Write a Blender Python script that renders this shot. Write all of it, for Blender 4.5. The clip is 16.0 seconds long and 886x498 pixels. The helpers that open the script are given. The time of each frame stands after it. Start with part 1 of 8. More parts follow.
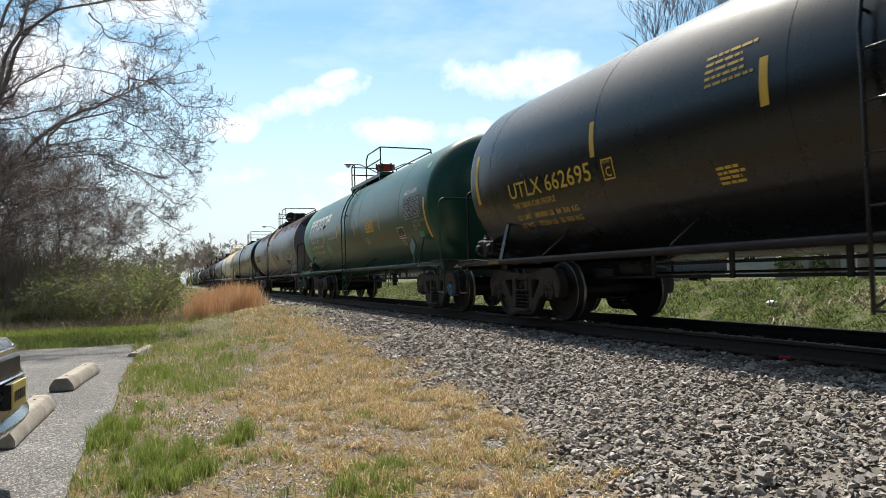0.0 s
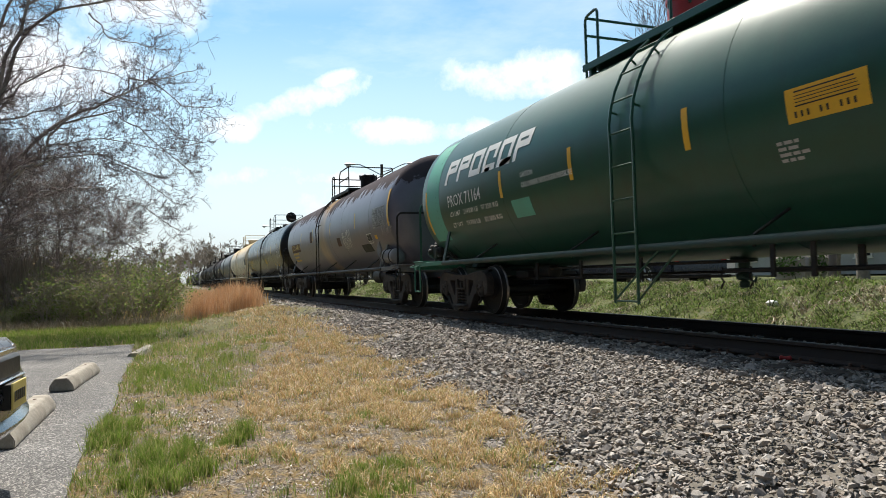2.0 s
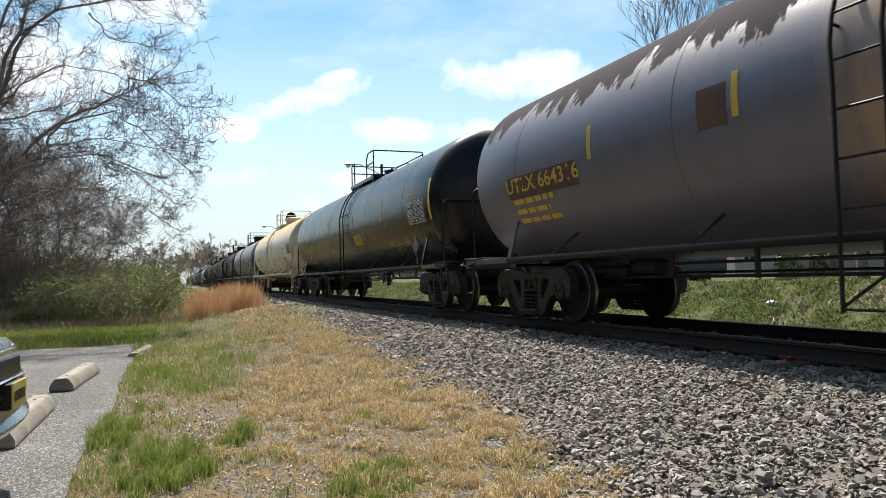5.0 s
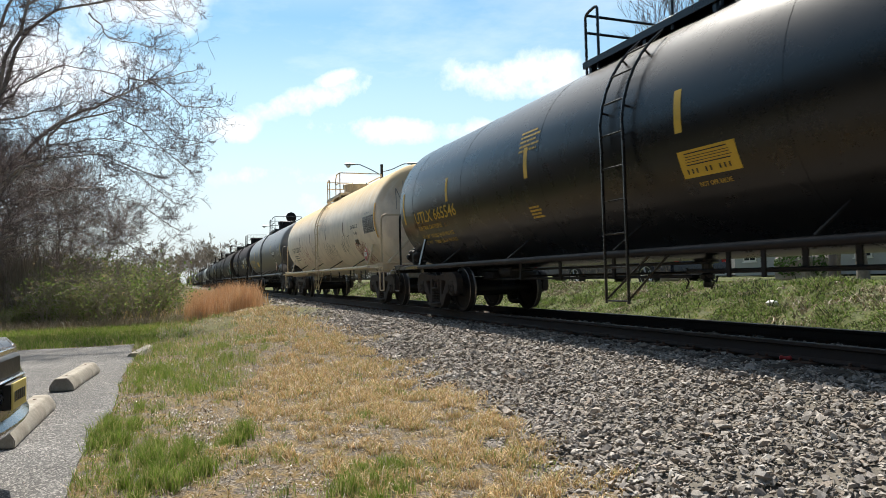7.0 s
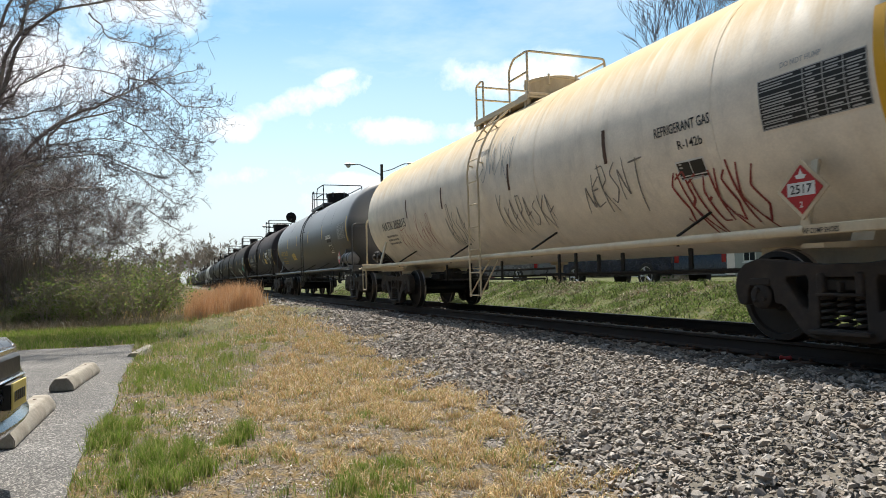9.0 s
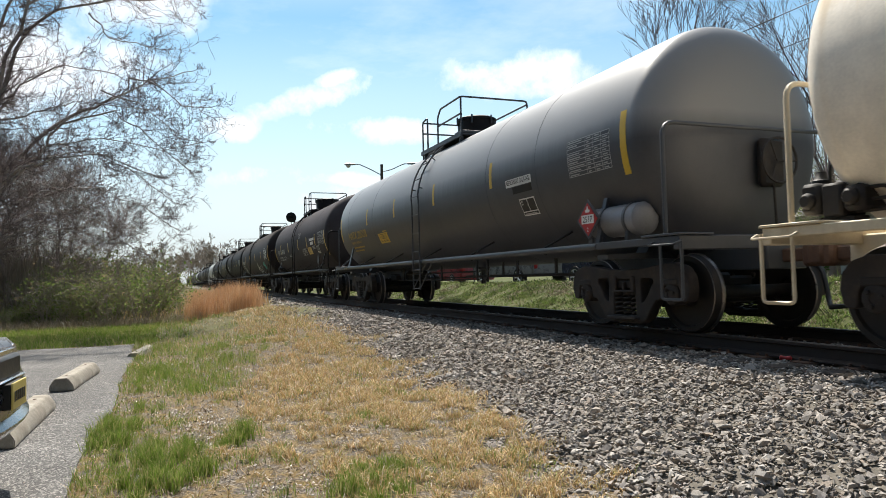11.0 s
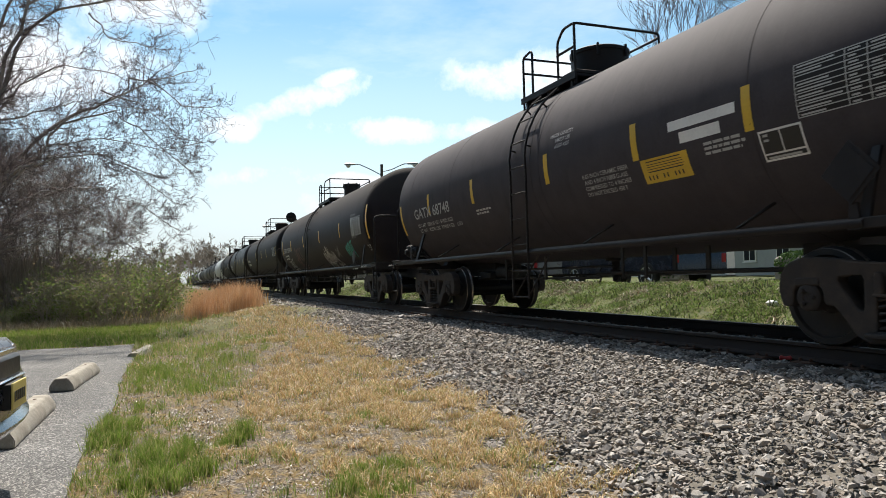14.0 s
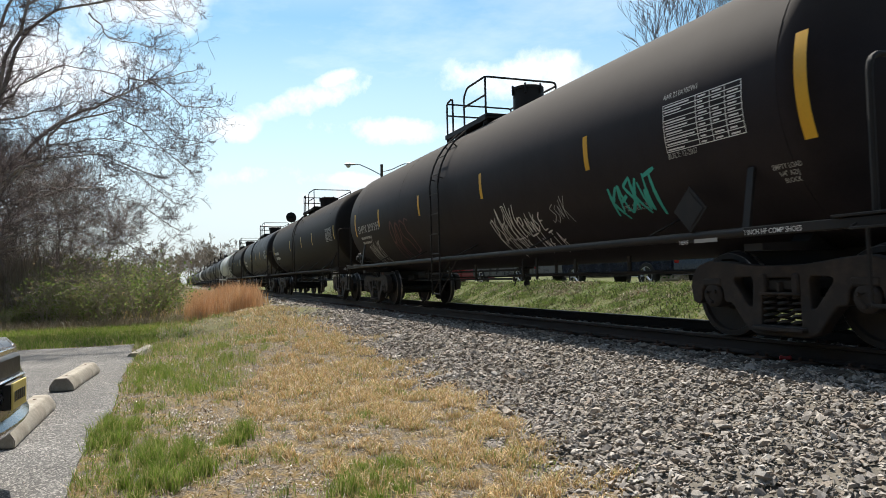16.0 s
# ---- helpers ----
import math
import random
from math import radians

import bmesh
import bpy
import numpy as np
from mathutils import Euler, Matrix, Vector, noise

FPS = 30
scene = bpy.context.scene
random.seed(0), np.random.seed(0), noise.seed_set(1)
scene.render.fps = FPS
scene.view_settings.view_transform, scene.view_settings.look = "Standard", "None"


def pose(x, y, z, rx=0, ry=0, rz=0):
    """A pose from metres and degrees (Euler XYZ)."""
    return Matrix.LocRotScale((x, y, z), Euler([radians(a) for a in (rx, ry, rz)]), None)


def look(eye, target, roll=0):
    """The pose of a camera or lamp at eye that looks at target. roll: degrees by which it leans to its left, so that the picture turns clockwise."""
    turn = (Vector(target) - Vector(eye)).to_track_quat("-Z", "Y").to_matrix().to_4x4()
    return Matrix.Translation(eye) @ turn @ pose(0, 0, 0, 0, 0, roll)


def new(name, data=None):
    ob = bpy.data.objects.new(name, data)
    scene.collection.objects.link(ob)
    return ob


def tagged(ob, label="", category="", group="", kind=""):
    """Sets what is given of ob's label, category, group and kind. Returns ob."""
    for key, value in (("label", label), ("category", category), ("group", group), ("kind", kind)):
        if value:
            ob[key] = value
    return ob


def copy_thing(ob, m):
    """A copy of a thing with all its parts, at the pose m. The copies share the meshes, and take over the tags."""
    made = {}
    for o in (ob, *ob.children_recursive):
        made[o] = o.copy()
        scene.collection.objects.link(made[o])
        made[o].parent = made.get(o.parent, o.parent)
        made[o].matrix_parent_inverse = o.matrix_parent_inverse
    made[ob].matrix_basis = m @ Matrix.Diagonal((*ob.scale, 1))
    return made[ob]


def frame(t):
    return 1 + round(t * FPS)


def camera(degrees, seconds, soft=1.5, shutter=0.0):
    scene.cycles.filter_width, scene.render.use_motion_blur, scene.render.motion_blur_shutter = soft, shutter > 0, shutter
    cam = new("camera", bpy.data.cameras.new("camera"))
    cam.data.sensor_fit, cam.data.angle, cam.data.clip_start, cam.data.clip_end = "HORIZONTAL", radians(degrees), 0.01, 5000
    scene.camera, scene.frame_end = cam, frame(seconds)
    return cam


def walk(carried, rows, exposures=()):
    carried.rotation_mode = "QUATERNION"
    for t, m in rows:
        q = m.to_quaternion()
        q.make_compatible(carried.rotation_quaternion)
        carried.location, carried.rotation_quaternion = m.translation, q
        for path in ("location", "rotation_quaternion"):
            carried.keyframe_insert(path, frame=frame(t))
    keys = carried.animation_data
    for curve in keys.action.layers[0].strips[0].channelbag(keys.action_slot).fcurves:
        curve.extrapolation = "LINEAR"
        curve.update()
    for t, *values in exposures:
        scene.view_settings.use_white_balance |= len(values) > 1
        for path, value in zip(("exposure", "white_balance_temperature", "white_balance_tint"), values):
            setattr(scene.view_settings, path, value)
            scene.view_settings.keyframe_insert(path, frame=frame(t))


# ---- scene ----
# World: x runs along the track (the train rolls towards +x), y away from the camera across the track, z up.
RAIL_TOP, NEAR_RAIL, FAR_RAIL, MID = 0.614, 5.786, 7.291, 6.5385
SPEED = 7.05
CLIP = 16.0

# ---- camera ----
cam = camera(65.25, CLIP, soft=0.8, shutter=0.08)
EYE = Vector((0.0, 0.0, 1.35))
YAW, PITCH, ROLL = 0.3793, 0.0396, -0.0262
AIM = Vector((-math.cos(YAW) * math.cos(PITCH), math.sin(YAW) * math.cos(PITCH), math.sin(PITCH)))
STAND = look(EYE, EYE + AIM, roll=math.degrees(ROLL))
walk(cam, [(0.0, STAND), (CLIP, STAND)], exposures=[(0.0, 0.45), (CLIP, 0.45)])

# ---- light ----
SUN_WAY = Vector((-0.53, 0.085, 0.84)).normalized()
SUN_EL = math.asin(SUN_WAY.z)
SUN_ROT = math.atan2(SUN_WAY.x, SUN_WAY.y)
sun_data = bpy.data.lights.new("sun", "SUN")
sun_data.energy, sun_data.angle, sun_data.color = 5.3, radians(0.53), (1.0, 0.94, 0.84)
sun = new("sun", sun_data)
sun.matrix_basis = look(SUN_WAY * 60, Vector((0, 0, 0)))


class Nodes:
    """Short hand for node trees."""

    def __init__(self, tree):
        self.t = tree

    def add(self, kind, **values):
        n = self.t.nodes.new(kind)
        for k, v in values.items():
            n.inputs[k].default_value = v
        return n

    def link(self, a, b):
        self.t.links.new(a, b)

    def noise(self, vec, scale, detail=4.0, rough=0.55):
        n = self.add("ShaderNodeTexNoise", Scale=scale, Detail=detail, Roughness=rough)
        if vec is not None:
            self.link(vec, n.inputs["Vector"])
        return n.outputs["Fac"]

    def ramp(self, fac, stops):
        n = self.add("ShaderNodeValToRGB")
        els = n.color_ramp.elements
        while len(els) < len(stops):
            els.new(0.5)
        for e, (p, c) in zip(els, stops):
            e.position = p
            e.color = (c, c, c, 1) if isinstance(c, (int, float)) else (*c, 1)
        self.link(fac, n.inputs["Fac"])
        return n.outputs["Color"]

    def mix(self, fac, a, b, blend="MIX"):
        n = self.add("ShaderNodeMix")
        n.data_type, n.blend_type = "RGBA", blend
        for sock, v in ((n.inputs[0], fac), (n.inputs[6], a), (n.inputs[7], b)):
            if isinstance(v, bpy.types.NodeSocket):
                self.link(v, sock)
            elif isinstance(v, (int, float)):
                sock.default_value = v if sock.type == "VALUE" else (v, v, v, 1)
            else:
                sock.default_value = (*v, 1)
        return n.outputs[2]

    def math(self, op, a, b=0.0, clamp=False):
        n = self.add("ShaderNodeMath")
        n.operation, n.use_clamp = op, clamp
        for sock, v in ((n.inputs[0], a), (n.inputs[1], b)):
            if isinstance(v, bpy.types.NodeSocket):
                self.link(v, sock)
            else:
                sock.default_value = v
        return n.outputs[0]

    def dot(self, vec, other):
        n = self.add("ShaderNodeVectorMath")
        n.operation = "DOT_PRODUCT"
        self.link(vec, n.inputs[0])
        n.inputs[1].default_value = other
        return n.outputs["Value"]


def make_sky():
    world = bpy.data.worlds.new("sky")
    scene.world = world
    world.use_nodes = True
    world.node_tree.nodes.clear()
    n = Nodes(world.node_tree)
    coord = n.add("ShaderNodeTexCoord").outputs["Generated"]
    sky = n.add("ShaderNodeTexSky")
    sky.sky_type, sky.sun_disc, sky.sun_elevation, sky.sun_rotation = "NISHITA", False, SUN_EL, SUN_ROT
    sky.air_density, sky.dust_density, sky.ozone_density = 1.0, 0.6, 0.5
    sep = n.add("ShaderNodeSeparateXYZ")
    n.link(coord, sep.inputs[0])
    # clouds drift on a level sheet: directions are laid flat on it
    up = n.math("MAXIMUM", sep.outputs[2], 0.03)
    flat = n.add("ShaderNodeCombineXYZ")
    n.link(n.math("DIVIDE", sep.outputs[0], up), flat.inputs[0])
    n.link(n.math("DIVIDE", sep.outputs[1], up), flat.inputs[1])
    wisps = n.noise(flat.outputs[0], 0.55, 7.0, 0.62)
    edge = n.noise(coord, 13.0, 6.0, 0.66)
    shift_u, shift_v = n.math("MULTIPLY", n.math("SUBTRACT", n.noise(coord, 5.0, 3.0), 0.5), 1.6), n.math("MULTIPLY", n.math("SUBTRACT", n.noise(coord, 7.3, 3.0), 0.5), 2.0)
    # the larger clouds: middle direction, half width and half height, tilt
    total = None
    for (px, py, hw, hh, tilt) in CLOUDS:
        d, right, upw = sky_axes(px, py, tilt)
        u, v, ahead = n.math("ADD", n.dot(coord, right / hw), shift_u), n.math("ADD", n.dot(coord, upw / hh), shift_v), n.dot(coord, d)
        u2, v2 = n.math("MULTIPLY", u, u), n.math("MULTIPLY", v, v)
        q = n.math("SUBTRACT", 1.35, n.math("ADD", u2, v2))
        q = n.math("MULTIPLY", q, n.math("GREATER_THAN", ahead, 0.5))
        total = q if total is None else n.math("MAXIMUM", total, q)
    puff = n.math("ADD", n.math("MAXIMUM", total, -1.0), n.math("MULTIPLY", n.math("SUBTRACT", edge, 0.5), 3.2))
    puff = n.ramp(n.math("MULTIPLY", puff, 0.5), [(0.0, 0.0), (0.25, 0.22), (0.75, 1.0)])
    veil = n.ramp(wisps, [(0.46, 0.0), (0.80, 0.6)])
    low = n.ramp(sep.outputs[2], [(0.0, 0.95), (0.10, 0.72), (0.20, 0.36), (0.36, 0.0)])
    # thin bright cloud round the sun
    halo = n.ramp(n.math("ADD", n.math("MULTIPLY", n.dot(coord, SUN_WAY), 0.5), 0.5), [(0.90, 0.0), (0.985, 1.0)])
    cover = n.math("MAXIMUM", n.math("MAXIMUM", n.math("MAXIMUM", puff, veil), low), halo, clamp=True)
    toward = n.ramp(n.math("ADD", n.math("MULTIPLY", n.dot(coord, SUN_WAY), 0.5), 0.5), [(0.68, 0.0), (0.87, 1.0)])
    white = n.mix(toward, (1.9, 2.1, 2.4), (10.5, 10.8, 11.2))
    white = n.mix(halo, white, (15.0, 15.0, 15.0))
    clear = n.mix(1.0, sky.outputs[0], (0.85, 1.21, 1.21), "MULTIPLY")
    deep = n.ramp(toward, [(0.0, 0.44), (0.55, 1.0)])
    clear = n.mix(1.0, clear, deep, "MULTIPLY")
    color = n.mix(cover, clear, white)
    bg = n.add("ShaderNodeBackground", Strength=0.09)
    n.link(color, bg.inputs["Color"])
    n.link(bg.outputs[0], n.add("ShaderNodeOutputWorld").inputs["Surface"])


def sky_axes(across, above, tilt):
    """Unit direction at that many radians right of and above the camera's level aim, with its right and up axes, tilted."""
    a = YAW + across
    d = Vector((-math.cos(a) * math.cos(above), math.sin(a) * math.cos(above), math.sin(above)))
    right = Vector((math.sin(a), math.cos(a), 0))
    upw = right.cross(d)
    c, s = math.cos(tilt), math.sin(tilt)
    return d, right * c + upw * s, upw * c - right * s


CLOUDS = [(-0.285, 0.212, 0.062, 0.026, 0.10), (-0.205, 0.245, 0.100, 0.027, 0.36), (-0.15, 0.282, 0.035, 0.014, 0.3), (0.105, 0.280, 0.120, 0.036, -0.05), (0.15, 0.262, 0.09, 0.022, -0.12),
          (-0.03, 0.214, 0.165, 0.022, -0.03), (-0.26, 0.150, 0.115, 0.028, 0.04), (-0.13, 0.140, 0.10, 0.014, 0.0), (-0.40, 0.37, 0.09, 0.04, 0.3), (-0.55, 0.25, 0.14, 0.06, 0.2), (0.0, 0.105, 0.34, 0.03, 0.0)]
make_sky()

# ---- materials ----


def paint(name, base, vary=0.25, rough=0.5, metal=0.0, scale=3.0, bump=0.0, dirt=None, dirt_amount=0.5, streak=False, coat=0.0, fine=40.0, spec=0.5, gloss_vary=0.12):
    """A procedural surface: base colour varied at two scales, dirt in patches or streaks, roughness and relief that follow."""
    m = bpy.data.materials.new(name)
    m.use_nodes = True
    n = Nodes(m.node_tree)
    bsdf = m.node_tree.nodes["Principled BSDF"]
    coord = n.add("ShaderNodeTexCoord").outputs["Object"]
    big = n.noise(coord, scale, 5.0, 0.6)
    small = n.noise(coord, fine, 3.0, 0.6)
    both = n.math("ADD", n.math("MULTIPLY", big, 0.65), n.math("MULTIPLY", small, 0.35))
    lo = tuple(c * (1 - vary) for c in base)
    hi = tuple(min(1.0, c * (1 + vary)) for c in base)
    color = n.ramp(both, [(0.3, lo), (0.7, hi)])
    if dirt:
        vec = coord
        if streak:
            mp = n.add("ShaderNodeMapping")
            mp.inputs["Scale"].default_value = (1.1, 0.8, 0.35)
            n.link(coord, mp.inputs["Vector"])
            vec = mp.outputs[0]
        patch = n.noise(vec, scale * 0.8, 6.0, 0.68)
        color = n.mix(n.ramp(patch, [(0.62 - 0.3 * dirt_amount, 0.0), (0.86 - 0.15 * dirt_amount, 0.8)]), color, dirt)
    n.link(color, bsdf.inputs["Base Color"])
    r = n.ramp(both, [(0.3, max(0.02, rough - gloss_vary)), (0.7, min(1.0, rough + gloss_vary))])
    n.link(r, bsdf.inputs["Roughness"])
    bsdf.inputs["Metallic"].default_value = metal
    bsdf.inputs["Specular IOR Level"].default_value = spec
    if coat:
        bsdf.inputs["Coat Weight"].default_value = coat
        bsdf.inputs["Coat Roughness"].default_value = 0.15
    if bump:
        b = n.add("ShaderNodeBump", Strength=bump, Distance=0.01)
        n.link(small, b.inputs["Height"])
        n.link(b.outputs[0], bsdf.inputs["Normal"])
    return m


def island(name, colors, rough=0.85, by_object=False, translucent=0.0):
    """A surface whose pieces each take a colour of their own from the list."""
    m = bpy.data.materials.new(name)
    m.use_nodes = True
    n = Nodes(m.node_tree)
    bsdf = m.node_tree.nodes["Principled BSDF"]
    rnd = n.add("ShaderNodeObjectInfo").outputs["Random"] if by_object else n.add("ShaderNodeNewGeometry").outputs["Random Per Island"]
    stops = [((i + 0.5) / len(colors), c) for i, c in enumerate(colors)]
    color = n.ramp(rnd, stops)
    coord = n.add("ShaderNodeTexCoord").outputs["Object"]
    grain = n.ramp(n.noise(coord, 60.0, 3.0), [(0.3, 0.72), (0.7, 1.15)])
    color = n.mix(1.0, color, grain, "MULTIPLY")
    n.link(color, bsdf.inputs["Base Color"])
    bsdf.inputs["Roughness"].default_value = rough
    bsdf.inputs["Specular IOR Level"].default_value = 0.25
    if translucent:
        tr = n.add("ShaderNodeBsdfTranslucent")
        n.link(color, tr.inputs["Color"])
        mx = n.add("ShaderNodeMixShader", Fac=translucent)
        n.link(bsdf.outputs[0], mx.inputs[1])
        n.link(tr.outputs[0], mx.inputs[2])
        n.link(mx.outputs[0], m.node_tree.nodes["Material Output"].inputs["Surface"])
    return m


BLACK = paint("black_paint", (0.0050, 0.0042, 0.0044), 0.2, 0.28, dirt=(0.008, 0.0065, 0.006), dirt_amount=0.3, streak=True, spec=0.52, gloss_vary=0.02)
SOOT = paint("old_black_paint", (0.015, 0.0125, 0.0128), 0.3, 0.55, dirt=(0.034, 0.028, 0.026), dirt_amount=0.4, streak=True, spec=0.24)
SOOT_DARK = paint("sooty_black_paint", (0.020, 0.019, 0.019), 0.3, 0.6, dirt=(0.038, 0.030, 0.026), dirt_amount=0.5, streak=True, spec=0.3)
GREEN = paint("green_paint", (0.012, 0.068, 0.043), 0.14, 0.32, dirt=(0.020, 0.050, 0.033), dirt_amount=0.35, streak=True, spec=0.5, gloss_vary=0.03)
GREEN_GRIMY = paint("grimy_green_paint", (0.013, 0.045, 0.032), 0.25, 0.6, dirt=(0.03, 0.025, 0.02), dirt_amount=0.7)
# lighter sill green, with sun on the trailing end painted in
MINT_SILL = paint("sunlit_green_sill", (0.035, 0.17, 0.115), 0.2, 0.5, dirt=(0.03, 0.06, 0.04), dirt_amount=0.4)
MINT = paint("light_green_paint", (0.10, 0.36, 0.26), 0.15, 0.5)
GREY = paint("weathered_grey_paint", (0.095, 0.095, 0.10), 0.22, 0.55, dirt=(0.16, 0.105, 0.07), dirt_amount=0.45, streak=True)
SLATE = paint("slate_grey_paint", (0.062, 0.066, 0.075), 0.15, 0.45, dirt=(0.09, 0.09, 0.09), dirt_amount=0.35, streak=True)
CREAM = paint("cream_paint", (0.62, 0.53, 0.38), 0.14, 0.5, dirt=(0.40, 0.27, 0.14), dirt_amount=0.4, streak=True)
AIR_GREY = paint("light_grey_reservoir_paint", (0.20, 0.20, 0.215), 0.2, 0.5, dirt=(0.14, 0.12, 0.10), dirt_amount=0.4)
PALE = paint("pale_grey_paint", (0.55, 0.55, 0.54), 0.15, 0.5, dirt=(0.3, 0.26, 0.22), dirt_amount=0.4, streak=True)
BROWNISH = paint("brownish_black_paint", (0.045, 0.038, 0.034), 0.3, 0.55, dirt=(0.09, 0.07, 0.05), dirt_amount=0.5, streak=True)
STEEL_DARK = paint("dark_running_gear_steel", (0.014, 0.0115, 0.0105), 0.35, 0.65, dirt=(0.040, 0.027, 0.020), dirt_amount=0.5, bump=0.2)
TRUCK_DUST = paint("dusty_cast_steel", (0.026, 0.021, 0.019), 0.35, 0.75, dirt=(0.080, 0.056, 0.042), dirt_amount=0.5, bump=0.25, scale=5.0)
TREAD = paint("worn_wheel_steel", (0.24, 0.21, 0.19), 0.25, 0.30, metal=0.9)
RAIL_HEAD = paint("worn_rail_head", (0.075, 0.062, 0.054), 0.3, 0.58, metal=0.3)
RUST = paint("rusty_steel", (0.12, 0.065, 0.042), 0.35, 0.8, dirt=(0.05, 0.03, 0.025), dirt_amount=0.6, bump=0.3)
RAIL_SIDE = paint("brown_rail_steel", (0.034, 0.022, 0.018), 0.3, 0.75, dirt=(0.03, 0.024, 0.02), dirt_amount=0.6, bump=0.2)
TIE_WOOD = paint("creosoted_wood", (0.055, 0.042, 0.034), 0.4, 0.85, dirt=(0.11, 0.095, 0.08), dirt_amount=0.4, bump=0.4, scale=8.0)
YELLOW = paint("yellow_reflective_film", (0.62, 0.40, 0.035), 0.12, 0.42)
ORANGE = paint("orange_yellow_film", (0.72, 0.40, 0.02), 0.1, 0.45)
WHITE = paint("white_lettering_paint", (0.72, 0.72, 0.70), 0.12, 0.5)
FADED = paint("faded_white_paint", (0.40, 0.40, 0.39), 0.2, 0.6)
GOLD = paint("gold_lettering_paint", (0.60, 0.40, 0.05), 0.12, 0.5)
DULL_GOLD = paint("faded_gold_paint", (0.46, 0.31, 0.06), 0.3, 0.6)
INK = paint("black_film", (0.014, 0.014, 0.015), 0.1, 0.5)
RED = paint("red_enamel", (0.42, 0.03, 0.03), 0.15, 0.4)
BLUE_CAP = paint("blue_enamel", (0.06, 0.20, 0.33), 0.2, 0.5)
TEAL = paint("teal_spray", (0.04, 0.42, 0.36), 0.2, 0.6)
SPRAY_RED = paint("red_spray", (0.30, 0.06, 0.05), 0.25, 0.6)
FADED_RED = paint("faded_red_spray", (0.10, 0.028, 0.030), 0.3, 0.6)
SPRAY_GREY = paint("grey_spray", (0.24, 0.225, 0.205), 0.25, 0.6)

# ---- mesh helpers ----


def mesh_of(name, bm, material, smooth=True):
    me = bpy.data.meshes.new(name)
    bmesh.ops.recalc_face_normals(bm, faces=bm.faces)
    bm.to_mesh(me)
    bm.free()
    me.materials.append(material)
    if smooth:
        me.shade_smooth()
        me.set_sharp_from_angle(angle=radians(38))
    return me


def part(name, bm, material, parent, label="", smooth=True):
    """Links a bmesh, or a mesh made before, as ONE mesh object under a thing or a part."""
    me = bm if isinstance(bm, bpy.types.Mesh) else mesh_of(name, bm, material, smooth)
    ob = new(name, me)
    ob.parent = parent
    if label:
        ob["label"] = label
    return ob


def box(bm, lo, hi, bevel=0.0):
    """A box between two corners, with chamfered edges."""
    made = bmesh.ops.create_cube(bm, size=1.0)["verts"]
    for v in made:
        v.co = Vector([lo[i] + (v.co[i] + 0.5) * (hi[i] - lo[i]) for i in range(3)])
    if bevel:
        edges = list({e for v in made for e in v.link_edges})
        bmesh.ops.bevel(bm, geom=edges, offset=bevel, segments=1, affect="EDGES")
    return bm


def tube(bm, points, radius, sides=8, cap=True):
    """A round bar along points; radius is one number or one for each point."""
    pts = [Vector(p) for p in points]
    rings = []
    side = None
    for i, p in enumerate(pts):
        a, b = pts[max(0, i - 1)], pts[min(len(pts) - 1, i + 1)]
        t = (b - a).normalized()
        if side is None:
            side = t.orthogonal().normalized()
        else:
            side = (side - t * side.dot(t))
            side = side.normalized() if side.length > 1e-6 else t.orthogonal().normalized()
        other = t.cross(side)
        r = radius[i] if isinstance(radius, (list, tuple)) else radius
        rings.append([bm.verts.new(p + (side * math.cos(k * 2 * math.pi / sides) + other * math.sin(k * 2 * math.pi / sides)) * r) for k in range(sides)])
    for u, v in zip(rings, rings[1:]):
        for k in range(sides):
            bm.faces.new((u[k], u[(k + 1) % sides], v[(k + 1) % sides], v[k]))
    if cap:
        bm.faces.new(rings[0][::-1])
        bm.faces.new(rings[-1])
    return bm


def rounded(points, radius, steps=4):
    """The corners of a bent bar, rounded."""
    pts = [Vector(p) for p in points]
    out = [pts[0]]
    for a, b, c in zip(pts, pts[1:], pts[2:]):
        r = min(radius, (a - b).length * 0.45, (c - b).length * 0.45)
        p, q = b + (a - b).normalized() * r, b + (c - b).normalized() * r
        for i in range(steps + 1):
            u = i / steps
            out.append(p * (1 - u) ** 2 + b * 2 * u * (1 - u) + q * u * u)
    return out + [pts[-1]]


def lathe(bm, profile, axis="x", segments=32, centre=(0, 0, 0)):
    """Turns a profile of (along, radius) round an axis."""
    rings = []
    for a, r in profile:
        ring = []
        for k in range(segments):
            w = 2 * math.pi * k / segments
            c, s = r * math.cos(w), r * math.sin(w)
            p = {"x": (a, c, s), "y": (c, a, s), "z": (c, s, a)}[axis]
            ring.append(bm.verts.new(Vector(p) + Vector(centre)))
        rings.append(ring)
    for u, v in zip(rings, rings[1:]):
        for k in range(segments):
            bm.faces.new((u[k], u[(k + 1) % segments], v[(k + 1) % segments], v[k]))
    bm.faces.new(rings[0][::-1])
    bm.faces.new(rings[-1])
    return bm


def slab(bm, outline, depth, at=0.0, axis="y"):
    """A plate cut to an outline of (a, b) and given a depth; axis is the way of its thickness."""
    def place(a, b, c):
        return {"y": (a, c, b), "x": (c, a, b), "z": (a, b, c)}[axis]
    lower = [bm.verts.new(place(a, b, at)) for a, b in outline]
    upper = [bm.verts.new(place(a, b, at + depth)) for a, b in outline]
    bm.faces.new(lower[::-1])
    bm.faces.new(upper)
    k = len(outline)
    for i in range(k):
        bm.faces.new((lower[i], lower[(i + 1) % k], upper[(i + 1) % k], upper[i]))
    return bm


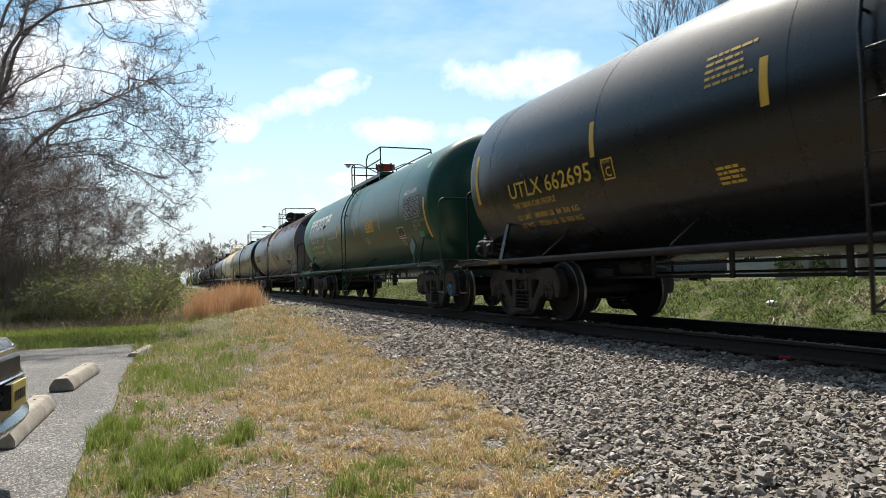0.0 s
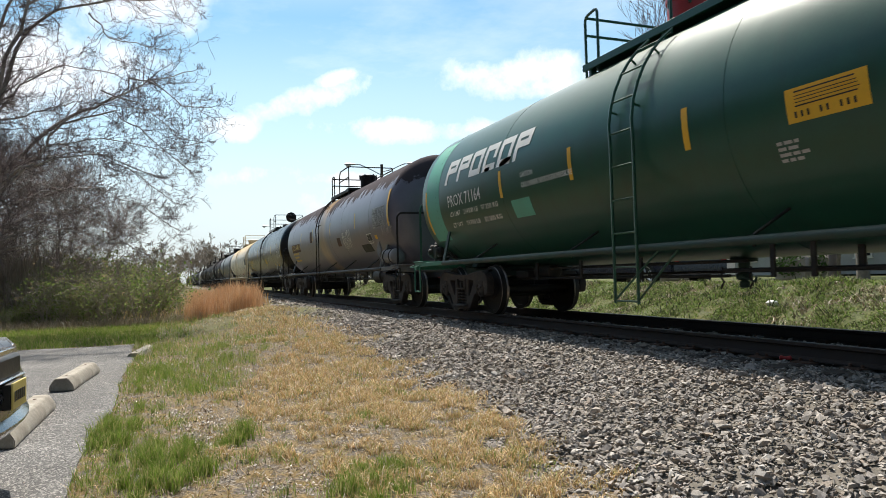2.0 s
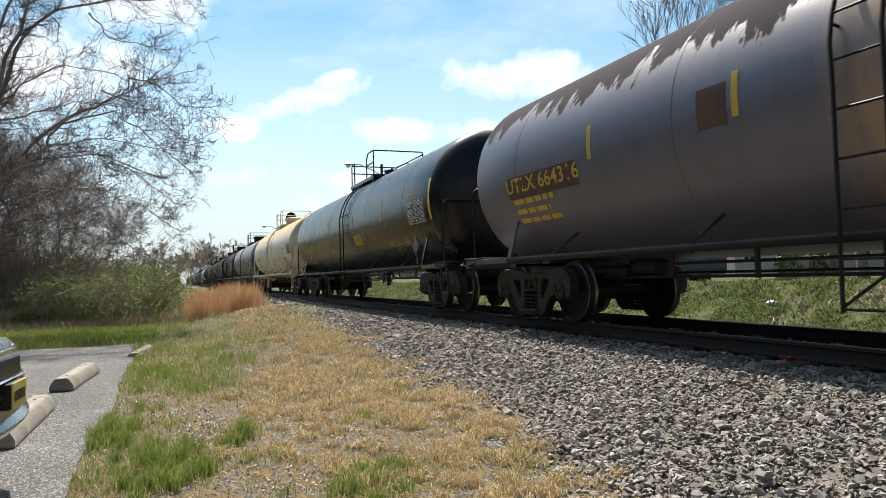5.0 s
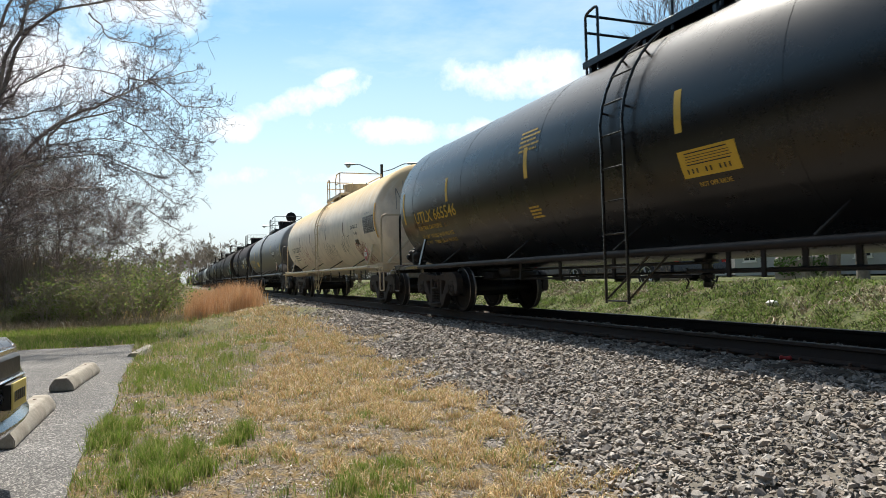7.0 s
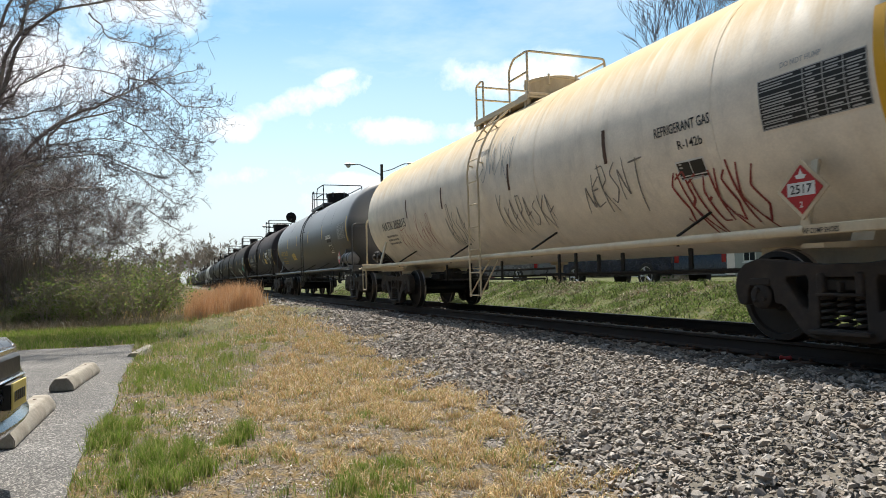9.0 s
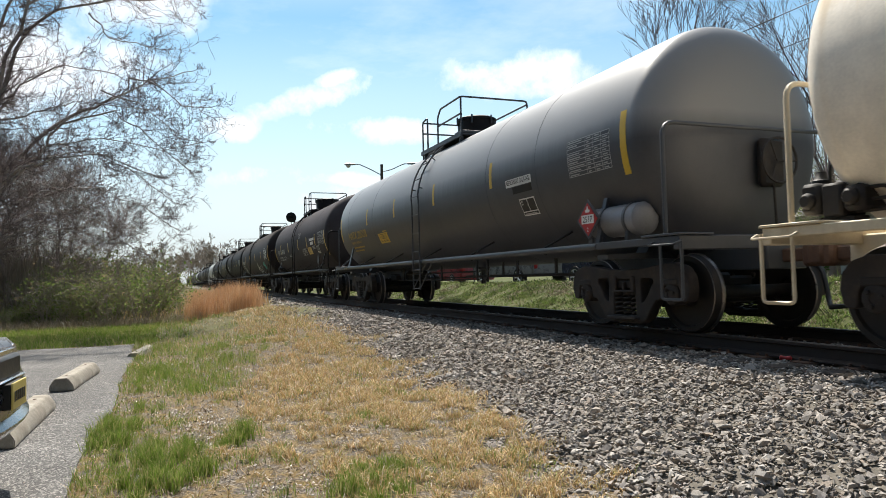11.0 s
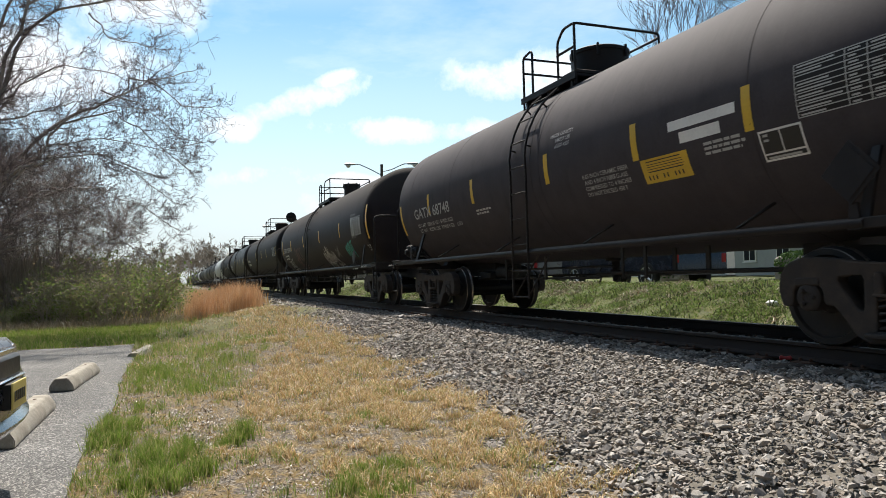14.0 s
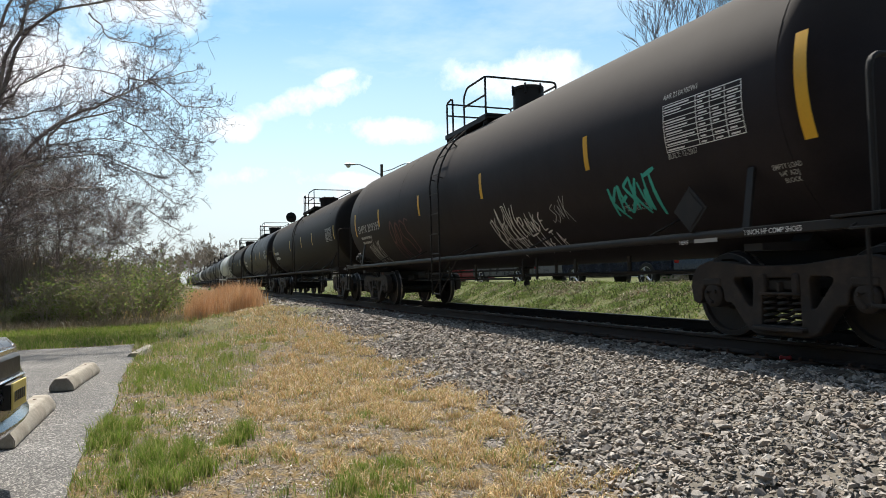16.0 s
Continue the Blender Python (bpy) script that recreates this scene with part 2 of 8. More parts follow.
def text_mesh(words, height, width=None):
    """Flat letters as a bmesh in the xy plane, first letter at 0; capitals are as high as given, the line is as wide as given."""
    cu = bpy.data.curves.new("letters", "FONT")
    cu.body, cu.size, cu.resolution_u = words, height / 0.69, 2
    cu.offset = 0.010 * cu.size
    ob = bpy.data.objects.new("letters", cu)
    me = ob.to_mesh()
    bm = bmesh.new()
    bm.from_mesh(me)
    ob.to_mesh_clear()
    bpy.data.objects.remove(ob)
    bpy.data.curves.remove(cu)
    if width and bm.verts:
        w = max(v.co.x for v in bm.verts)
        for v in bm.verts:
            v.co.x *= width / w
    return bm


def gridded(bm, step=0.12):
    """Cuts a flat bmesh across so that it can be bent round a tank."""
    ys = [v.co.y for v in bm.verts]
    if not ys:
        return bm
    y = min(ys) + step
    while y < max(ys) - 0.01:
        bmesh.ops.bisect_plane(bm, geom=bm.verts[:] + bm.edges[:] + bm.faces[:], plane_co=(0, y, 0), plane_no=(0, 1, 0))
        y += step
    return bm


def rect(bm, x0, y0, x1, y1):
    bm.faces.new([bm.verts.new(p) for p in ((x0, y0, 0), (x1, y0, 0), (x1, y1, 0), (x0, y1, 0))])
    return bm


# ---- tank cars ----
WHEEL = 0.457


def side_frame_mesh():
    """Cast side frame: arched top, V-shaped foot, jaws over the axles, rounded openings."""
    half = [(0.0, 0.09), (0.30, 0.09), (0.41, 0.14), (0.52, 0.29), (0.62, 0.40), (0.705, 0.40), (0.72, 0.53), (0.79, 0.605), (0.889, 0.63), (0.985, 0.605), (1.055, 0.53), (1.07, 0.38), (1.16, 0.385),
            (1.20, 0.52), (1.18, 0.66), (1.09, 0.765), (0.92, 0.815), (0.70, 0.80), (0.45, 0.765), (0.25, 0.745)]
    rim = rounded([(x, 0, z) for x, z in half + [(-x, z) for x, z in half[:0:-1]]], 0.03, 2)
    window = rounded([(-0.25, 0, 0.165), (0.25, 0, 0.165), (0.235, 0, 0.655), (-0.235, 0, 0.655)], 0.04, 3)
    eye = rounded([(0.315, 0, 0.62), (0.33, 0, 0.33), (0.40, 0, 0.34), (0.60, 0, 0.60), (0.58, 0, 0.66), (0.35, 0, 0.67)], 0.04, 3)
    cu = bpy.data.curves.new("side_frame", "CURVE")
    cu.dimensions, cu.fill_mode = "2D", "BOTH"
    cu.extrude, cu.bevel_depth, cu.bevel_resolution = 0.058, 0.016, 2
    for ring in (rim, window, eye, [(-p[0], 0, p[2]) for p in eye]):
        sp = cu.splines.new("POLY")
        sp.points.add(len(ring) - 1)
        for q, p in zip(sp.points, ring):
            q.co = (p[0], p[2], 0, 1)
        sp.use_cyclic_u = True
    ob = bpy.data.objects.new("side_frame", cu)
    me = bpy.data.meshes.new_from_object(ob)
    bpy.data.objects.remove(ob)
    bm = bmesh.new()
    bm.from_mesh(me)
    for v in bm.verts:
        v.co = Vector((v.co.x, v.co.z, v.co.y))
    bmesh.ops.reverse_faces(bm, faces=bm.faces[:])
    box(bm, (-0.30, -0.15, 0.125), (0.30, 0.15, 0.170), 0.012)
    for sx in (-1, 1):
        box(bm, (sx * 0.19 - 0.04, -0.10, 0.47), (sx * 0.19 + 0.04, 0.10, 0.68), 0.015)
    box(bm, (-0.235, -0.105, 0.47), (0.235, 0.10, 0.50), 0.01)
    box(bm, (-0.02, -0.100, 0.50), (0.02, 0.10, 0.60), 0.01)
    return mesh_of("side_frame", bm, TRUCK_DUST)


def make_truck_meshes():
    out = {}
    out["side_frame"] = side_frame_mesh()
    bm = bmesh.new()   # bolster between the side frames, with the brake rigging
    box(bm, (-0.20, -1.05, 0.50), (0.20, 1.05, 0.64), 0.03)
    box(bm, (-0.30, -0.45, 0.46), (0.30, 0.45, 0.70), 0.04)
    for sx in (-1, 1):
        box(bm, (sx * 0.42 - 0.05, -0.85, 0.30), (sx * 0.42 + 0.05, 0.85, 0.40), 0.02)
        for sy in (-1, 1):
            box(bm, (sx * 0.40 - 0.045, sy * 0.75 - 0.05, 0.28), (sx * 0.40 + 0.045, sy * 0.75 + 0.05, 0.62), 0.02)
    out["bolster"] = mesh_of("bolster", bm, STEEL_DARK)
    bm = bmesh.new()   # one coil spring
    turns, seg = 5, 10
    tube(bm, [(0.062 * math.cos(2 * math.pi * k / seg), 0.062 * math.sin(2 * math.pi * k / seg), 0.17 + 0.30 * k / (turns * seg)) for k in range(turns * seg + 1)], 0.017, 5)
    out["spring"] = mesh_of("spring", bm, TRUCK_DUST)
    bm = bmesh.new()   # wheelset: axle, two flanged wheels
    tube(bm, [(0, -1.00, 0), (0, 1.00, 0)], 0.08, 12)
    for s in (-1, 1):
        prof = [(0.80, 0.09), (0.80, 0.13), (0.76, 0.15), (0.735, 0.38), (0.695, 0.40), (0.695, WHEEL + 0.022), (0.715, WHEEL + 0.027), (0.735, WHEEL + 0.010), (0.75, WHEEL), (0.825, WHEEL - 0.004),
                (0.832, WHEEL - 0.012), (0.832, 0.392), (0.80, 0.375), (0.79, 0.16), (0.86, 0.13), (0.86, 0.09)]
        lathe(bm, [(s * a, r) for a, r in prof], "y", 40)
    me = mesh_of("wheelset", bm, STEEL_DARK)
    me.materials.append(TREAD)
    for p in me.polygons:
        r = math.hypot(p.center.x, p.center.z)
        if r > 0.44 or (0.40 < r and abs(p.center.y) > 0.826):
            p.material_index = 1 if r > 0.44 and 0.822 < abs(p.center.y) < 0.8325 or r > WHEEL + 0.012 else 0
    out["wheelset"] = me
    for key, mat in (("bearing_cap", TRUCK_DUST), ("blue_cap", BLUE_CAP)):
        bm = bmesh.new()   # bearing end cap with three bolts, turning with the axle
        lathe(bm, [(-0.90, 0.13), (-1.06, 0.13), (-1.075, 0.118), (-1.085, 0.10), (-1.085, 0.05), (-1.075, 0.045)], "y", 20)
        for k in range(3):
            w = 2 * math.pi * k / 3 + 0.3
            lathe(bm, [(-1.08, 0.022), (-1.105, 0.022), (-1.11, 0.016)], "y", 6, (0.072 * math.cos(w), 0, 0.072 * math.sin(w)))
        if key == "blue_cap":
            lathe(bm, [(-1.06, 0.075), (-1.095, 0.072), (-1.097, 0.02)], "y", 3)
        me = mesh_of("bearing_cap", bm, mat)
        if key == "blue_cap":
            me.materials.append(INK)
            for p in me.polygons:
                if p.center.y < -1.0 and abs(p.center.y) > 1.0855 and math.hypot(p.center.x, p.center.z) < 0.062:
                    p.material_index = 1
        out[key] = me
    bm = bmesh.new()   # adapter that holds the axle in the side frame
    box(bm, (-0.14, -0.085, 0.10), (0.14, 0.085, 0.19), 0.02)
    out["adapter"] = mesh_of("adapter", bm, TRUCK_DUST)
    return out


TRUCK = make_truck_meshes()
SPINNING = []


def add_truck(car, x, spin, caps=("bearing_cap", "bearing_cap"), full=True):
    truck = part("truck", TRUCK["bolster"], None, car, "dusty cast-steel four-wheel truck")
    truck.location = (x, 0, 0)
    for s in (-1, 1):
        f = part("side_frame", TRUCK["side_frame"], None, truck)
        f.location = (0, s * 1.0, 0)
        if full:
            for dx in (-0.17, 0.0, 0.17):
                c = part("spring", TRUCK["spring"], None, truck)
                c.location = (dx, s * 1.0, 0)
            for sx in (-1, 1):
                a = part("adapter", TRUCK["adapter"], None, truck)
                a.location = (sx * 0.889, s * 1.0, WHEEL)
    for sx, cap in zip((-1, 1), caps):
        w = part("wheelset", TRUCK["wheelset"], None, car, "steel wheelset with worn bright treads")
        w.location = (x + sx * 0.889, 0, WHEEL)
        if full:
            for turn in (0, math.pi):
                c = part("bearing_cap", TRUCK[cap], None, w)
                c.rotation_euler = (0, 0, turn)
        if spin:
            SPINNING.append((w, x + sx * 0.889))
    return truck


def tank_profile(rear, front, r, depth):
    """A tank's outline turned round x: dished heads with a tight knuckle, straight shell between."""
    head = [(depth * math.cos(math.pi / 2 * i / 12), r * math.sin(math.pi / 2 * i / 12) ** 0.70) for i in range(1, 13)]
    head[0] = (depth, 0.06)
    a, b = -rear + depth, front - depth
    return [(a - x, q) for x, q in head] + [(a + (b - a) * i / 12, r) for i in range(1, 12)] + [(b + x, q) for x, q in head[::-1]]


# strokes of sprayed marks, in a unit cell
SLASHES = [[[(0.0, 0.0), (0.25, 1.0), (0.55, 0.05)], [(0.05, 0.40), (0.75, 0.55)]],
           [[(0.1, 1.0), (0.2, -0.15)], [(-0.1, 0.95), (0.65, 1.0), (0.70, 0.60), (0.15, 0.45), (0.85, -0.25)]],
           [[(0.0, 0.0), (0.1, 0.9), (0.5, 0.1), (0.62, 1.15)]],
           [[(0.7, 0.95), (0.1, 0.75), (0.65, 0.35), (0.0, 0.0), (-0.2, 0.15)]],
           [[(0.15, 1.05), (0.1, 0.0)], [(0.8, 1.0), (0.12, 0.5), (0.9, -0.2)]],
           [[(-0.2, 0.95), (0.9, 1.05)], [(0.35, 1.0), (0.3, -0.3)]],
           [[(0.6, 0.9), (0.05, 0.6), (0.1, 0.1), (0.7, 0.15)], [(0.1, 0.5), (0.5, 0.55)]],
           [[(0.0, 0.95), (0.2, 0.0), (0.4, 0.7), (0.6, 0.0), (0.85, 1.2)]]]
LOOPS = [[[(0.1, 0.1), (-0.2, 0.5), (0.1, 1.0), (0.7, 0.95), (0.75, 0.55), (0.2, 0.45), (0.5, 0.0), (0.9, -0.2)], [(0.25, 0.95), (0.15, 0.0)]],
         [[(0.0, -0.1), (0.1, 0.8), (0.45, 1.05), (0.8, 0.7), (0.55, 0.45), (0.05, 0.45), (0.5, 0.3), (0.85, -0.15)]],
         [[(0.1, 0.0), (0.35, 1.1), (0.7, 0.9), (0.6, 0.0)], [(0.15, 0.4), (0.65, 0.5)]],
         [[(0.1, 1.0), (0.1, 0.05), (0.6, 0.0), (0.9, 0.3), (0.5, 0.55), (0.15, 0.5), (0.8, 0.75), (0.5, 1.05), (0.1, 0.95)]],
         [[(0.8, 0.9), (0.2, 1.05), (0.1, 0.65), (0.7, 0.45), (0.75, 0.05), (0.1, 0.0)]]]


class Car:
    """One tank car; x forward, y away from the camera, z up from the rail head."""

    def __init__(self, centre, tc, r, top, material, label, detail=2, sill=None, rails=None, ahead=1.15, behind=1.45, overhang=1.55, overhang_rear=1.65, deck=1.10, caps=None, stays=()):
        self.tc, self.r, self.zc, self.mat, self.centre = tc, r, top - r, material, centre
        self.half, self.rear = tc / 2 + ahead, tc / 2 + behind   # reach of the tank's two heads from the middle
        self.ends = {1: tc / 2 + overhang, -1: tc / 2 + overhang_rear}   # end sills
        self.depth = 0.46
        self.detail, self.deck, self.stays = detail, deck, stays
        self.rail_mat = rails or material
        self.pipe_mat = self.step_mat = rails or material
        if material is GREEN:
            self.pipe_mat = GREEN_GRIMY
        if material is BLACK:
            self.pipe_mat = SOOT
        self.sill_mat = sill or material
        self.ob = new("tank_car")
        tagged(self.ob, label, "tank car", "tank cars of the train")
        self.tank = part("tank", lathe(bmesh.new(), tank_profile(self.rear, self.half, r, self.depth), "x", 64 if detail > 1 else 36), material, self.ob)
        self.tank.location = (0, 0, self.zc)
        self.frame_parts()
        for s in (-1, 1):
            add_truck(self.ob, s * tc / 2, detail > 1, caps if caps and s > 0 else ("bearing_cap", "bearing_cap"), detail > 0)

    def add(self, name, bm, material, label="", parent=None):
        return part(name, bm, material, parent or self.ob, label)

    def frame_parts(self):
        r, zc, dk = self.r, self.zc, self.deck
        low = zc - r
        for s in (-1, 1):
            e = self.ends[s]
            bm = bmesh.new()     # stub sill under each end of the tank
            x0, x1 = sorted((s * (self.tc / 2 - 1.6), s * (e + 0.05)))
            box(bm, (x0, -0.30, 0.72), (x1, 0.30, 1.04), 0.015)
            self.add("stub_sill", bm, self.sill_mat)
            bm = bmesh.new()     # body bolster and saddle up to the tank
            xb = s * self.tc / 2
            side = zc - math.sqrt(r * r - 0.70 ** 2) + 0.03
            slab(bm, [(-1.38, 0.90), (1.38, 0.90), (1.38, dk - 0.16), (0.78, dk - 0.14), (0.70, side), (0.5, low + 0.06), (-0.5, low + 0.06), (-0.70, side), (-0.78, dk - 0.14), (-1.38, dk - 0.16)], 0.22, xb - 0.11, "x")
            self.add("saddle", bm, self.sill_mat)
            bm = bmesh.new()     # end sill: beam across the end, side plates back past the bolster, decking
            x0, x1 = sorted((s * (e - 0.10), s * e))
            box(bm, (x0, -1.48, dk - 0.16), (x1, 1.48, dk), 0.012)
            for sy in (-1, 1):
                x0, x1 = sorted((s * (self.tc / 2 - 0.02), s * (e - 0.004)))
                box(bm, (x0, sy * 1.45 - 0.03, dk - 0.095), (x1, sy * 1.45 + 0.03, dk - 0.004), 0.01)
                x0, x1 = sorted((s * (e - 0.62), s * (e + 0.02)))
                box(bm, (x0, sy * 1.26 - 0.24, dk), (x1, sy * 1.26 + 0.24, dk + 0.025), 0.006)
            self.add("end_platform", bm, self.sill_mat)
            if self.detail < 1:
                continue
            bm = bmesh.new()     # coupler: shank, head with its knuckle
            x0, x1 = sorted((s * e, s * (e + 0.42)))
            box(bm, (x0, -0.08, 0.80), (x1, 0.08, 0.95), 0.02)
            x0, x1 = sorted((s * (e + 0.36), s * (e + 0.58)))
            box(bm, (x0, -0.16, 0.74), (x1, 0.14, 1.00), 0.035)
            box(bm, (s * (e + 0.58) - 0.07, -0.19, 0.76), (s * (e + 0.58) + 0.07, -0.04, 0.98), 0.03)
            self.add("coupler", bm, RUST)
            bm = bmesh.new()     # air hose hanging beside the coupler
            tube(bm, rounded([(s * (e - 0.02), 0.35, 0.84), (s * (e + 0.22), 0.33, 0.72), (s * (e + 0.38), 0.22, 0.32), (s * (e + 0.56), 0.02, 0.30)], 0.14), 0.028, 7)
            self.add("air_hose", bm, INK)
            xh = e - 0.28
            bm = bmesh.new()     # hand rail round the end
            tube(bm, rounded([(s * xh, -1.42, dk), (s * xh, -1.42, dk + 1.28), (s * xh, 1.42, dk + 1.28), (s * xh, 1.42, dk)], 0.16), 0.026, 8)
            self.add("end_handrail", bm, self.rail_mat)
            for sy in (-1, 1):
                bm = bmesh.new()     # stirrup step at the corner
                xs = s * (e + 0.02)
                tube(bm, rounded([(xs, sy * 1.47, dk - 0.05), (xs, sy * 1.47, 0.42), (xs - s * 0.34, sy * 1.47, 0.42), (xs - s * 0.34, sy * 1.47, dk - 0.05)], 0.05), 0.018, 6)
                self.add("step", bm, self.rail_mat)
                bm = bmesh.new()     # grab iron on the end sill
                tube(bm, rounded([(xs + s * 0.02, sy * 1.49, dk - 0.06), (xs + s * 0.02, sy * 1.58, dk - 0.10), (xs - s * 0.42, sy * 1.58, dk - 0.10), (xs - s * 0.42, sy * 1.49, dk - 0.06)], 0.04), 0.012, 6)
                self.add("grab_iron", bm, self.rail_mat)
                bm = bmesh.new()     # upright bracket from the side plate up to the tank
                xb, zt = s * (self.tc / 2 - 0.01), dk + 0.57
                wide = 0.06 if s < 0 else 0.045
                slab(bm, [(xb - wide, dk - 0.02), (xb + wide, dk - 0.02), (xb + wide * 0.8, zt), (xb - wide * 0.8, zt)], 0.035, sy * 1.435 - 0.0175)
                ya = math.sqrt(r * r - (zt - zc) ** 2)
                for v in bm.verts:       # its top leans in to the tank
                    v.co.y -= sy * max(0.0, 1.43 - ya) * (v.co.z - dk) / (zt - dk)
                self.add("brace", bm, self.sill_mat)
            if s in self.stays:
                bm = bmesh.new()     # slanting stay across the end
                tube(bm, [(s * (e - 0.16), -1.30, dk + 0.02), (s * (self.half + 0.02), -0.45, dk + 0.80)], 0.028, 6)
                self.add("end_stay", bm, self.rail_mat)
        for sy in (-1, 1):
            bm = bmesh.new()     # running pipe along the side, held by slanting hangers
            xa = self.tc / 2 + 0.0
            zp = dk - 0.05
            tube(bm, [(-xa, sy * 1.45, zp), (xa, sy * 1.45, zp)], 0.048, 12)
            self.add("side_handrail", bm, self.pipe_mat)
            if self.detail < 1:
                continue
            k = max(2, int(self.tc / 2.6))
            for i in range(k):
                x = -xa + (i + 0.5) * 2 * xa / k
                bm = bmesh.new()
                a = math.radians(-45)
                tube(bm, [(x, sy * 1.45, zp - 0.06), (x, sy * 1.45, zp + 0.05), (x + 0.06, sy * (r * math.cos(a)), zc + r * math.sin(a))], 0.017, 5)
                self.add("hanger", bm, STEEL_DARK)
        if self.detail > 0:
            xr = self.tc / 2          # brake rods below the tank, hung on straps
            for name, y, z, x0, x1, q in (("brake_rod", -0.34, 0.825, -xr + 0.8, 0.4, 0.020), ("brake_rod", -0.42, 0.655, -xr + 1.0, 0.2, 0.020), ("brake_pipe", -0.50, 0.72, 0.2, xr - 0.9, 0.024), ("brake_pipe", 0.30, 0.70, -xr + 0.6, xr - 0.6, 0.018)):
                self.add(name, tube(bmesh.new(), [(x0, y, z), (x1, y, z)], q, 6), STEEL_DARK)
            for k, x in enumerate((-4.3, -2.9, -1.4, 1.9, 2.5, 3.9)):
                if abs(x) < xr - 1.6:
                    self.add("strap", box(bmesh.new(), (x - 0.035, -0.47, 0.63 if x < 0 else 0.70), (x + 0.035, -0.44, low + 0.16), 0.004), STEEL_DARK)
            bm = bmesh.new()         # bottom outlet valve: flange, body, cap and handle
            lathe(bm, [(low - 0.36, 0.03), (low - 0.35, 0.06), (low - 0.29, 0.06), (low - 0.27, 0.04), (low - 0.25, 0.095), (low - 0.19, 0.095), (low - 0.17, 0.06), (low - 0.05, 0.07), (low - 0.035, 0.16), (low + 0.02, 0.16)], "z", 16)
            tube(bm, [(0.04, -0.08, low - 0.22), (0.30, -0.14, low - 0.28), (0.32, -0.14, low - 0.22)], 0.014, 6)
            valve = self.add("outlet_valve", bm, self.sill_mat)
            for dx in (-0.22, 0.24):
                links = [(dx + 0.03 * math.sin(k * 1.9), -0.14, low - 0.10 - 0.045 * k) for k in range(7)]
                part("chain", tube(bmesh.new(), links, 0.012, 5), STEEL_DARK, valve)
            for dx in (1.0, 1.5):      # wider guide straps beside the valve
                self.add("strap", box(bmesh.new(), (dx - 0.03, -0.62, 0.64), (dx + 0.03, -0.59, low + 0.20), 0.005), STEEL_DARK)
            bm = bmesh.new()         # brake levers and cylinder hung over the inner end of the rear truck
            box(bm, (-self.tc / 2 + 1.25, -0.50, 0.66), (-self.tc / 2 + 1.75, 0.50, 0.80), 0.02)
            lathe(bm, [(-self.tc / 2 + 1.75, 0.14), (-self.tc / 2 + 2.25, 0.14), (-self.tc / 2 + 2.28, 0.10)], "x", 16, (0, -0.25, 0.78))
            self.add("brake_cylinder", bm, STEEL_DARK)

    def equipment(self, s):
        """Brake control valve standing on the end platform: pipe bracket, two bolted portions, pipes running inboard."""
        e, dk = self.ends[s] + 0.04, self.deck
        x, y = s * (e - 0.52), -1.02
        bm = box(bmesh.new(), (x - 0.10, y - 0.16, dk + 0.06), (x + 0.10, y + 0.16, dk + 0.36), 0.025)
        box(bm, (x - 0.17, y - 0.10, dk + 0.0), (x + 0.17, y + 0.10, dk + 0.07), 0.01)
        gear = self.add("brake_valve", bm, STEEL_DARK, "black brake control valve on the end platform")
        for sx, tall in ((-1, 0.44), (1, 0.38)):
            bm = box(bmesh.new(), (x + sx * 0.21 - 0.10, y - 0.17, dk + 0.10), (x + sx * 0.21 + 0.10, y + 0.15, dk + tall - 0.06), 0.035)
            lathe(bm, [(dk + tall - 0.07, 0.085), (dk + tall - 0.03, 0.085), (dk + tall - 0.01, 0.06), (dk + tall + 0.05, 0.045)], "z", 12, (x + sx * 0.21, y, 0))
            lathe(bm, [(y - 0.23, 0.05), (y - 0.20, 0.075), (y - 0.16, 0.075)], "y", 12, (x + sx * 0.21, 0, dk + 0.22))
            part("valve_portion", bm, STEEL_DARK, gear)
        bm = tube(bmesh.new(), rounded([(x - s * 0.30, y, dk + 0.20), (x - s * 0.30, y, dk + 0.56), (x + s * 0.12, y, dk + 0.56), (x + s * 0.12, y, dk + 0.40)], 0.07), 0.014, 6)
        part("pipe", bm, STEEL_DARK, gear)
        for k, zz in enumerate((0.10, 0.19, 0.29)):
            bm = tube(bmesh.new(), rounded([(x, y - 0.04 * k, dk + zz), (x - s * (0.62 - 0.08 * k), y - 0.06, dk + zz), (x - s * (0.70 - 0.08 * k), y + 0.2, dk + 0.0)], 0.08), 0.016, 6)
            part("pipe", bm, STEEL_DARK, gear)
        return gear

    def reservoir(self, s):
        """Round air tank lying along the side at the end."""
        dk = self.deck
        x0, x1 = sorted((s * (self.tc / 2 - 0.35), s * (self.tc / 2 + 0.75)))
        tank = self.add("air_reservoir", lathe(bmesh.new(), [(x0, 0.06), (x0 + 0.03, 0.16), (x0 + 0.08, 0.20), (x1 - 0.08, 0.20), (x1 - 0.03, 0.16), (x1, 0.06)], "x", 24, (0, -1.22, dk + 0.26)), AIR_GREY, "round air reservoir in two bands")
        for x in (x0 + 0.35, x1 - 0.25):
            part("band", lathe(bmesh.new(), [(x - 0.025, 0.205), (x - 0.02, 0.213), (x + 0.02, 0.213), (x + 0.025, 0.205)], "x", 24, (0, -1.22, dk + 0.26)), self.rail_mat, tank)
            part("bracket", box(bmesh.new(), (x - 0.03, -1.38, dk - 0.01), (x + 0.03, -1.06, dk + 0.12), 0.01), self.sill_mat, tank)

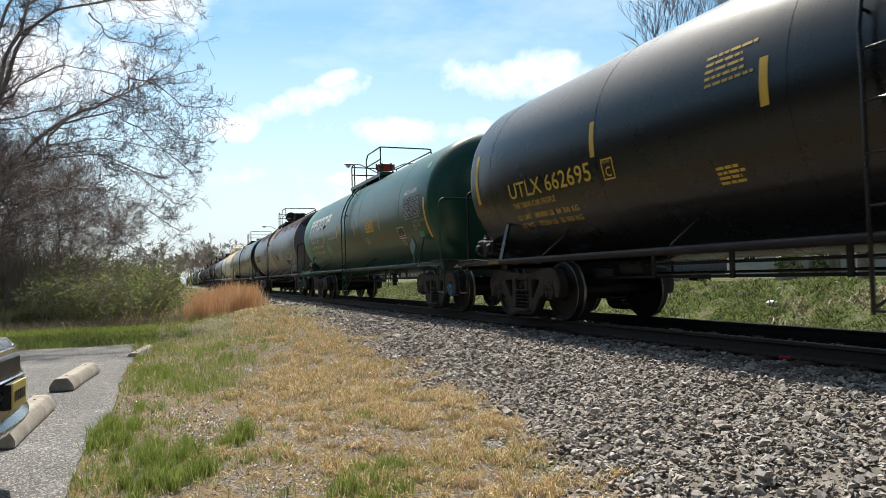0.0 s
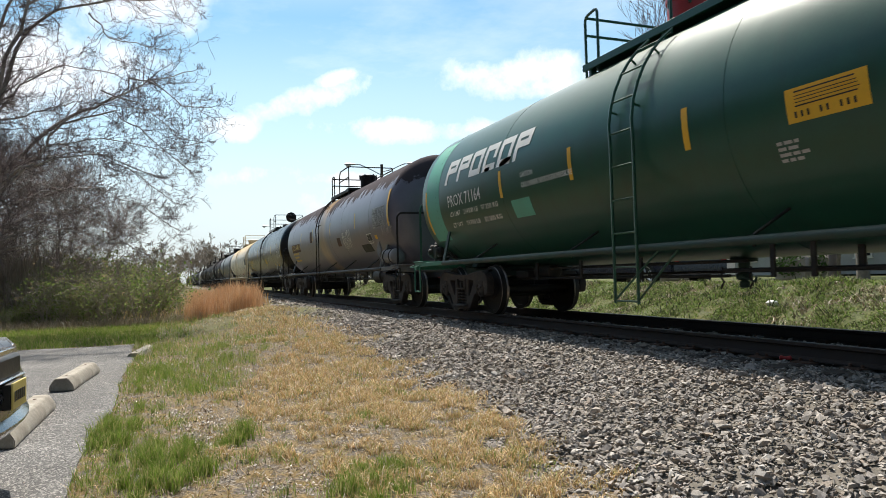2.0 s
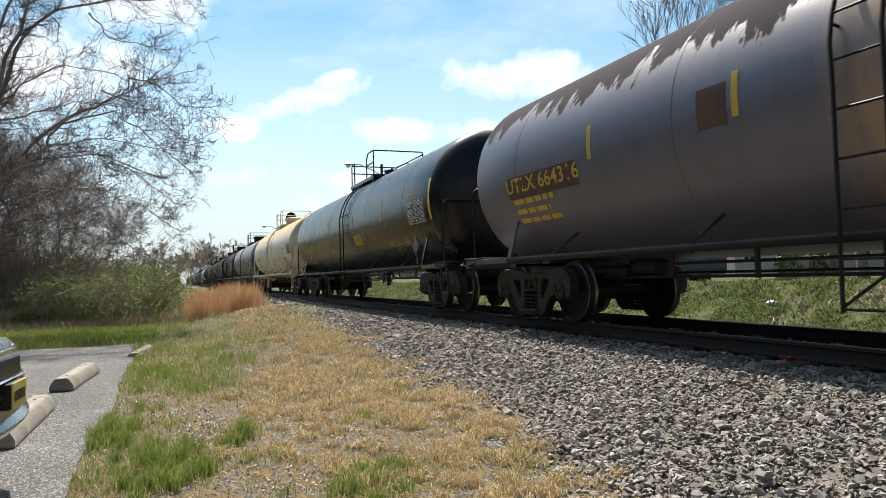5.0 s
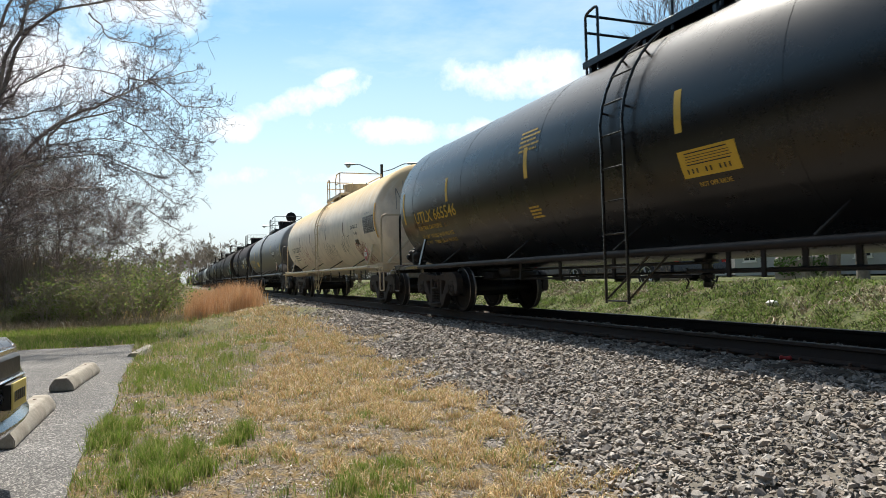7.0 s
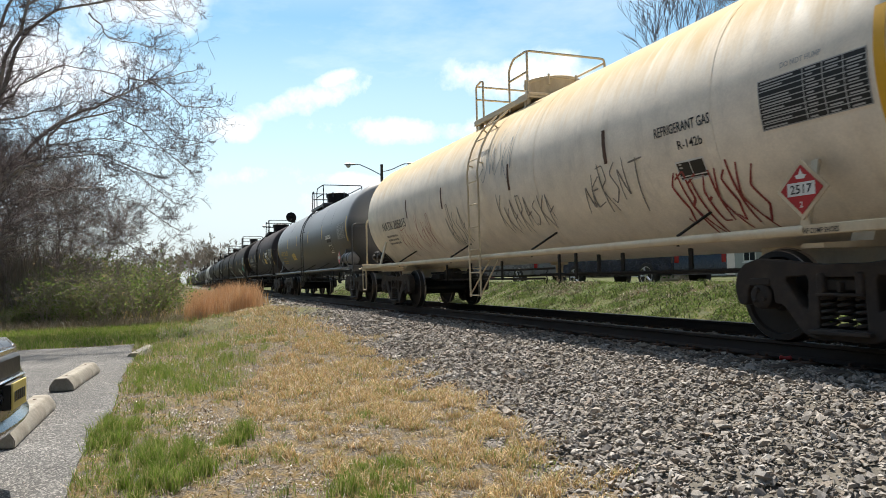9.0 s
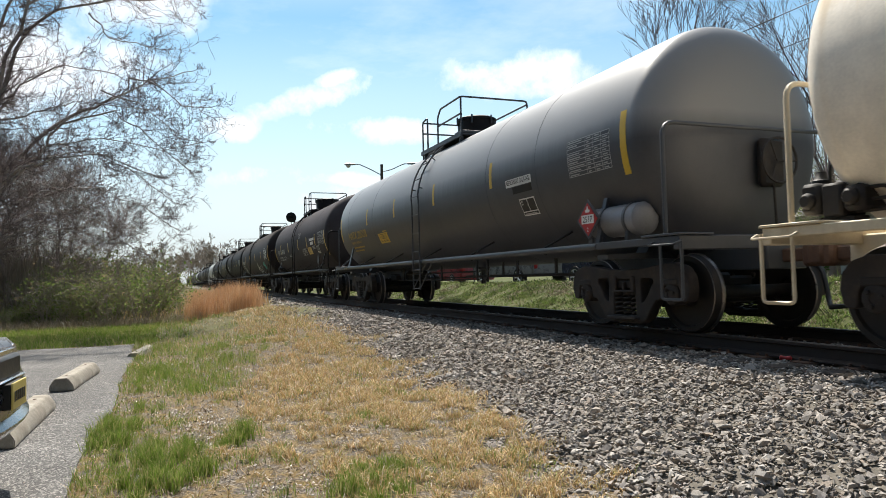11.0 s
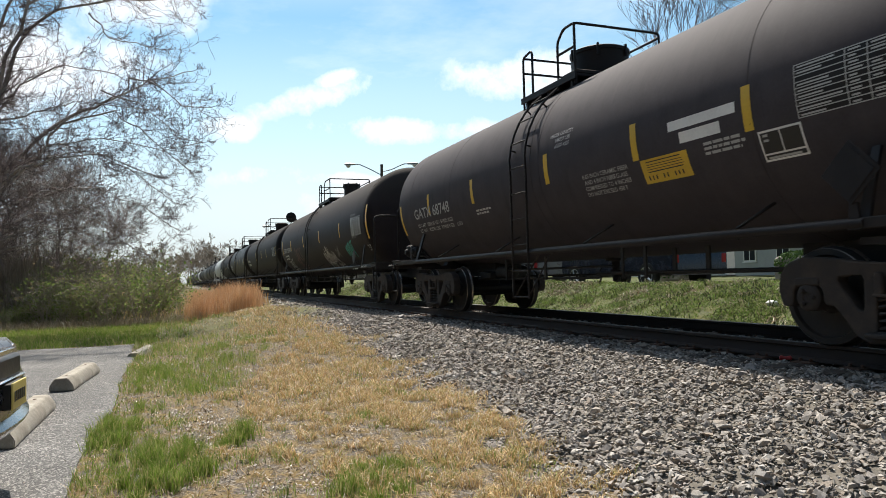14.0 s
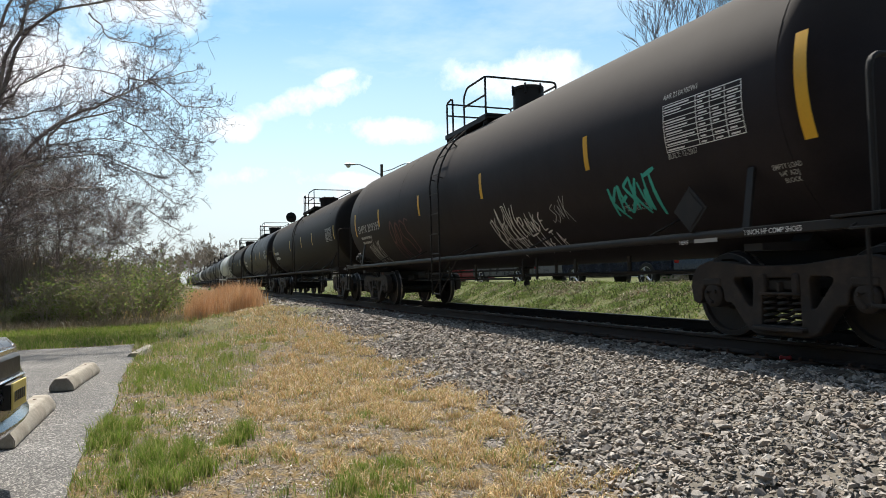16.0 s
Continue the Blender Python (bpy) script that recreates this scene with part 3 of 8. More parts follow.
    def bend(self, bm, x, angle, lift=0.004):
        """Lays a flat bmesh (x along, y up) on the near side of the tank, its origin at x and at that angle over the horizon."""
        R = self.r + lift
        for v in bm.verts:
            a = angle + v.co.y / self.r
            v.co = Vector((x + v.co.x, -R * math.cos(a), R * math.sin(a)))
        return bm

    def on_side(self, name, bm, material, x, angle, lift=0.004, label="", step=0.12):
        return part(name, self.bend(gridded(bm, step), x, math.radians(angle), lift), material, self.tank, label)

    def words(self, text, x, angle, height, material, width=None, name="lettering"):
        return self.on_side(name, text_mesh(text, height, width), material, x, angle, 0.006, step=0.3)

    def bars(self, x, angle, width, rows, height, material, gap=1.7, seed=1):
        """Lines of small writing as plain bars."""
        rng = random.Random(seed)
        bm = bmesh.new()
        for i in range(rows):
            u = 0.0
            end = width * rng.uniform(0.6, 1.0)
            while u < end:
                w = min(end - u, height * rng.uniform(1.6, 4.5))
                rect(bm, u, -i * height * gap, u + w, -i * height * gap + height)
                u += w + height * 0.6
        return tagged(self.on_side("small_print", bm, material, x, angle, 0.006, step=0.3), kind="stuff")

    def stripe(self, x, a0, a1, width=0.10, material=None):
        bm = bmesh.new()
        rect(bm, -width / 2, 0, width / 2, math.radians(a1 - a0) * self.r)
        return self.on_side("reflective_strip", bm, material or YELLOW, x, a0, 0.004)

    def table(self, x, angle, w, h, ground, line, cols=(0.0, 0.45, 0.63, 0.81, 1.0), rows=9, name="data_panel"):
        bm = bmesh.new()
        rect(bm, 0, 0, w, h)
        self.on_side(name, bm, ground, x, angle, 0.004)
        bm = bmesh.new()
        t = 0.010
        for c in cols:
            rect(bm, c * (w - t), 0, c * (w - t) + t, h)
        for i in range(rows + 1):
            rect(bm, 0, i / rows * (h - t), w, i / rows * (h - t) + t)
        tagged(self.on_side("panel_grid", bm, line, x, angle, 0.006), kind="stuff")
        rng = random.Random(7)
        bm = bmesh.new()
        for i in range(rows):
            for j in range(len(cols) - 1):
                if rng.random() < 0.85:
                    hh = h / rows
                    u0, u1 = cols[j] * w + 0.03, cols[j + 1] * w - 0.03
                    u1 = u0 + (u1 - u0) * rng.uniform(0.5, 1.0)
                    rect(bm, u0, (i + 0.32) * hh, u1, (i + 0.62) * hh)
        tagged(self.on_side("small_print", bm, line, x, angle, 0.006), kind="stuff")

    def notice(self, x, angle, w=0.80, h=0.29):
        """Yellow emergency notice; its small print is plain bars."""
        bm = rect(bmesh.new(), 0, 0, w, h)
        self.on_side("notice", bm, ORANGE if self.mat.name == "green_paint" else YELLOW, x, angle, 0.004, "yellow emergency notice with dark print")
        bm = bmesh.new()
        rng = random.Random(5)
        for v, hh in ((0.86, 0.012), (0.75, 0.007), (0.66, 0.007), (0.56, 0.007), (0.45, 0.012)):
            rect(bm, 0.12 * w, v * h, w * rng.uniform(0.75, 0.92), v * h + hh)
        for k in range(10):
            if k not in (3, 6):
                rect(bm, (0.10 + 0.08 * k) * w, 0.14 * h, (0.128 + 0.08 * k) * w, 0.32 * h)
        tagged(self.on_side("small_print", bm, INK, x, angle, 0.006), kind="stuff")

    def squares(self, x, angle, w=0.46, h=0.29):
        """Two dark squares in a white frame over a ruled strip."""
        self.on_side("stencil_frame", rect(bmesh.new(), 0, 0, w, h), WHITE, x, angle, 0.004)
        bm = bmesh.new()
        rect(bm, 0.02, 0.27 * h, 0.49 * w, h - 0.02)
        rect(bm, 0.52 * w, 0.27 * h, w - 0.02, h - 0.02)
        rect(bm, 0.02, 0.02, w - 0.02, 0.21 * h)
        self.on_side("stencil_ground", bm, INK, x, angle, 0.006)
        bm = bmesh.new()
        for i in range(2):
            rect(bm, 0.05, (0.80 - 0.16 * i) * h, 0.22 * w, (0.88 - 0.16 * i) * h)
        rect(bm, 0.10 * w, 0.08 * h, 0.85 * w, 0.15 * h)
        self.on_side("stencil_print", bm, FADED, x, angle, 0.008)

    def plate(self, x, angle, w, h, material, name="repair_patch", skew=0.0):
        bm = rect(bmesh.new(), 0, 0, w, h)
        for v in bm.verts:
            v.co.x += skew * v.co.y
            v.co.y += 0.0
        return self.on_side(name, bm, material, x, angle, 0.004)

    def scrawl(self, x, angle, w, h, material, strokes=5, thick=0.018, seed=1, name="graffiti", bubble=False):
        """A sprayed tag laid on the side: slashed or looped marks in a row, each of a few tapering strokes."""
        rng = random.Random(seed)
        bm = bmesh.new()
        cell = w / strokes
        for k in range(strokes):
            lean, base = rng.uniform(-0.05, 0.30), h * rng.uniform(-0.08, 0.12)
            tall, wide = h * rng.uniform(0.75, 1.05), cell * rng.uniform(0.95, 1.45)
            for line in rng.choice(LOOPS if bubble else SLASHES):
                knots = [Vector((k * cell + (u + lean * v) * wide + rng.gauss(0, 0.04) * wide, base + v * tall + rng.gauss(0, 0.03) * tall, 0)) for u, v in line]
                bent = rounded(knots, cell * (0.6 if bubble else 0.22), 4)
                pts = [bent[0]]
                for q in bent[1:]:
                    n = max(1, math.ceil((q - pts[-1]).length / 0.07))
                    a = pts[-1]
                    pts += [a.lerp(q, (j + 1) / n) for j in range(n)]
                m = len(pts)
                left, right = [], []
                for i, q in enumerate(pts):
                    d = pts[min(m - 1, i + 1)] - pts[max(0, i - 1)]
                    d = d.normalized() if d.length > 1e-6 else Vector((1, 0, 0))
                    t = thick * (0.55 + 0.45 * math.sin(math.pi * (i + 0.6) / m)) * rng.uniform(0.85, 1.15)
                    left.append(bm.verts.new((q.x - d.y * t, q.y + d.x * t, 0)))
                    right.append(bm.verts.new((q.x + d.y * t, q.y - d.x * t, 0)))
                for i in range(m - 1):
                    bm.faces.new((left[i], left[i + 1], right[i + 1], right[i]))
        R = self.r + 0.007
        for v in bm.verts:
            a = math.radians(angle) + v.co.y / self.r
            v.co = Vector((x + v.co.x, -R * math.cos(a), R * math.sin(a)))
        return part(name, bm, material, self.tank)

    def sill_words(self, text, x, height, material, width=None, z=None):
        if width and width > 0.5:
            x, height, width = x + 0.18 * width, height * 0.62, width * 0.62
        bm = text_mesh(text, height, width)
        zz = self.deck - 0.080 if z is None else z
        for v in bm.verts:
            v.co = Vector((x + v.co.x, -1.485, zz + v.co.y))
        return self.add("lettering", bm, material)

    def head_words(self, lines, y0, z0, material):
        """Lines of (text, height, drop, indent) on the leading head."""
        for text, height, drop, indent in lines:
            bm = text_mesh(text, height)
            for v in bm.verts:
                y, z = y0 + indent + v.co.x, z0 - drop + v.co.y
                q = min(0.999, math.hypot(y, z) / self.r)
                v.co = Vector((self.half - self.depth + self.depth * math.sqrt(max(0.0, 1 - q ** (2 / 0.70))) + 0.012, y, z))
            part("lettering", bm, material, self.tank)

    def seams(self, xs, width=0.012, material=None):
        for x in xs:
            bm = bmesh.new()
            R = self.r
            seg = 64
            width = max(0.004, width * 0.6) if width > 0.007 else width
            pro = [(x - width, R - 0.006), (x - width / 2, R + 0.003), (x + width / 2, R + 0.003), (x + width, R - 0.006)]
            rings = [[bm.verts.new((a, q * math.cos(2 * math.pi * k / seg), q * math.sin(2 * math.pi * k / seg))) for k in range(seg)] for a, q in pro]
            for u, v in zip(rings, rings[1:]):
                for k in range(seg):
                    bm.faces.new((u[k], u[(k + 1) % seg], v[(k + 1) % seg], v[k]))
            part("band", bm, material or self.mat, self.tank)

    def ladder(self, x, width=0.44, low=0.36, top_angle=58):
        """Side ladder: straight up from below the sill, then along the tank's curve to the walkway."""
        r, zc = self.r + 0.09, self.zc
        lad = new("ladder")
        lad.parent = self.ob
        path = [(-r + 0.02, low), (-r + 0.02, zc - 0.12)] + [(-r * math.cos(math.radians(a)), zc + r * math.sin(math.radians(a))) for a in range(6, top_angle + 1, 8)]
        for sx in (-1, 1):
            part("stile", tube(bmesh.new(), [(x + sx * width / 2, y, z) for y, z in path], 0.019, 6), self.rail_mat, lad)
        spots = []
        left = 0.03
        for (y0, z0), (y1, z1) in zip(path, path[1:]):
            d = math.hypot(y1 - y0, z1 - z0)
            while left < d:
                spots.append((y0 + (y1 - y0) * left / d, z0 + (z1 - z0) * left / d))
                left += 0.40
            left -= d
        for y, z in spots:
            part("rung", tube(bmesh.new(), [(x - width / 2, y, z), (x + width / 2, y, z)], 0.012, 6), self.rail_mat, lad)
        for dx in (0.30, 0.62):
            part("brace", tube(bmesh.new(), [(x + width / 2 - (0.44 if dx < 0.4 else 0), -r + 0.03, low + 0.05), (x + width / 2 + dx, -1.45, self.deck - 0.05)], 0.014, 6), self.rail_mat, lad)
        for a in (12, 40):
            q = math.radians(a)
            for sx in (-1, 1):
                part("standoff", tube(bmesh.new(), [(x + sx * width / 2, -r * math.cos(q), zc + r * math.sin(q)), (x + sx * width / 2, -(self.r - 0.01) * math.cos(q), zc + (self.r - 0.01) * math.sin(q))], 0.014, 6), self.rail_mat, lad)

    def platform(self, p1, p2, corner, dome_x, dome=0.30, dome_h=0.40, dome_mat=None, lid_mat=None, height=0.72):
        """Top walkway with its railing, open at the ladder, and the manway housing."""
        top = self.zc + self.r
        bm = bmesh.new()
        box(bm, (p1 - 0.05, -0.80, top - 0.10), (corner + 0.05, -0.36, top - 0.06), 0.006)
        box(bm, (p1 - 0.05, -0.83, top - 0.14), (corner + 0.05, -0.79, top - 0.04), 0.004)
        box(bm, (corner - 0.35, -0.80, top - 0.055), (corner + 0.05, 0.80, top + 0.0), 0.006)
        for x in (p1 + 0.1, (p1 + corner) / 2, corner - 0.1):
            box(bm, (x - 0.03, -0.80, top - 0.34), (x + 0.03, -0.70, top - 0.08), 0.004)
        walk_way = self.add("walkway", bm, self.rail_mat)
        y = -0.79
        rails = [
            [(p1, y, top - 0.3), (p1, y, top + height * 0.92), (p1 + 0.28, y + 0.02, top + height), (p1 + 0.28, y + 0.02, top - 0.05)],
            [(p1, y, top + height * 0.55), (p1, 0.79, top + height * 0.55)],
            [(p1 + 0.02, y, top + height * 0.90), (p1 + 0.02, 0.79, top + height * 0.90), (p1 + 0.02, 0.79, top - 0.3)],
            [(p2, y, top - 0.2), (p2, y, top + height * 0.78), (p2 + 0.18, y, top + height), (corner, y, top + height), (corner, 0.79, top + height), (corner, 0.79, top - 0.3)],
            [(p2, y, top + height * 0.5), (corner, y, top + height * 0.5)],
            [(corner, y, top - 0.2), (corner, y, top + height)],
            [(p1, 0.79, top + height * 0.9), (corner, 0.79, top + height * 0.9)],
        ]
        for line in rails:
            part("rail", tube(bmesh.new(), rounded(line, 0.08), 0.021, 6), self.rail_mat, walk_way)
        housing = self.add("manway", lathe(bmesh.new(), [(top - 0.12, dome), (top + dome_h, dome), (top + dome_h + 0.005, dome - 0.02)], "z", 28, (dome_x, 0, 0)), dome_mat or self.mat)
        part("lid", lathe(bmesh.new(), [(top + dome_h, dome + 0.02), (top + dome_h + 0.05, dome + 0.02), (top + dome_h + 0.08, dome - 0.04), (top + dome_h + 0.09, 0.10)], "z", 28, (dome_x, 0, 0)), lid_mat or dome_mat or self.mat, housing)
        for k in range(6):
            a = k * math.pi / 3 + 0.4
            part("bolt", lathe(bmesh.new(), [(top + dome_h - 0.10, 0.022), (top + dome_h + 0.08, 0.022), (top + dome_h + 0.09, 0.014)], "z", 8, (dome_x + (dome + 0.02) * math.cos(a), (dome + 0.02) * math.sin(a), 0)), self.rail_mat, housing)

    def diamond(self, x, z, size, ground, mark, lines=(), post=True):
        """Placard in its holder on a post by the side sill."""
        bm = bmesh.new()
        box(bm, (x - size * 0.62, -1.50, z - size * 0.62), (x + size * 0.62, -1.485, z + size * 0.62), 0.003)
        for v in bm.verts:
            dx, dz = v.co.x - x, v.co.z - z
            v.co.x, v.co.z = x + (dx - dz) * 0.7071, z + (dx + dz) * 0.7071
        holder = self.add("placard_holder", bm, self.sill_mat)
        bm = bmesh.new()
        box(bm, (x - size / 2, -1.508, z - size / 2), (x + size / 2, -1.501, z + size / 2), 0.0)
        for v in bm.verts:
            dx, dz = v.co.x - x, v.co.z - z
            v.co.x, v.co.z = x + (dx - dz) * 0.7071, z + (dx + dz) * 0.7071
        part("placard", bm, ground, holder, "diamond hazard placard")
        if mark:
            bm = text_mesh(mark, 0.075)
            w = max(v.co.x for v in bm.verts)
            for v in bm.verts:
                v.co = Vector((x - w / 2 + v.co.x, -1.513, z - 0.035 + v.co.y))
            part("lettering", bm, INK, holder)
            bm = box(bmesh.new(), (x - w / 2 - 0.03, -1.511, z - 0.055), (x + w / 2 + 0.03, -1.508, z + 0.06), 0.0)
            part("number_ground", bm, WHITE, holder)
            bm = text_mesh("2", 0.05)
            for v in bm.verts:
                v.co = Vector((x - 0.02 + v.co.x, -1.511, z - size * 0.52 + v.co.y))
            part("lettering", bm, WHITE, holder)
            bm = slab(bmesh.new(), [(x - 0.04, z + 0.09), (x + 0.04, z + 0.09), (x + 0.055, z + 0.12), (x + 0.02, z + 0.13), (x + 0.0, z + 0.18), (x - 0.02, z + 0.13), (x - 0.055, z + 0.12)], 0.002, -1.511)
            part("flame_symbol", bm, WHITE, holder)
        if post:
            bm = bmesh.new()
            slab(bm, [(x - 0.06, 1.02), (x + 0.06, 1.02), (x + 0.035, z - size * 0.8), (x - 0.035, z - size * 0.8)], 0.02, -1.478)
            part("post", bm, self.sill_mat, holder)
        return holder

# ---- ground ----


def ease(a, b, v):
    t = np.clip((v - a) / (b - a), 0.0, 1.0)
    return t * t * (3 - 2 * t)


def swerve(x):
    """How far the track bends away beyond the near straight: a wide curve, then straight on."""
    d = np.maximum(0.0, -np.asarray(x, float))
    return 9.2e-5 * np.minimum(d, 85.0) ** 2 + 0.01564 * np.maximum(0.0, d - 85.0)


def toe(x):
    """Where the ballast's foot lies across, along the track."""
    return 2.55 + 0.62 * ease(-3.0, -9.0, x) + 0.25 * ease(-9.0, -16.0, x) + 0.14 * np.sin(x * 1.7) + 0.09 * np.sin(x * 4.3 + 1)


def ground_z(x, y):
    """Height of the open ground."""
    x, y = np.asarray(x, float), np.asarray(y, float)
    near = 0.44 * ease(-6.5, -22.0, x) * ease(-0.6, 2.8, y)
    near = near + 0.04 * np.sin(x * 0.9 + y * 0.5) * ease(-0.4, 0.8, y) * ease(5.0, 3.5, y)
    bank = 0.22 + 0.72 * ease(8.8, 11.6, y) + 0.10 * ease(10.8, 11.6, y) * ease(12.4, 11.8, y) + 0.05 * np.sin(x * 0.6 + 1) * ease(9.3, 10.5, y) * ease(12.2, 11.2, y)
    bank = bank - 0.12 * ease(-11.0, -17.0, x) * ease(11.6, 12.6, y)
    z = np.where(y < 6.5, np.where(y > 4.5, np.minimum(near, 0.30), near), bank * ease(6.5, 9.0, y) + 0.2 * (1 - ease(6.5, 9.0, y)))
    return z


def ballast_z(x, y):
    """Height of the stone bed."""
    x, y = np.asarray(x, float), np.asarray(y, float)
    t = toe(x)
    g = ground_z(x, t)
    up = g - 0.02 + (0.43 - g) * np.clip((y - t) / (4.75 - t), 0, 1) ** 0.9
    down = 0.43 - 0.42 * np.clip((y - 8.15) / 1.6, 0, 1)
    return np.where(y < 6.5, np.minimum(up, 0.43), down)


def sheet(name, xs, ys, height, material, smooth=True):
    X, Y = np.meshgrid(xs, ys, indexing="ij")
    co = np.stack([X, Y, height(X, Y)], -1).reshape(-1, 3)
    nx, ny = len(xs), len(ys)
    i = (np.arange(nx - 1)[:, None] * ny + np.arange(ny - 1)[None]).reshape(-1)
    quads = np.stack([i, i + ny, i + ny + 1, i + 1], -1)
    me = bpy.data.meshes.new(name)
    me.from_pydata(co.tolist(), [], quads.tolist())
    me.materials.append(material)
    if smooth:
        me.shade_smooth()
    return new(name, me)


def ground_material():
    m = bpy.data.materials.new("dry_soil_and_turf")
    m.use_nodes = True
    n = Nodes(m.node_tree)
    bsdf = m.node_tree.nodes["Principled BSDF"]
    coord = n.add("ShaderNodeTexCoord").outputs["Object"]
    a, b, c = n.noise(coord, 0.5, 6.0, 0.6), n.noise(coord, 6.0, 5.0, 0.65), n.noise(coord, 45.0, 4.0, 0.6)
    soil = n.ramp(c, [(0.32, (0.042, 0.035, 0.029)), (0.5, (0.115, 0.098, 0.083)), (0.68, (0.29, 0.26, 0.225))])
    straw = n.ramp(c, [(0.32, (0.065, 0.046, 0.024)), (0.68, (0.27, 0.19, 0.085))])
    turf = n.ramp(c, [(0.3, (0.04, 0.055, 0.02)), (0.7, (0.13, 0.155, 0.06))])
    sep = n.add("ShaderNodeSeparateXYZ")
    n.link(coord, sep.inputs[0])
    color = n.mix(n.ramp(b, [(0.42, 0.0), (0.58, 1.0)]), soil, straw)
    beyond = n.math("MULTIPLY", n.math("SUBTRACT", sep.outputs[1], 8.6), 1.5, clamp=True)
    far = n.math("MULTIPLY", n.math("SUBTRACT", -16.5, sep.outputs[0]), 0.5, clamp=True)
    grow = n.math("MAXIMUM", n.math("MULTIPLY", beyond, 0.95), n.math("MULTIPLY", far, 0.6))
    grow = n.math("MULTIPLY", grow, n.ramp(a, [(0.3, 0.55), (0.6, 1.0)]))
    color = n.mix(grow, color, turf)
    n.link(color, bsdf.inputs["Base Color"])
    bsdf.inputs["Roughness"].default_value = 0.95
    bsdf.inputs["Specular IOR Level"].default_value = 0.1
    bp = n.add("ShaderNodeBump", Strength=0.7, Distance=0.03)
    n.link(n.math("ADD", b, n.math("MULTIPLY", c, 0.5)), bp.inputs["Height"])
    n.link(bp.outputs[0], bsdf.inputs["Normal"])
    return m


def spread(core0, core1, step, far0, far1, grow=1.35):
    core = list(np.arange(core0, core1 + step / 2, step))
    lo, hi, s = [], [], step
    v = core0
    while v > far0:
        s *= grow
        v -= s
        lo.append(v)
    s, v = step, core1
    while v < far1:
        s *= grow
        v += s
        hi.append(v)
    return np.array(lo[::-1] + core + hi)


SOIL = ground_material()
ground = sheet("ground", spread(-30, 3, 0.25, -1600, 900), spread(-6, 24, 0.25, -900, 1600), ground_z, SOIL)
tagged(ground, "dry grassy ground with bare soil beside the track", "ground", kind="structure")

STONE_COLORS = [(0.13, 0.118, 0.108), (0.26, 0.235, 0.212), (0.33, 0.30, 0.27), (0.37, 0.34, 0.305), (0.29, 0.247, 0.208), (0.42, 0.385, 0.35), (0.19, 0.175, 0.165), (0.52, 0.49, 0.455), (0.34, 0.275, 0.22), (0.28, 0.258, 0.24), (0.23, 0.21, 0.195)]
BED = paint("stone_dust", (0.13, 0.115, 0.095), 0.45, 0.95, scale=9.0, bump=0.9, fine=28.0)
STONES = island("crushed_stone", STONE_COLORS, 0.9)
STONE_SINGLE = island("crushed_stone_single", STONE_COLORS, 0.9, by_object=True)
bed = sheet("ballast_bed", spread(-45, 4, 0.3, -900, 400), np.concatenate([np.linspace(2.2, 9.9, 60)]),
            lambda X, Y: np.where((Y < toe(X) - 0.05), ground_z(X, Y) - 0.06, ballast_z(X, Y) - 0.025), BED)
for q in bed.data.vertices:
    q.co.y += float(swerve(q.co.x))
tagged(bed, "bed of grey crushed stone under the track", "track bed", kind="structure")

# ---- track ----
RAIL_OUTLINE = [(-0.070, -0.172), (0.070, -0.172), (0.070, -0.160), (0.012, -0.135), (0.009, -0.045), (0.036, -0.034), (0.037, -0.006), (0.028, 0.0),
                (-0.028, 0.0), (-0.037, -0.006), (-0.036, -0.034), (-0.009, -0.045), (-0.012, -0.135), (-0.070, -0.160)]


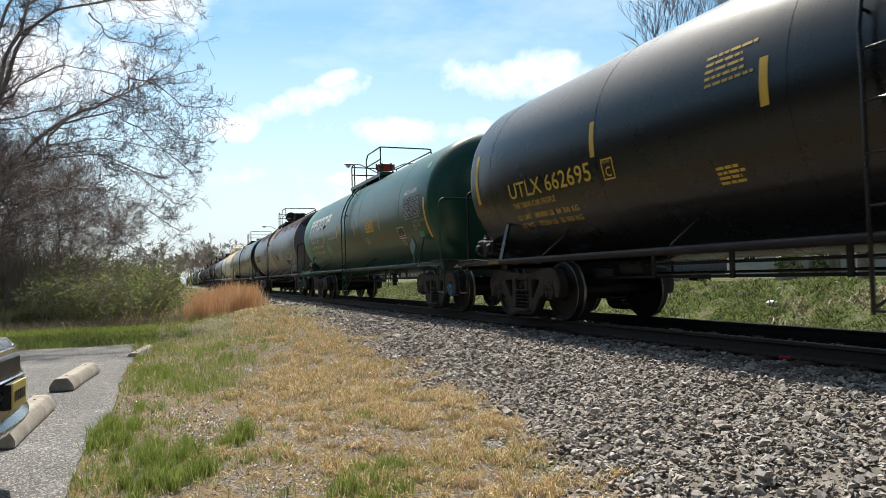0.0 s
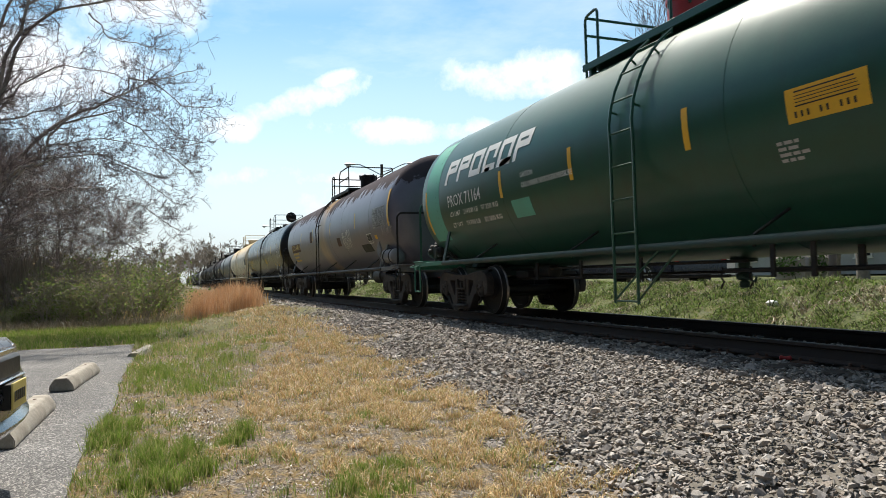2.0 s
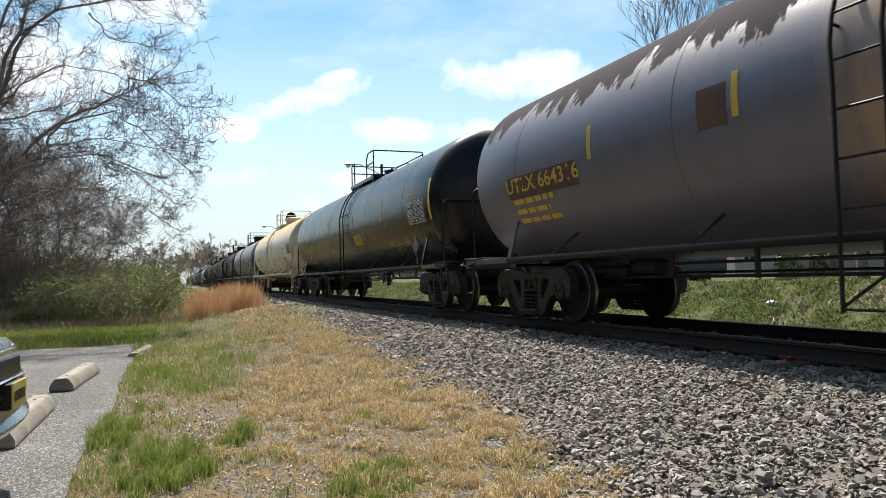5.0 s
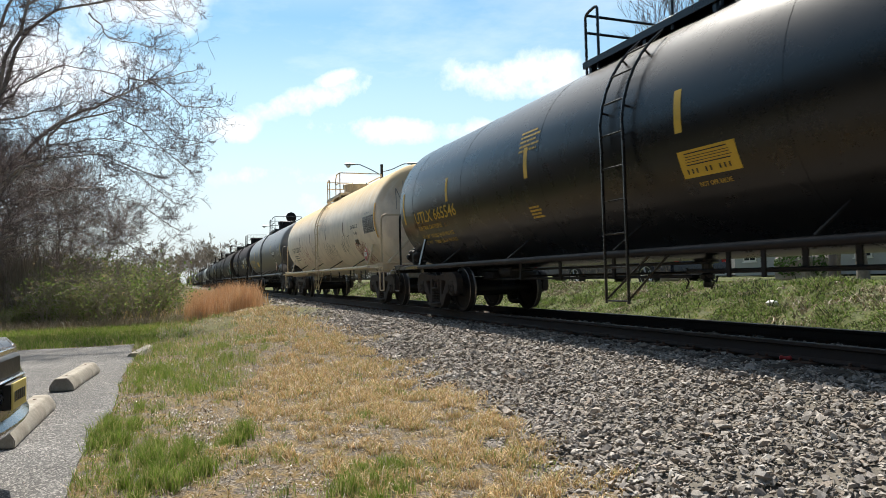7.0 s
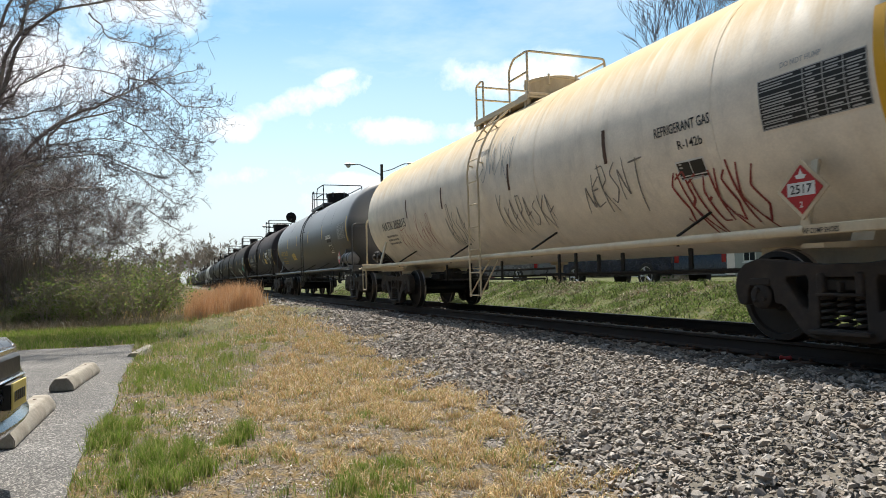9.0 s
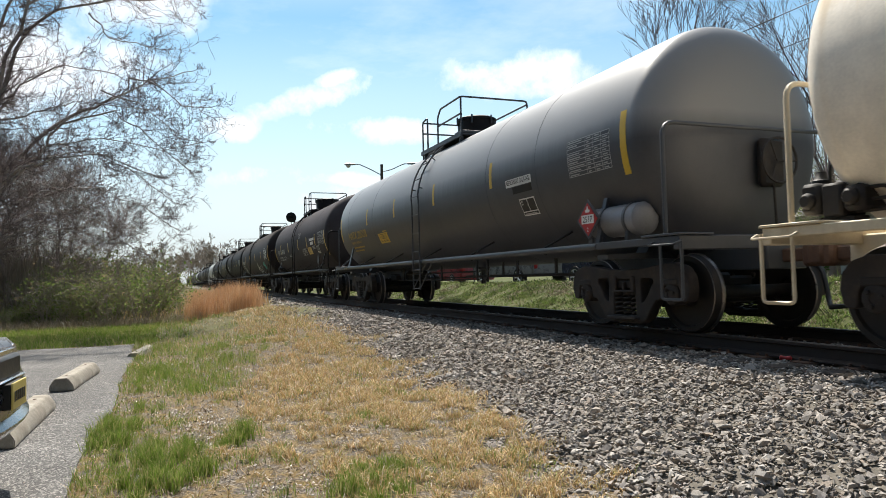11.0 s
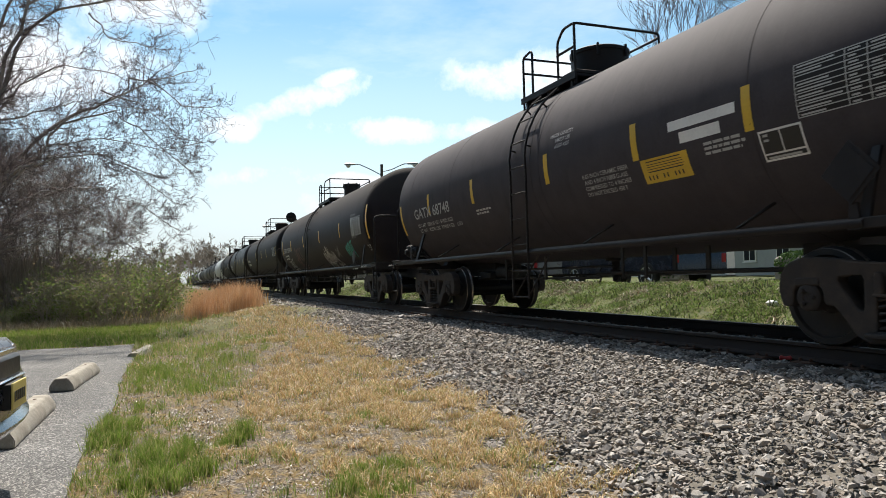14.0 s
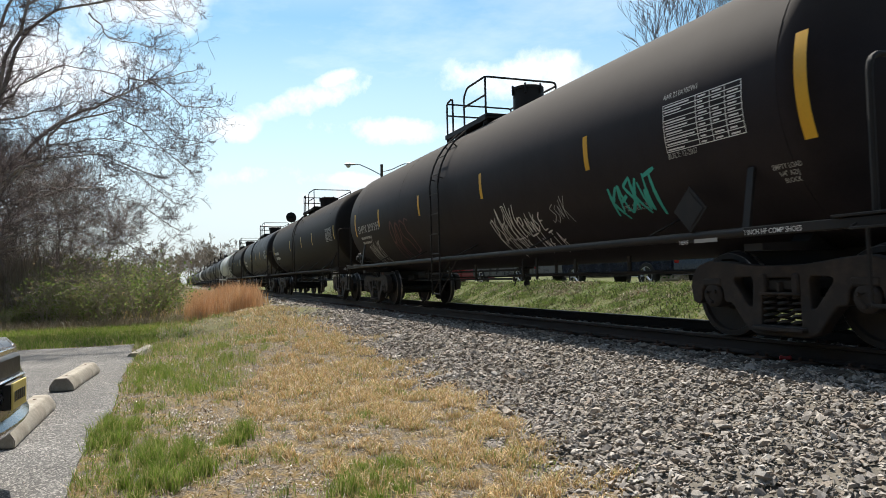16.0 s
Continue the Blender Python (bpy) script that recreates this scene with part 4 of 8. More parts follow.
def make_track():
    track = new("railway_track")
    tagged(track, "straight railway track of brown steel rails on wooden ties", "railway track", kind="structure")
    for y in (NEAR_RAIL, FAR_RAIL):
        bm = bmesh.new()
        rings = [[bm.verts.new((x, y + a + float(swerve(x)), RAIL_TOP + b)) for a, b in RAIL_OUTLINE] for x in [400.0, 0.0] + [-4.0 * k for k in range(1, 26)] + [-1000.0]]
        for u, w in zip(rings, rings[1:]):
            for k in range(len(u)):
                bm.faces.new((u[k], w[k], w[(k + 1) % len(u)], u[(k + 1) % len(u)]))
        bmesh.ops.recalc_face_normals(bm, faces=bm.faces[:])
        me = mesh_of("rail", bm, RAIL_SIDE)
        me.materials.append(RAIL_HEAD)
        for p in me.polygons:
            if p.normal.z > 0.6 and p.center.z > RAIL_TOP - 0.01:
                p.material_index = 1
        part("rail", me, None, track, "rust-brown steel rail with a bright running surface")
    rng = random.Random(3)
    bm = bmesh.new()
    box(bm, (-0.115, -1.30, -0.18), (0.115, 1.30, 0.0), 0.012)
    tie_mesh = mesh_of("tie", bm, TIE_WOOD, False)
    bm = bmesh.new()
    box(bm, (-0.10, -0.18, 0.0), (0.10, 0.18, 0.016), 0.004)
    for sx in (-1, 1):
        for sy in (-1, 1):
            box(bm, (sx * 0.06 - 0.012, sy * 0.085 - 0.014, 0.016), (sx * 0.06 + 0.012, sy * 0.085 + 0.014, 0.045), 0.004)
    plate_mesh = mesh_of("tie_plate", bm, RUST, False)
    for i in range(170):
        x = 3.0 - 0.53 * i
        t = part("tie", tie_mesh, None, track)
        t.location = (x + rng.uniform(-0.03, 0.03), MID + float(swerve(x)) + rng.uniform(-0.06, 0.06), RAIL_TOP - 0.186 + rng.uniform(-0.006, 0.004))
        t.rotation_euler = (0, 0, rng.uniform(-0.02, 0.02))
        if i < 60:
            for y in (NEAR_RAIL, FAR_RAIL):
                p = part("tie_plate", plate_mesh, None, track)
                p.location = (x, y + float(swerve(x)), RAIL_TOP - 0.188)


make_track()

# ---- stones, turf and weeds ----
RNG = np.random.default_rng(11)
_grids = {}


def patchy(x, y, size, seed):
    """Smooth random patches between 0 and 1, of about that size in metres."""
    key = seed
    if key not in _grids:
        _grids[key] = np.random.default_rng(seed).random((257, 257))
    g = _grids[key]
    u, v = x / size + 1000.0, y / size + 1000.0
    i, j = np.floor(u).astype(int), np.floor(v).astype(int)
    a, b = u - i, v - j
    a, b = a * a * (3 - 2 * a), b * b * (3 - 2 * b)
    i, j = i % 256, j % 256
    return (g[i, j] * (1 - a) + g[i + 1, j] * a) * (1 - b) + (g[i, j + 1] * (1 - a) + g[i + 1, j + 1] * a) * b


def mesh_arrays(name, verts, faces, material, smooth=False):
    """A mesh from arrays of vertices and of equal-sided faces."""
    me = bpy.data.meshes.new(name)
    n, k = faces.shape
    me.vertices.add(len(verts))
    me.vertices.foreach_set("co", np.ascontiguousarray(verts, dtype=np.float32).reshape(-1))
    me.loops.add(n * k)
    me.loops.foreach_set("vertex_index", np.ascontiguousarray(faces, dtype=np.int32).reshape(-1))
    me.polygons.add(n)
    me.polygons.foreach_set("loop_start", np.arange(0, n * k, k, dtype=np.int32))
    me.update(calc_edges=True)
    me.validate()
    me.materials.append(material)
    if smooth:
        me.shade_smooth()
    else:
        me.shade_flat()
    return me


def stone_shapes(count):
    out = []
    rng = random.Random(5)
    for _ in range(count):
        bm = bmesh.new()
        for k in range(9):
            v = Vector((rng.gauss(0, 1), rng.gauss(0, 1), rng.gauss(0, 1))).normalized()
            v = Vector((v.x * rng.uniform(0.7, 1.0), v.y * rng.uniform(0.5, 0.9), v.z * rng.uniform(0.22, 0.48)))
            bm.verts.new(v)
        bmesh.ops.convex_hull(bm, input=bm.verts)
        bmesh.ops.triangulate(bm, faces=bm.faces)
        loose = [v for v in bm.verts if not v.link_faces]
        bmesh.ops.delete(bm, geom=loose, context="VERTS")
        bm.verts.index_update()
        vs = np.array([v.co[:] for v in bm.verts])
        fs = np.array([[v.index for v in f.verts] for f in bm.faces])
        out.append((vs, fs))
        bm.free()
    return out


def turns(n, tilt):
    """Random rotation matrices: any heading, tilted a little."""
    h, a, b = RNG.uniform(0, 2 * np.pi, n), RNG.normal(0, tilt, n), RNG.normal(0, tilt, n)
    ch, sh, ca, sa, cb, sb = np.cos(h), np.sin(h), np.cos(a), np.sin(a), np.cos(b), np.sin(b)
    Z = np.zeros(n)
    O = np.ones(n)
    rz = np.stack([np.stack([ch, -sh, Z], -1), np.stack([sh, ch, Z], -1), np.stack([Z, Z, O], -1)], 1)
    rx = np.stack([np.stack([O, Z, Z], -1), np.stack([Z, ca, -sa], -1), np.stack([Z, sa, ca], -1)], 1)
    ry = np.stack([np.stack([cb, Z, sb], -1), np.stack([Z, O, Z], -1), np.stack([-sb, Z, cb], -1)], 1)
    return rz @ rx @ ry


SHAPES = stone_shapes(14)


def scatter_stones(x0, x1, y0, y1, per_m2, size, name):
    n = int((x1 - x0) * (y1 - y0) * per_m2)
    x, y = RNG.uniform(x0, x1, n), RNG.uniform(y0, y1, n)
    edge = toe(x)
    keep = (y > edge - 0.15 - 0.35 * RNG.random(n) ** 3 + 0.25 * (patchy(x, y, 0.5, 8) - 0.5))
    keep &= (np.abs(y - NEAR_RAIL) > 0.10) & (np.abs(y - FAR_RAIL) > 0.10)
    x, y = x[keep], y[keep]
    n = len(x)
    s = size * np.exp(RNG.normal(0, 0.34, n))
    z = np.where(y > edge[keep], ballast_z(x, y), ground_z(x, y)) + s * RNG.uniform(-0.05, 0.30, n)
    tie_gap = (y > 5.2) & (y < 7.9)
    z = np.where(tie_gap, np.minimum(z, 0.445), z)
    rot = turns(n, 0.45)
    pick = RNG.integers(0, len(SHAPES), n)
    V, F, base = [], [], 0
    for k, (vs, fs) in enumerate(SHAPES):
        idx = np.where(pick == k)[0]
        if not len(idx):
            continue
        co = np.einsum("nij,vj->nvi", rot[idx], vs) * s[idx][:, None, None] + np.stack([x[idx], y[idx], z[idx]], -1)[:, None, :]
        V.append(co.reshape(-1, 3))
        F.append((fs[None] + (np.arange(len(idx)) * len(vs))[:, None, None] + base).reshape(-1, 3))
        base += len(idx) * len(vs)
    return mesh_arrays(name, np.concatenate(V), np.concatenate(F), STONES)


for (x0, x1, y0, y1, d, sz) in ((-7, -1.8, 2.2, 5.7, 1000, 0.026), (-12, -7, 2.4, 5.7, 620, 0.030), (-24, -12, 2.6, 5.7, 330, 0.036), (-50, -24, 3.0, 5.7, 90, 0.065), (-22, 1, 5.88, 7.2, 90, 0.05), (-28, 1, 7.38, 9.9, 60, 0.055), (-1.8, 8.0, 2.2, 5.7, 240, 0.040), (1.0, 8.0, 5.88, 9.9, 60, 0.055)):
    ob = part("ballast_stones", scatter_stones(x0, x1, y0, y1, d, sz, "ballast_stones"), None, bed)
    tagged(ob, "loose grey crushed stones", kind="stuff")


def single_stones():
    """The stones that lie nearest, one by one."""
    meshes = []
    for k, (vs, fs) in enumerate(SHAPES):
        meshes.append(mesh_arrays("stone", vs, fs, STONE_SINGLE))
    rng = random.Random(21)
    made = 0
    while made < 290:
        x, y = rng.uniform(-5.4, -2.6), rng.uniform(2.5, 4.3)
        if y < float(toe(np.array(x))) - 0.1:
            continue
        s = 0.034 * math.exp(rng.gauss(0, 0.32))
        ob = part("stone", meshes[rng.randrange(len(meshes))], None, bed)
        ob.location = (x, y, float(ballast_z(x, y)) + s * 0.35)
        ob.rotation_euler = (rng.gauss(0, 0.4), rng.gauss(0, 0.4), rng.uniform(0, 6.28))
        ob.scale = (s, s, s)
        made += 1


single_stones()


def blades(name, x, y, z, height, width, lean, material, label, seg=2):
    """Blades of grass, each a narrow bent leaf, as one patch."""
    n = len(x)
    h = RNG.uniform(0, 2 * np.pi, n)
    d = np.stack([np.cos(h), np.sin(h)], -1)
    f = RNG.uniform(0, 2 * np.pi, n)
    w = np.stack([np.cos(f), np.sin(f)], -1) * (width / 2)[:, None]
    base = np.stack([x, y, z - 0.01], -1)
    mid = base + np.concatenate([d * (height * lean * 0.35)[:, None], (height * 0.6)[:, None]], -1)
    tip = base + np.concatenate([d * (height * lean)[:, None], (height * np.sqrt(np.maximum(0.05, 1 - (lean * 0.6) ** 2)))[:, None]], -1)
    W = np.concatenate([w, np.zeros((n, 1))], -1)
    V = np.stack([base - W, base + W, mid + W * 0.8, mid - W * 0.8, tip], 1).reshape(-1, 3)
    i = np.arange(n)[:, None] * 5
    F = np.concatenate([i + np.array([[0, 1, 2]]), i + np.array([[0, 2, 3]]), i + np.array([[3, 2, 4]])], 1).reshape(-1, 3)
    ob = new(name, mesh_arrays(name, V, F, material))
    return tagged(ob, label, "grass", kind="stuff")


STRAW = island("dry_grass_blades", [(0.44, 0.28, 0.11), (0.70, 0.50, 0.26), (0.82, 0.63, 0.40), (0.54, 0.35, 0.15), (0.90, 0.81, 0.69), (0.32, 0.20, 0.11), (0.40, 0.39, 0.15), (0.72, 0.51, 0.29), (0.30, 0.33, 0.11)], 0.8, translucent=0.25)
LAWN = island("green_grass_blades", [(0.11, 0.18, 0.02), (0.16, 0.25, 0.035), (0.22, 0.32, 0.06), (0.13, 0.20, 0.03), (0.32, 0.34, 0.11), (0.42, 0.37, 0.17)], 0.7, translucent=0.45)
THATCH = island("grey_thatch", [(0.34, 0.28, 0.20), (0.48, 0.41, 0.32), (0.22, 0.16, 0.11), (0.62, 0.57, 0.49), (0.30, 0.21, 0.13)], 0.9)
REED = island("tall_tan_grass", [(0.56, 0.33, 0.16), (0.68, 0.42, 0.23), (0.46, 0.25, 0.12), (0.76, 0.54, 0.35), (0.60, 0.40, 0.26)], 0.8, translucent=0.3)
WEED = island("bank_weeds", [(0.11, 0.17, 0.035), (0.16, 0.24, 0.05), (0.23, 0.31, 0.085), (0.12, 0.18, 0.04), (0.20, 0.16, 0.10), (0.28, 0.33, 0.13), (0.18, 0.26, 0.06), (0.15, 0.22, 0.05), (0.36, 0.33, 0.20)], 0.8, translucent=0.4)


DARK_WEED = island("dark_weeds", [(0.05, 0.075, 0.025), (0.07, 0.10, 0.035), (0.10, 0.10, 0.05), (0.05, 0.06, 0.03)], 0.8, translucent=0.3)


def in_lot(x, y):
    return (x > -17.05 + 0.10 * np.sin(y * 3)) & (y < LOT_EDGE(x))


def LOT_EDGE(x):
    return -0.60 + 0.03 * np.sin(x * 1.3) + 0.05 * (patchy(x, x * 0, 0.23, 51) - 0.5) - 0.10 * ease(-13.0, -17.0, x)


def golden(x, y):
    """How far the dry golden turf covers, from 0 to 1: along the ballast's foot."""
    mid = 0.80 + 1.15 * ease(-7.5, -12.0, x) + 0.35 * ease(-6.0, -4.3, x) + 0.12 * np.sin(x * 0.8)
    return ease(0.42, 0.60, patchy(x, y, 0.55, 3) * 0.38 + patchy(x, y, 0.19, 43) * 0.22 + 0.52 * ease(mid - 0.8, mid + 0.5, y))


def greenness(x, y):
    return ease(0.58, 0.80, patchy(x, y, 0.75, 4) * 0.62 + patchy(x, y, 0.22, 5) * 0.33 + 0.22 * (1 - ease(0.0, 1.5, y)) + 0.19 * ease(-8.0, -12.0, x) * ease(2.4, 0.8, y))


def near_turf():
    for (x0, x1, d, k) in ((-7.5, -2.0, 5200, 0.85), (-14.0, -7.5, 2300, 1.1), (-30.0, -14.0, 650, 1.5), (-2.0, 7.0, 1000, 1.2)):
        y0, y1 = -0.9, 3.9
        n = int((x1 - x0) * (y1 - y0) * d)
        x, y = RNG.uniform(x0, x1, n), RNG.uniform(y0, y1, n)
        keep = ~in_lot(x, y) & (y < toe(x) + 0.12 * RNG.normal(0, 1, n) + 0.5 * (patchy(x, y, 0.6, 9) - 0.62))
        x, y = x[keep], y[keep]
        g = golden(x, y)
        r = RNG.random(len(x))
        clump = ease(0.40, 0.60, 0.62 * patchy(x, y, 0.13, 41) + 0.38 * patchy(x, y, 0.34, 42))
        s = r < (0.04 + 0.96 * g) * (0.06 + 0.94 * clump)
        xs, ys = x[s], y[s]
        m = len(xs)
        blades("dry_grass", xs, ys, ground_z(xs, ys), k * RNG.uniform(0.03, 0.095, m) * (0.30 + 1.15 * clump[s]), k * RNG.uniform(0.004, 0.0125, m), RNG.uniform(0.3, 1.6, m), STRAW, "short dry golden grass beside the ballast")
        t = RNG.random(len(x)) < 0.13 * (0.3 + 1.4 * patchy(x, y, 0.35, 44))
        xs, ys = x[t], y[t]
        m = len(xs)
        blades("dead_thatch", xs, ys, ground_z(xs, ys) + 0.004, k * RNG.uniform(0.01, 0.045, m), k * RNG.uniform(0.005, 0.014, m), RNG.uniform(1.2, 3.2, m), THATCH, "grey dead leaves and thatch on bare soil")
        gr = greenness(x, y) * (1 - 0.70 * g)
        u = RNG.random(len(x)) < 0.012 + 0.40 * gr * (0.25 + clump) + 0.12 * g * ease(0.48, 0.68, patchy(x, y, 0.40, 45))
        xs, ys = x[u], y[u]
        m = len(xs)
        tall = 0.35 + 0.95 * greenness(xs, ys)
        blades("green_grass", xs, ys, ground_z(xs, ys), k * RNG.uniform(0.03, 0.125, m) * tall, k * RNG.uniform(0.003, 0.007, m), RNG.uniform(0.1, 1.0, m), LAWN, "tufts of fresh green grass")


LITTER = island("pale_leaf_litter", [(0.50, 0.43, 0.36), (0.62, 0.56, 0.49), (0.34, 0.26, 0.20), (0.22, 0.16, 0.12), (0.76, 0.73, 0.67), (0.40, 0.36, 0.32), (0.28, 0.24, 0.20)], 0.85)


def litter():
    """Pale dead leaves and chips that lie in drifts on the bare soil."""
    n = 46000
    x, y = RNG.uniform(-15.0, 3.0, n), RNG.uniform(-0.6, 3.2, n)
    bare = (1 - golden(x, y)) * (1 - 0.6 * greenness(x, y))
    drift = ease(0.50, 0.78, 0.6 * patchy(x, y, 0.42, 46) + 0.4 * patchy(x, y, 0.13, 47))
    for px, py, pr, count in ((-6.4, 0.28, 0.15, 120), (-6.9, 0.22, 0.14, 80), (-4.7, 0.75, 0.26, 130), (-4.6, 1.05, 0.20, 70), (-5.7, 1.45, 0.16, 50)):
        x, y = np.concatenate([x, RNG.normal(px, pr, count)]), np.concatenate([y, RNG.normal(py, pr * 0.6, count)])
        bare, drift = np.concatenate([bare, np.ones(count)]), np.concatenate([drift, np.ones(count)])
    n = len(x)
    keep = ~in_lot(x, y) & (y < toe(x)) & (RNG.random(n) < 0.02 + 0.80 * bare * drift)
    x, y = x[keep], y[keep]
    n = len(x)
    size = RNG.uniform(0.006, 0.022, n) * np.clip(np.abs(x) / 6.0, 0.8, 1.1)
    vs = np.array([(-1.0, 0.0, 0.25), (-0.2, -0.55, 0.0), (1.0, -0.1, 0.3), (0.1, 0.6, 0.05)])
    co = np.einsum("nij,vj->nvi", turns(n, 0.45), vs) * size[:, None, None] + np.stack([x, y, ground_z(x, y) + 0.012], -1)[:, None]
    ob = new("leaf_litter", mesh_arrays("leaf_litter", co.reshape(-1, 3), np.arange(n * 4).reshape(-1, 4), LITTER))
    tagged(ob, "pale dead leaves and chips on bare soil", "leaf litter", kind="stuff")


litter()
near_turf()


def tufts(spots):
    xs, ys, hs = [], [], []
    for x, y, r, n, h in spots:
        a = RNG.uniform(0, 2 * np.pi, n)
        q = np.abs(RNG.normal(0, r, n))
        xs.append(x + q * np.cos(a) * 1.5)
        ys.append(y + q * np.sin(a))
        hs.append(RNG.uniform(0.5, 1.0, n) * h)
    x, y, h = np.concatenate(xs), np.concatenate(ys), np.concatenate(hs)
    keep = ~in_lot(x, y + 0.03)
    x, y, h = x[keep], y[keep], h[keep]
    m = len(x)
    blades("grass_tuft", x, y, ground_z(x, y), h, RNG.uniform(0.003, 0.006, m), RNG.uniform(0.1, 0.7, m), LAWN, "taller tufts of green grass at the lot's edge")


def spiky(spots):
    """Loose spiky tufts: each spot is broken into small clumps of upright blades."""
    out = []
    for x, y, r, n, h in spots:
        for k in range(9):
            out.append((x + float(RNG.normal(0, r * 1.7)), y + float(RNG.normal(0, r)), r * 0.42, int(n * RNG.uniform(0.05, 0.14)), h * float(RNG.uniform(0.75, 1.45))))
    tufts(out)


spiky([(-5.6, 0.10, 0.17, 2600, 0.16), (-5.2, -0.10, 0.14, 1500, 0.15), (-5.9, 0.22, 0.12, 1100, 0.14), (-6.6, -0.40, 0.13, 1500, 0.16), (-7.3, -0.42, 0.12, 1000, 0.14), (-4.4, 1.35, 0.15, 1200, 0.13), (-4.2, 1.1, 0.12, 700, 0.12), (-10.8, -0.15, 0.2, 1000, 0.14), (-12.4, 0.9, 0.35, 900, 0.15),
       (-13.6, 1.3, 0.35, 800, 0.16), (-11.4, -0.25, 0.12, 700, 0.15), (-9.2, 0.15, 0.22, 700, 0.11), (-8.3, -0.2, 0.15, 600, 0.11), (-6.2, 1.75, 0.12, 380, 0.08), (-7.6, 2.3, 0.12, 320, 0.08), (-15.5, -0.1, 0.3, 900, 0.14), (-3.55, 3.15, 0.07, 160, 0.09), (-3.75, 3.9, 0.06, 120, 0.09)])


def fields():
    n = 26000      # green strip between lot and thicket
    x, y = RNG.uniform(-24.5, -17.1, n), RNG.uniform(-7.5, -0.3, n)
    blades("lawn_strip", x, y, ground_z(x, y), RNG.uniform(0.06, 0.17, n), RNG.uniform(0.007, 0.013, n), RNG.uniform(0.1, 0.8, n), LAWN, "lush green grass before the thicket")
    n = 210000     # weedy bank: low leafy weeds, greener and browner by patches
    x, y = -48 + 49.5 * RNG.random(n) ** 0.7, 9.0 + 3.6 * RNG.random(n) ** 0.9
    lush = ease(0.36, 0.62, 0.6 * patchy(x, y, 0.55, 14) + 0.4 * patchy(x, y, 0.20, 16))
    dead = ease(0.56, 0.70, 0.65 * patchy(x, y, 0.9, 17) + 0.35 * patchy(x, y, 0.25, 20))
    pick = RNG.random(n)
    for name, keep, tall, material, label in (
            ("bank_weeds", pick < (0.18 + 0.75 * lush) * (1 - 0.75 * dead), 0.11, WEED, "weedy green grass on the bank across the track"),
            ("bank_weeds", (pick > 0.90) & (lush > 0.45), 0.20, DARK_WEED, "darker leafy weeds on the bank across the track"),
            ("dead_weeds", (pick > 0.35) & (pick < 0.35 + 0.45 * dead), 0.10, THATCH, "brown dead weeds on the bank across the track")):
        xs, ys = x[keep], y[keep]
        m = len(xs)
        blades(name, xs, ys, ground_z(xs, ys), RNG.uniform(0.3, 1.0, m) * tall * (0.45 + 1.1 * patchy(xs, ys, 0.45, 15)), RNG.uniform(0.010, 0.030, m), RNG.uniform(0.5, 1.9, m), material, label)
    n = 9000       # tall tan grass by the track
    c = RNG.integers(0, 60, n)
    cx = RNG.uniform(-28.6, -23.6, 60)
    cy = -cx * RNG.uniform(0.030, 0.118, 60)
    x, y = cx[c] + RNG.normal(0, 0.25, n), cy[c] + RNG.normal(0, 0.12, n)
    tall = RNG.uniform(0.35, 1.05, n) * (0.66 + 0.45 * RNG.random(60)[c])
    blades("tall_grass", x, y, ground_z(x, y), tall, RNG.uniform(0.008, 0.016, n), RNG.uniform(0.02, 0.42, n), REED, "stand of tall tan dry grass beside the track")
    n = 3500       # dead brush at the thicket's foot
    x, y = RNG.uniform(-26.5, -23.6, n), RNG.uniform(-8.0, 1.2, n)
    blades("dead_brush", x, y, ground_z(x, y), RNG.uniform(0.10, 0.42, n), RNG.uniform(0.008, 0.02, n), RNG.uniform(0.3, 1.6, n), THATCH, "dead brown brush at the foot of the thicket")
    n = 5000       # rougher dry grass further along
    x, y = RNG.uniform(-60, -26, n), RNG.uniform(-1.5, 3.6, n)
    blades("dry_grass", x, y, ground_z(x, y), RNG.uniform(0.15, 0.6, n), RNG.uniform(0.012, 0.03, n), RNG.uniform(0.1, 0.6, n), STRAW, "rough dry grass along the line")


fields()


def dry_tufts(spots, material, label):
    xs, ys, hs = [], [], []
    for x, y, r, n, h in spots:
        a, q = RNG.uniform(0, 2 * np.pi, n), np.abs(RNG.normal(0, r, n))
        xs.append(x + q * np.cos(a) * 1.3)
        ys.append(y + q * np.sin(a))
        hs.append(RNG.uniform(0.45, 1.0, n) * h)
    x, y, h = np.concatenate(xs), np.concatenate(ys), np.concatenate(hs)
    z = np.where(y > toe(x), ballast_z(x, y), ground_z(x, y))
    m = len(x)
    blades("dry_tuft", x, y, z, h, RNG.uniform(0.004, 0.009, m), RNG.uniform(0.3, 1.4, m), material, label)


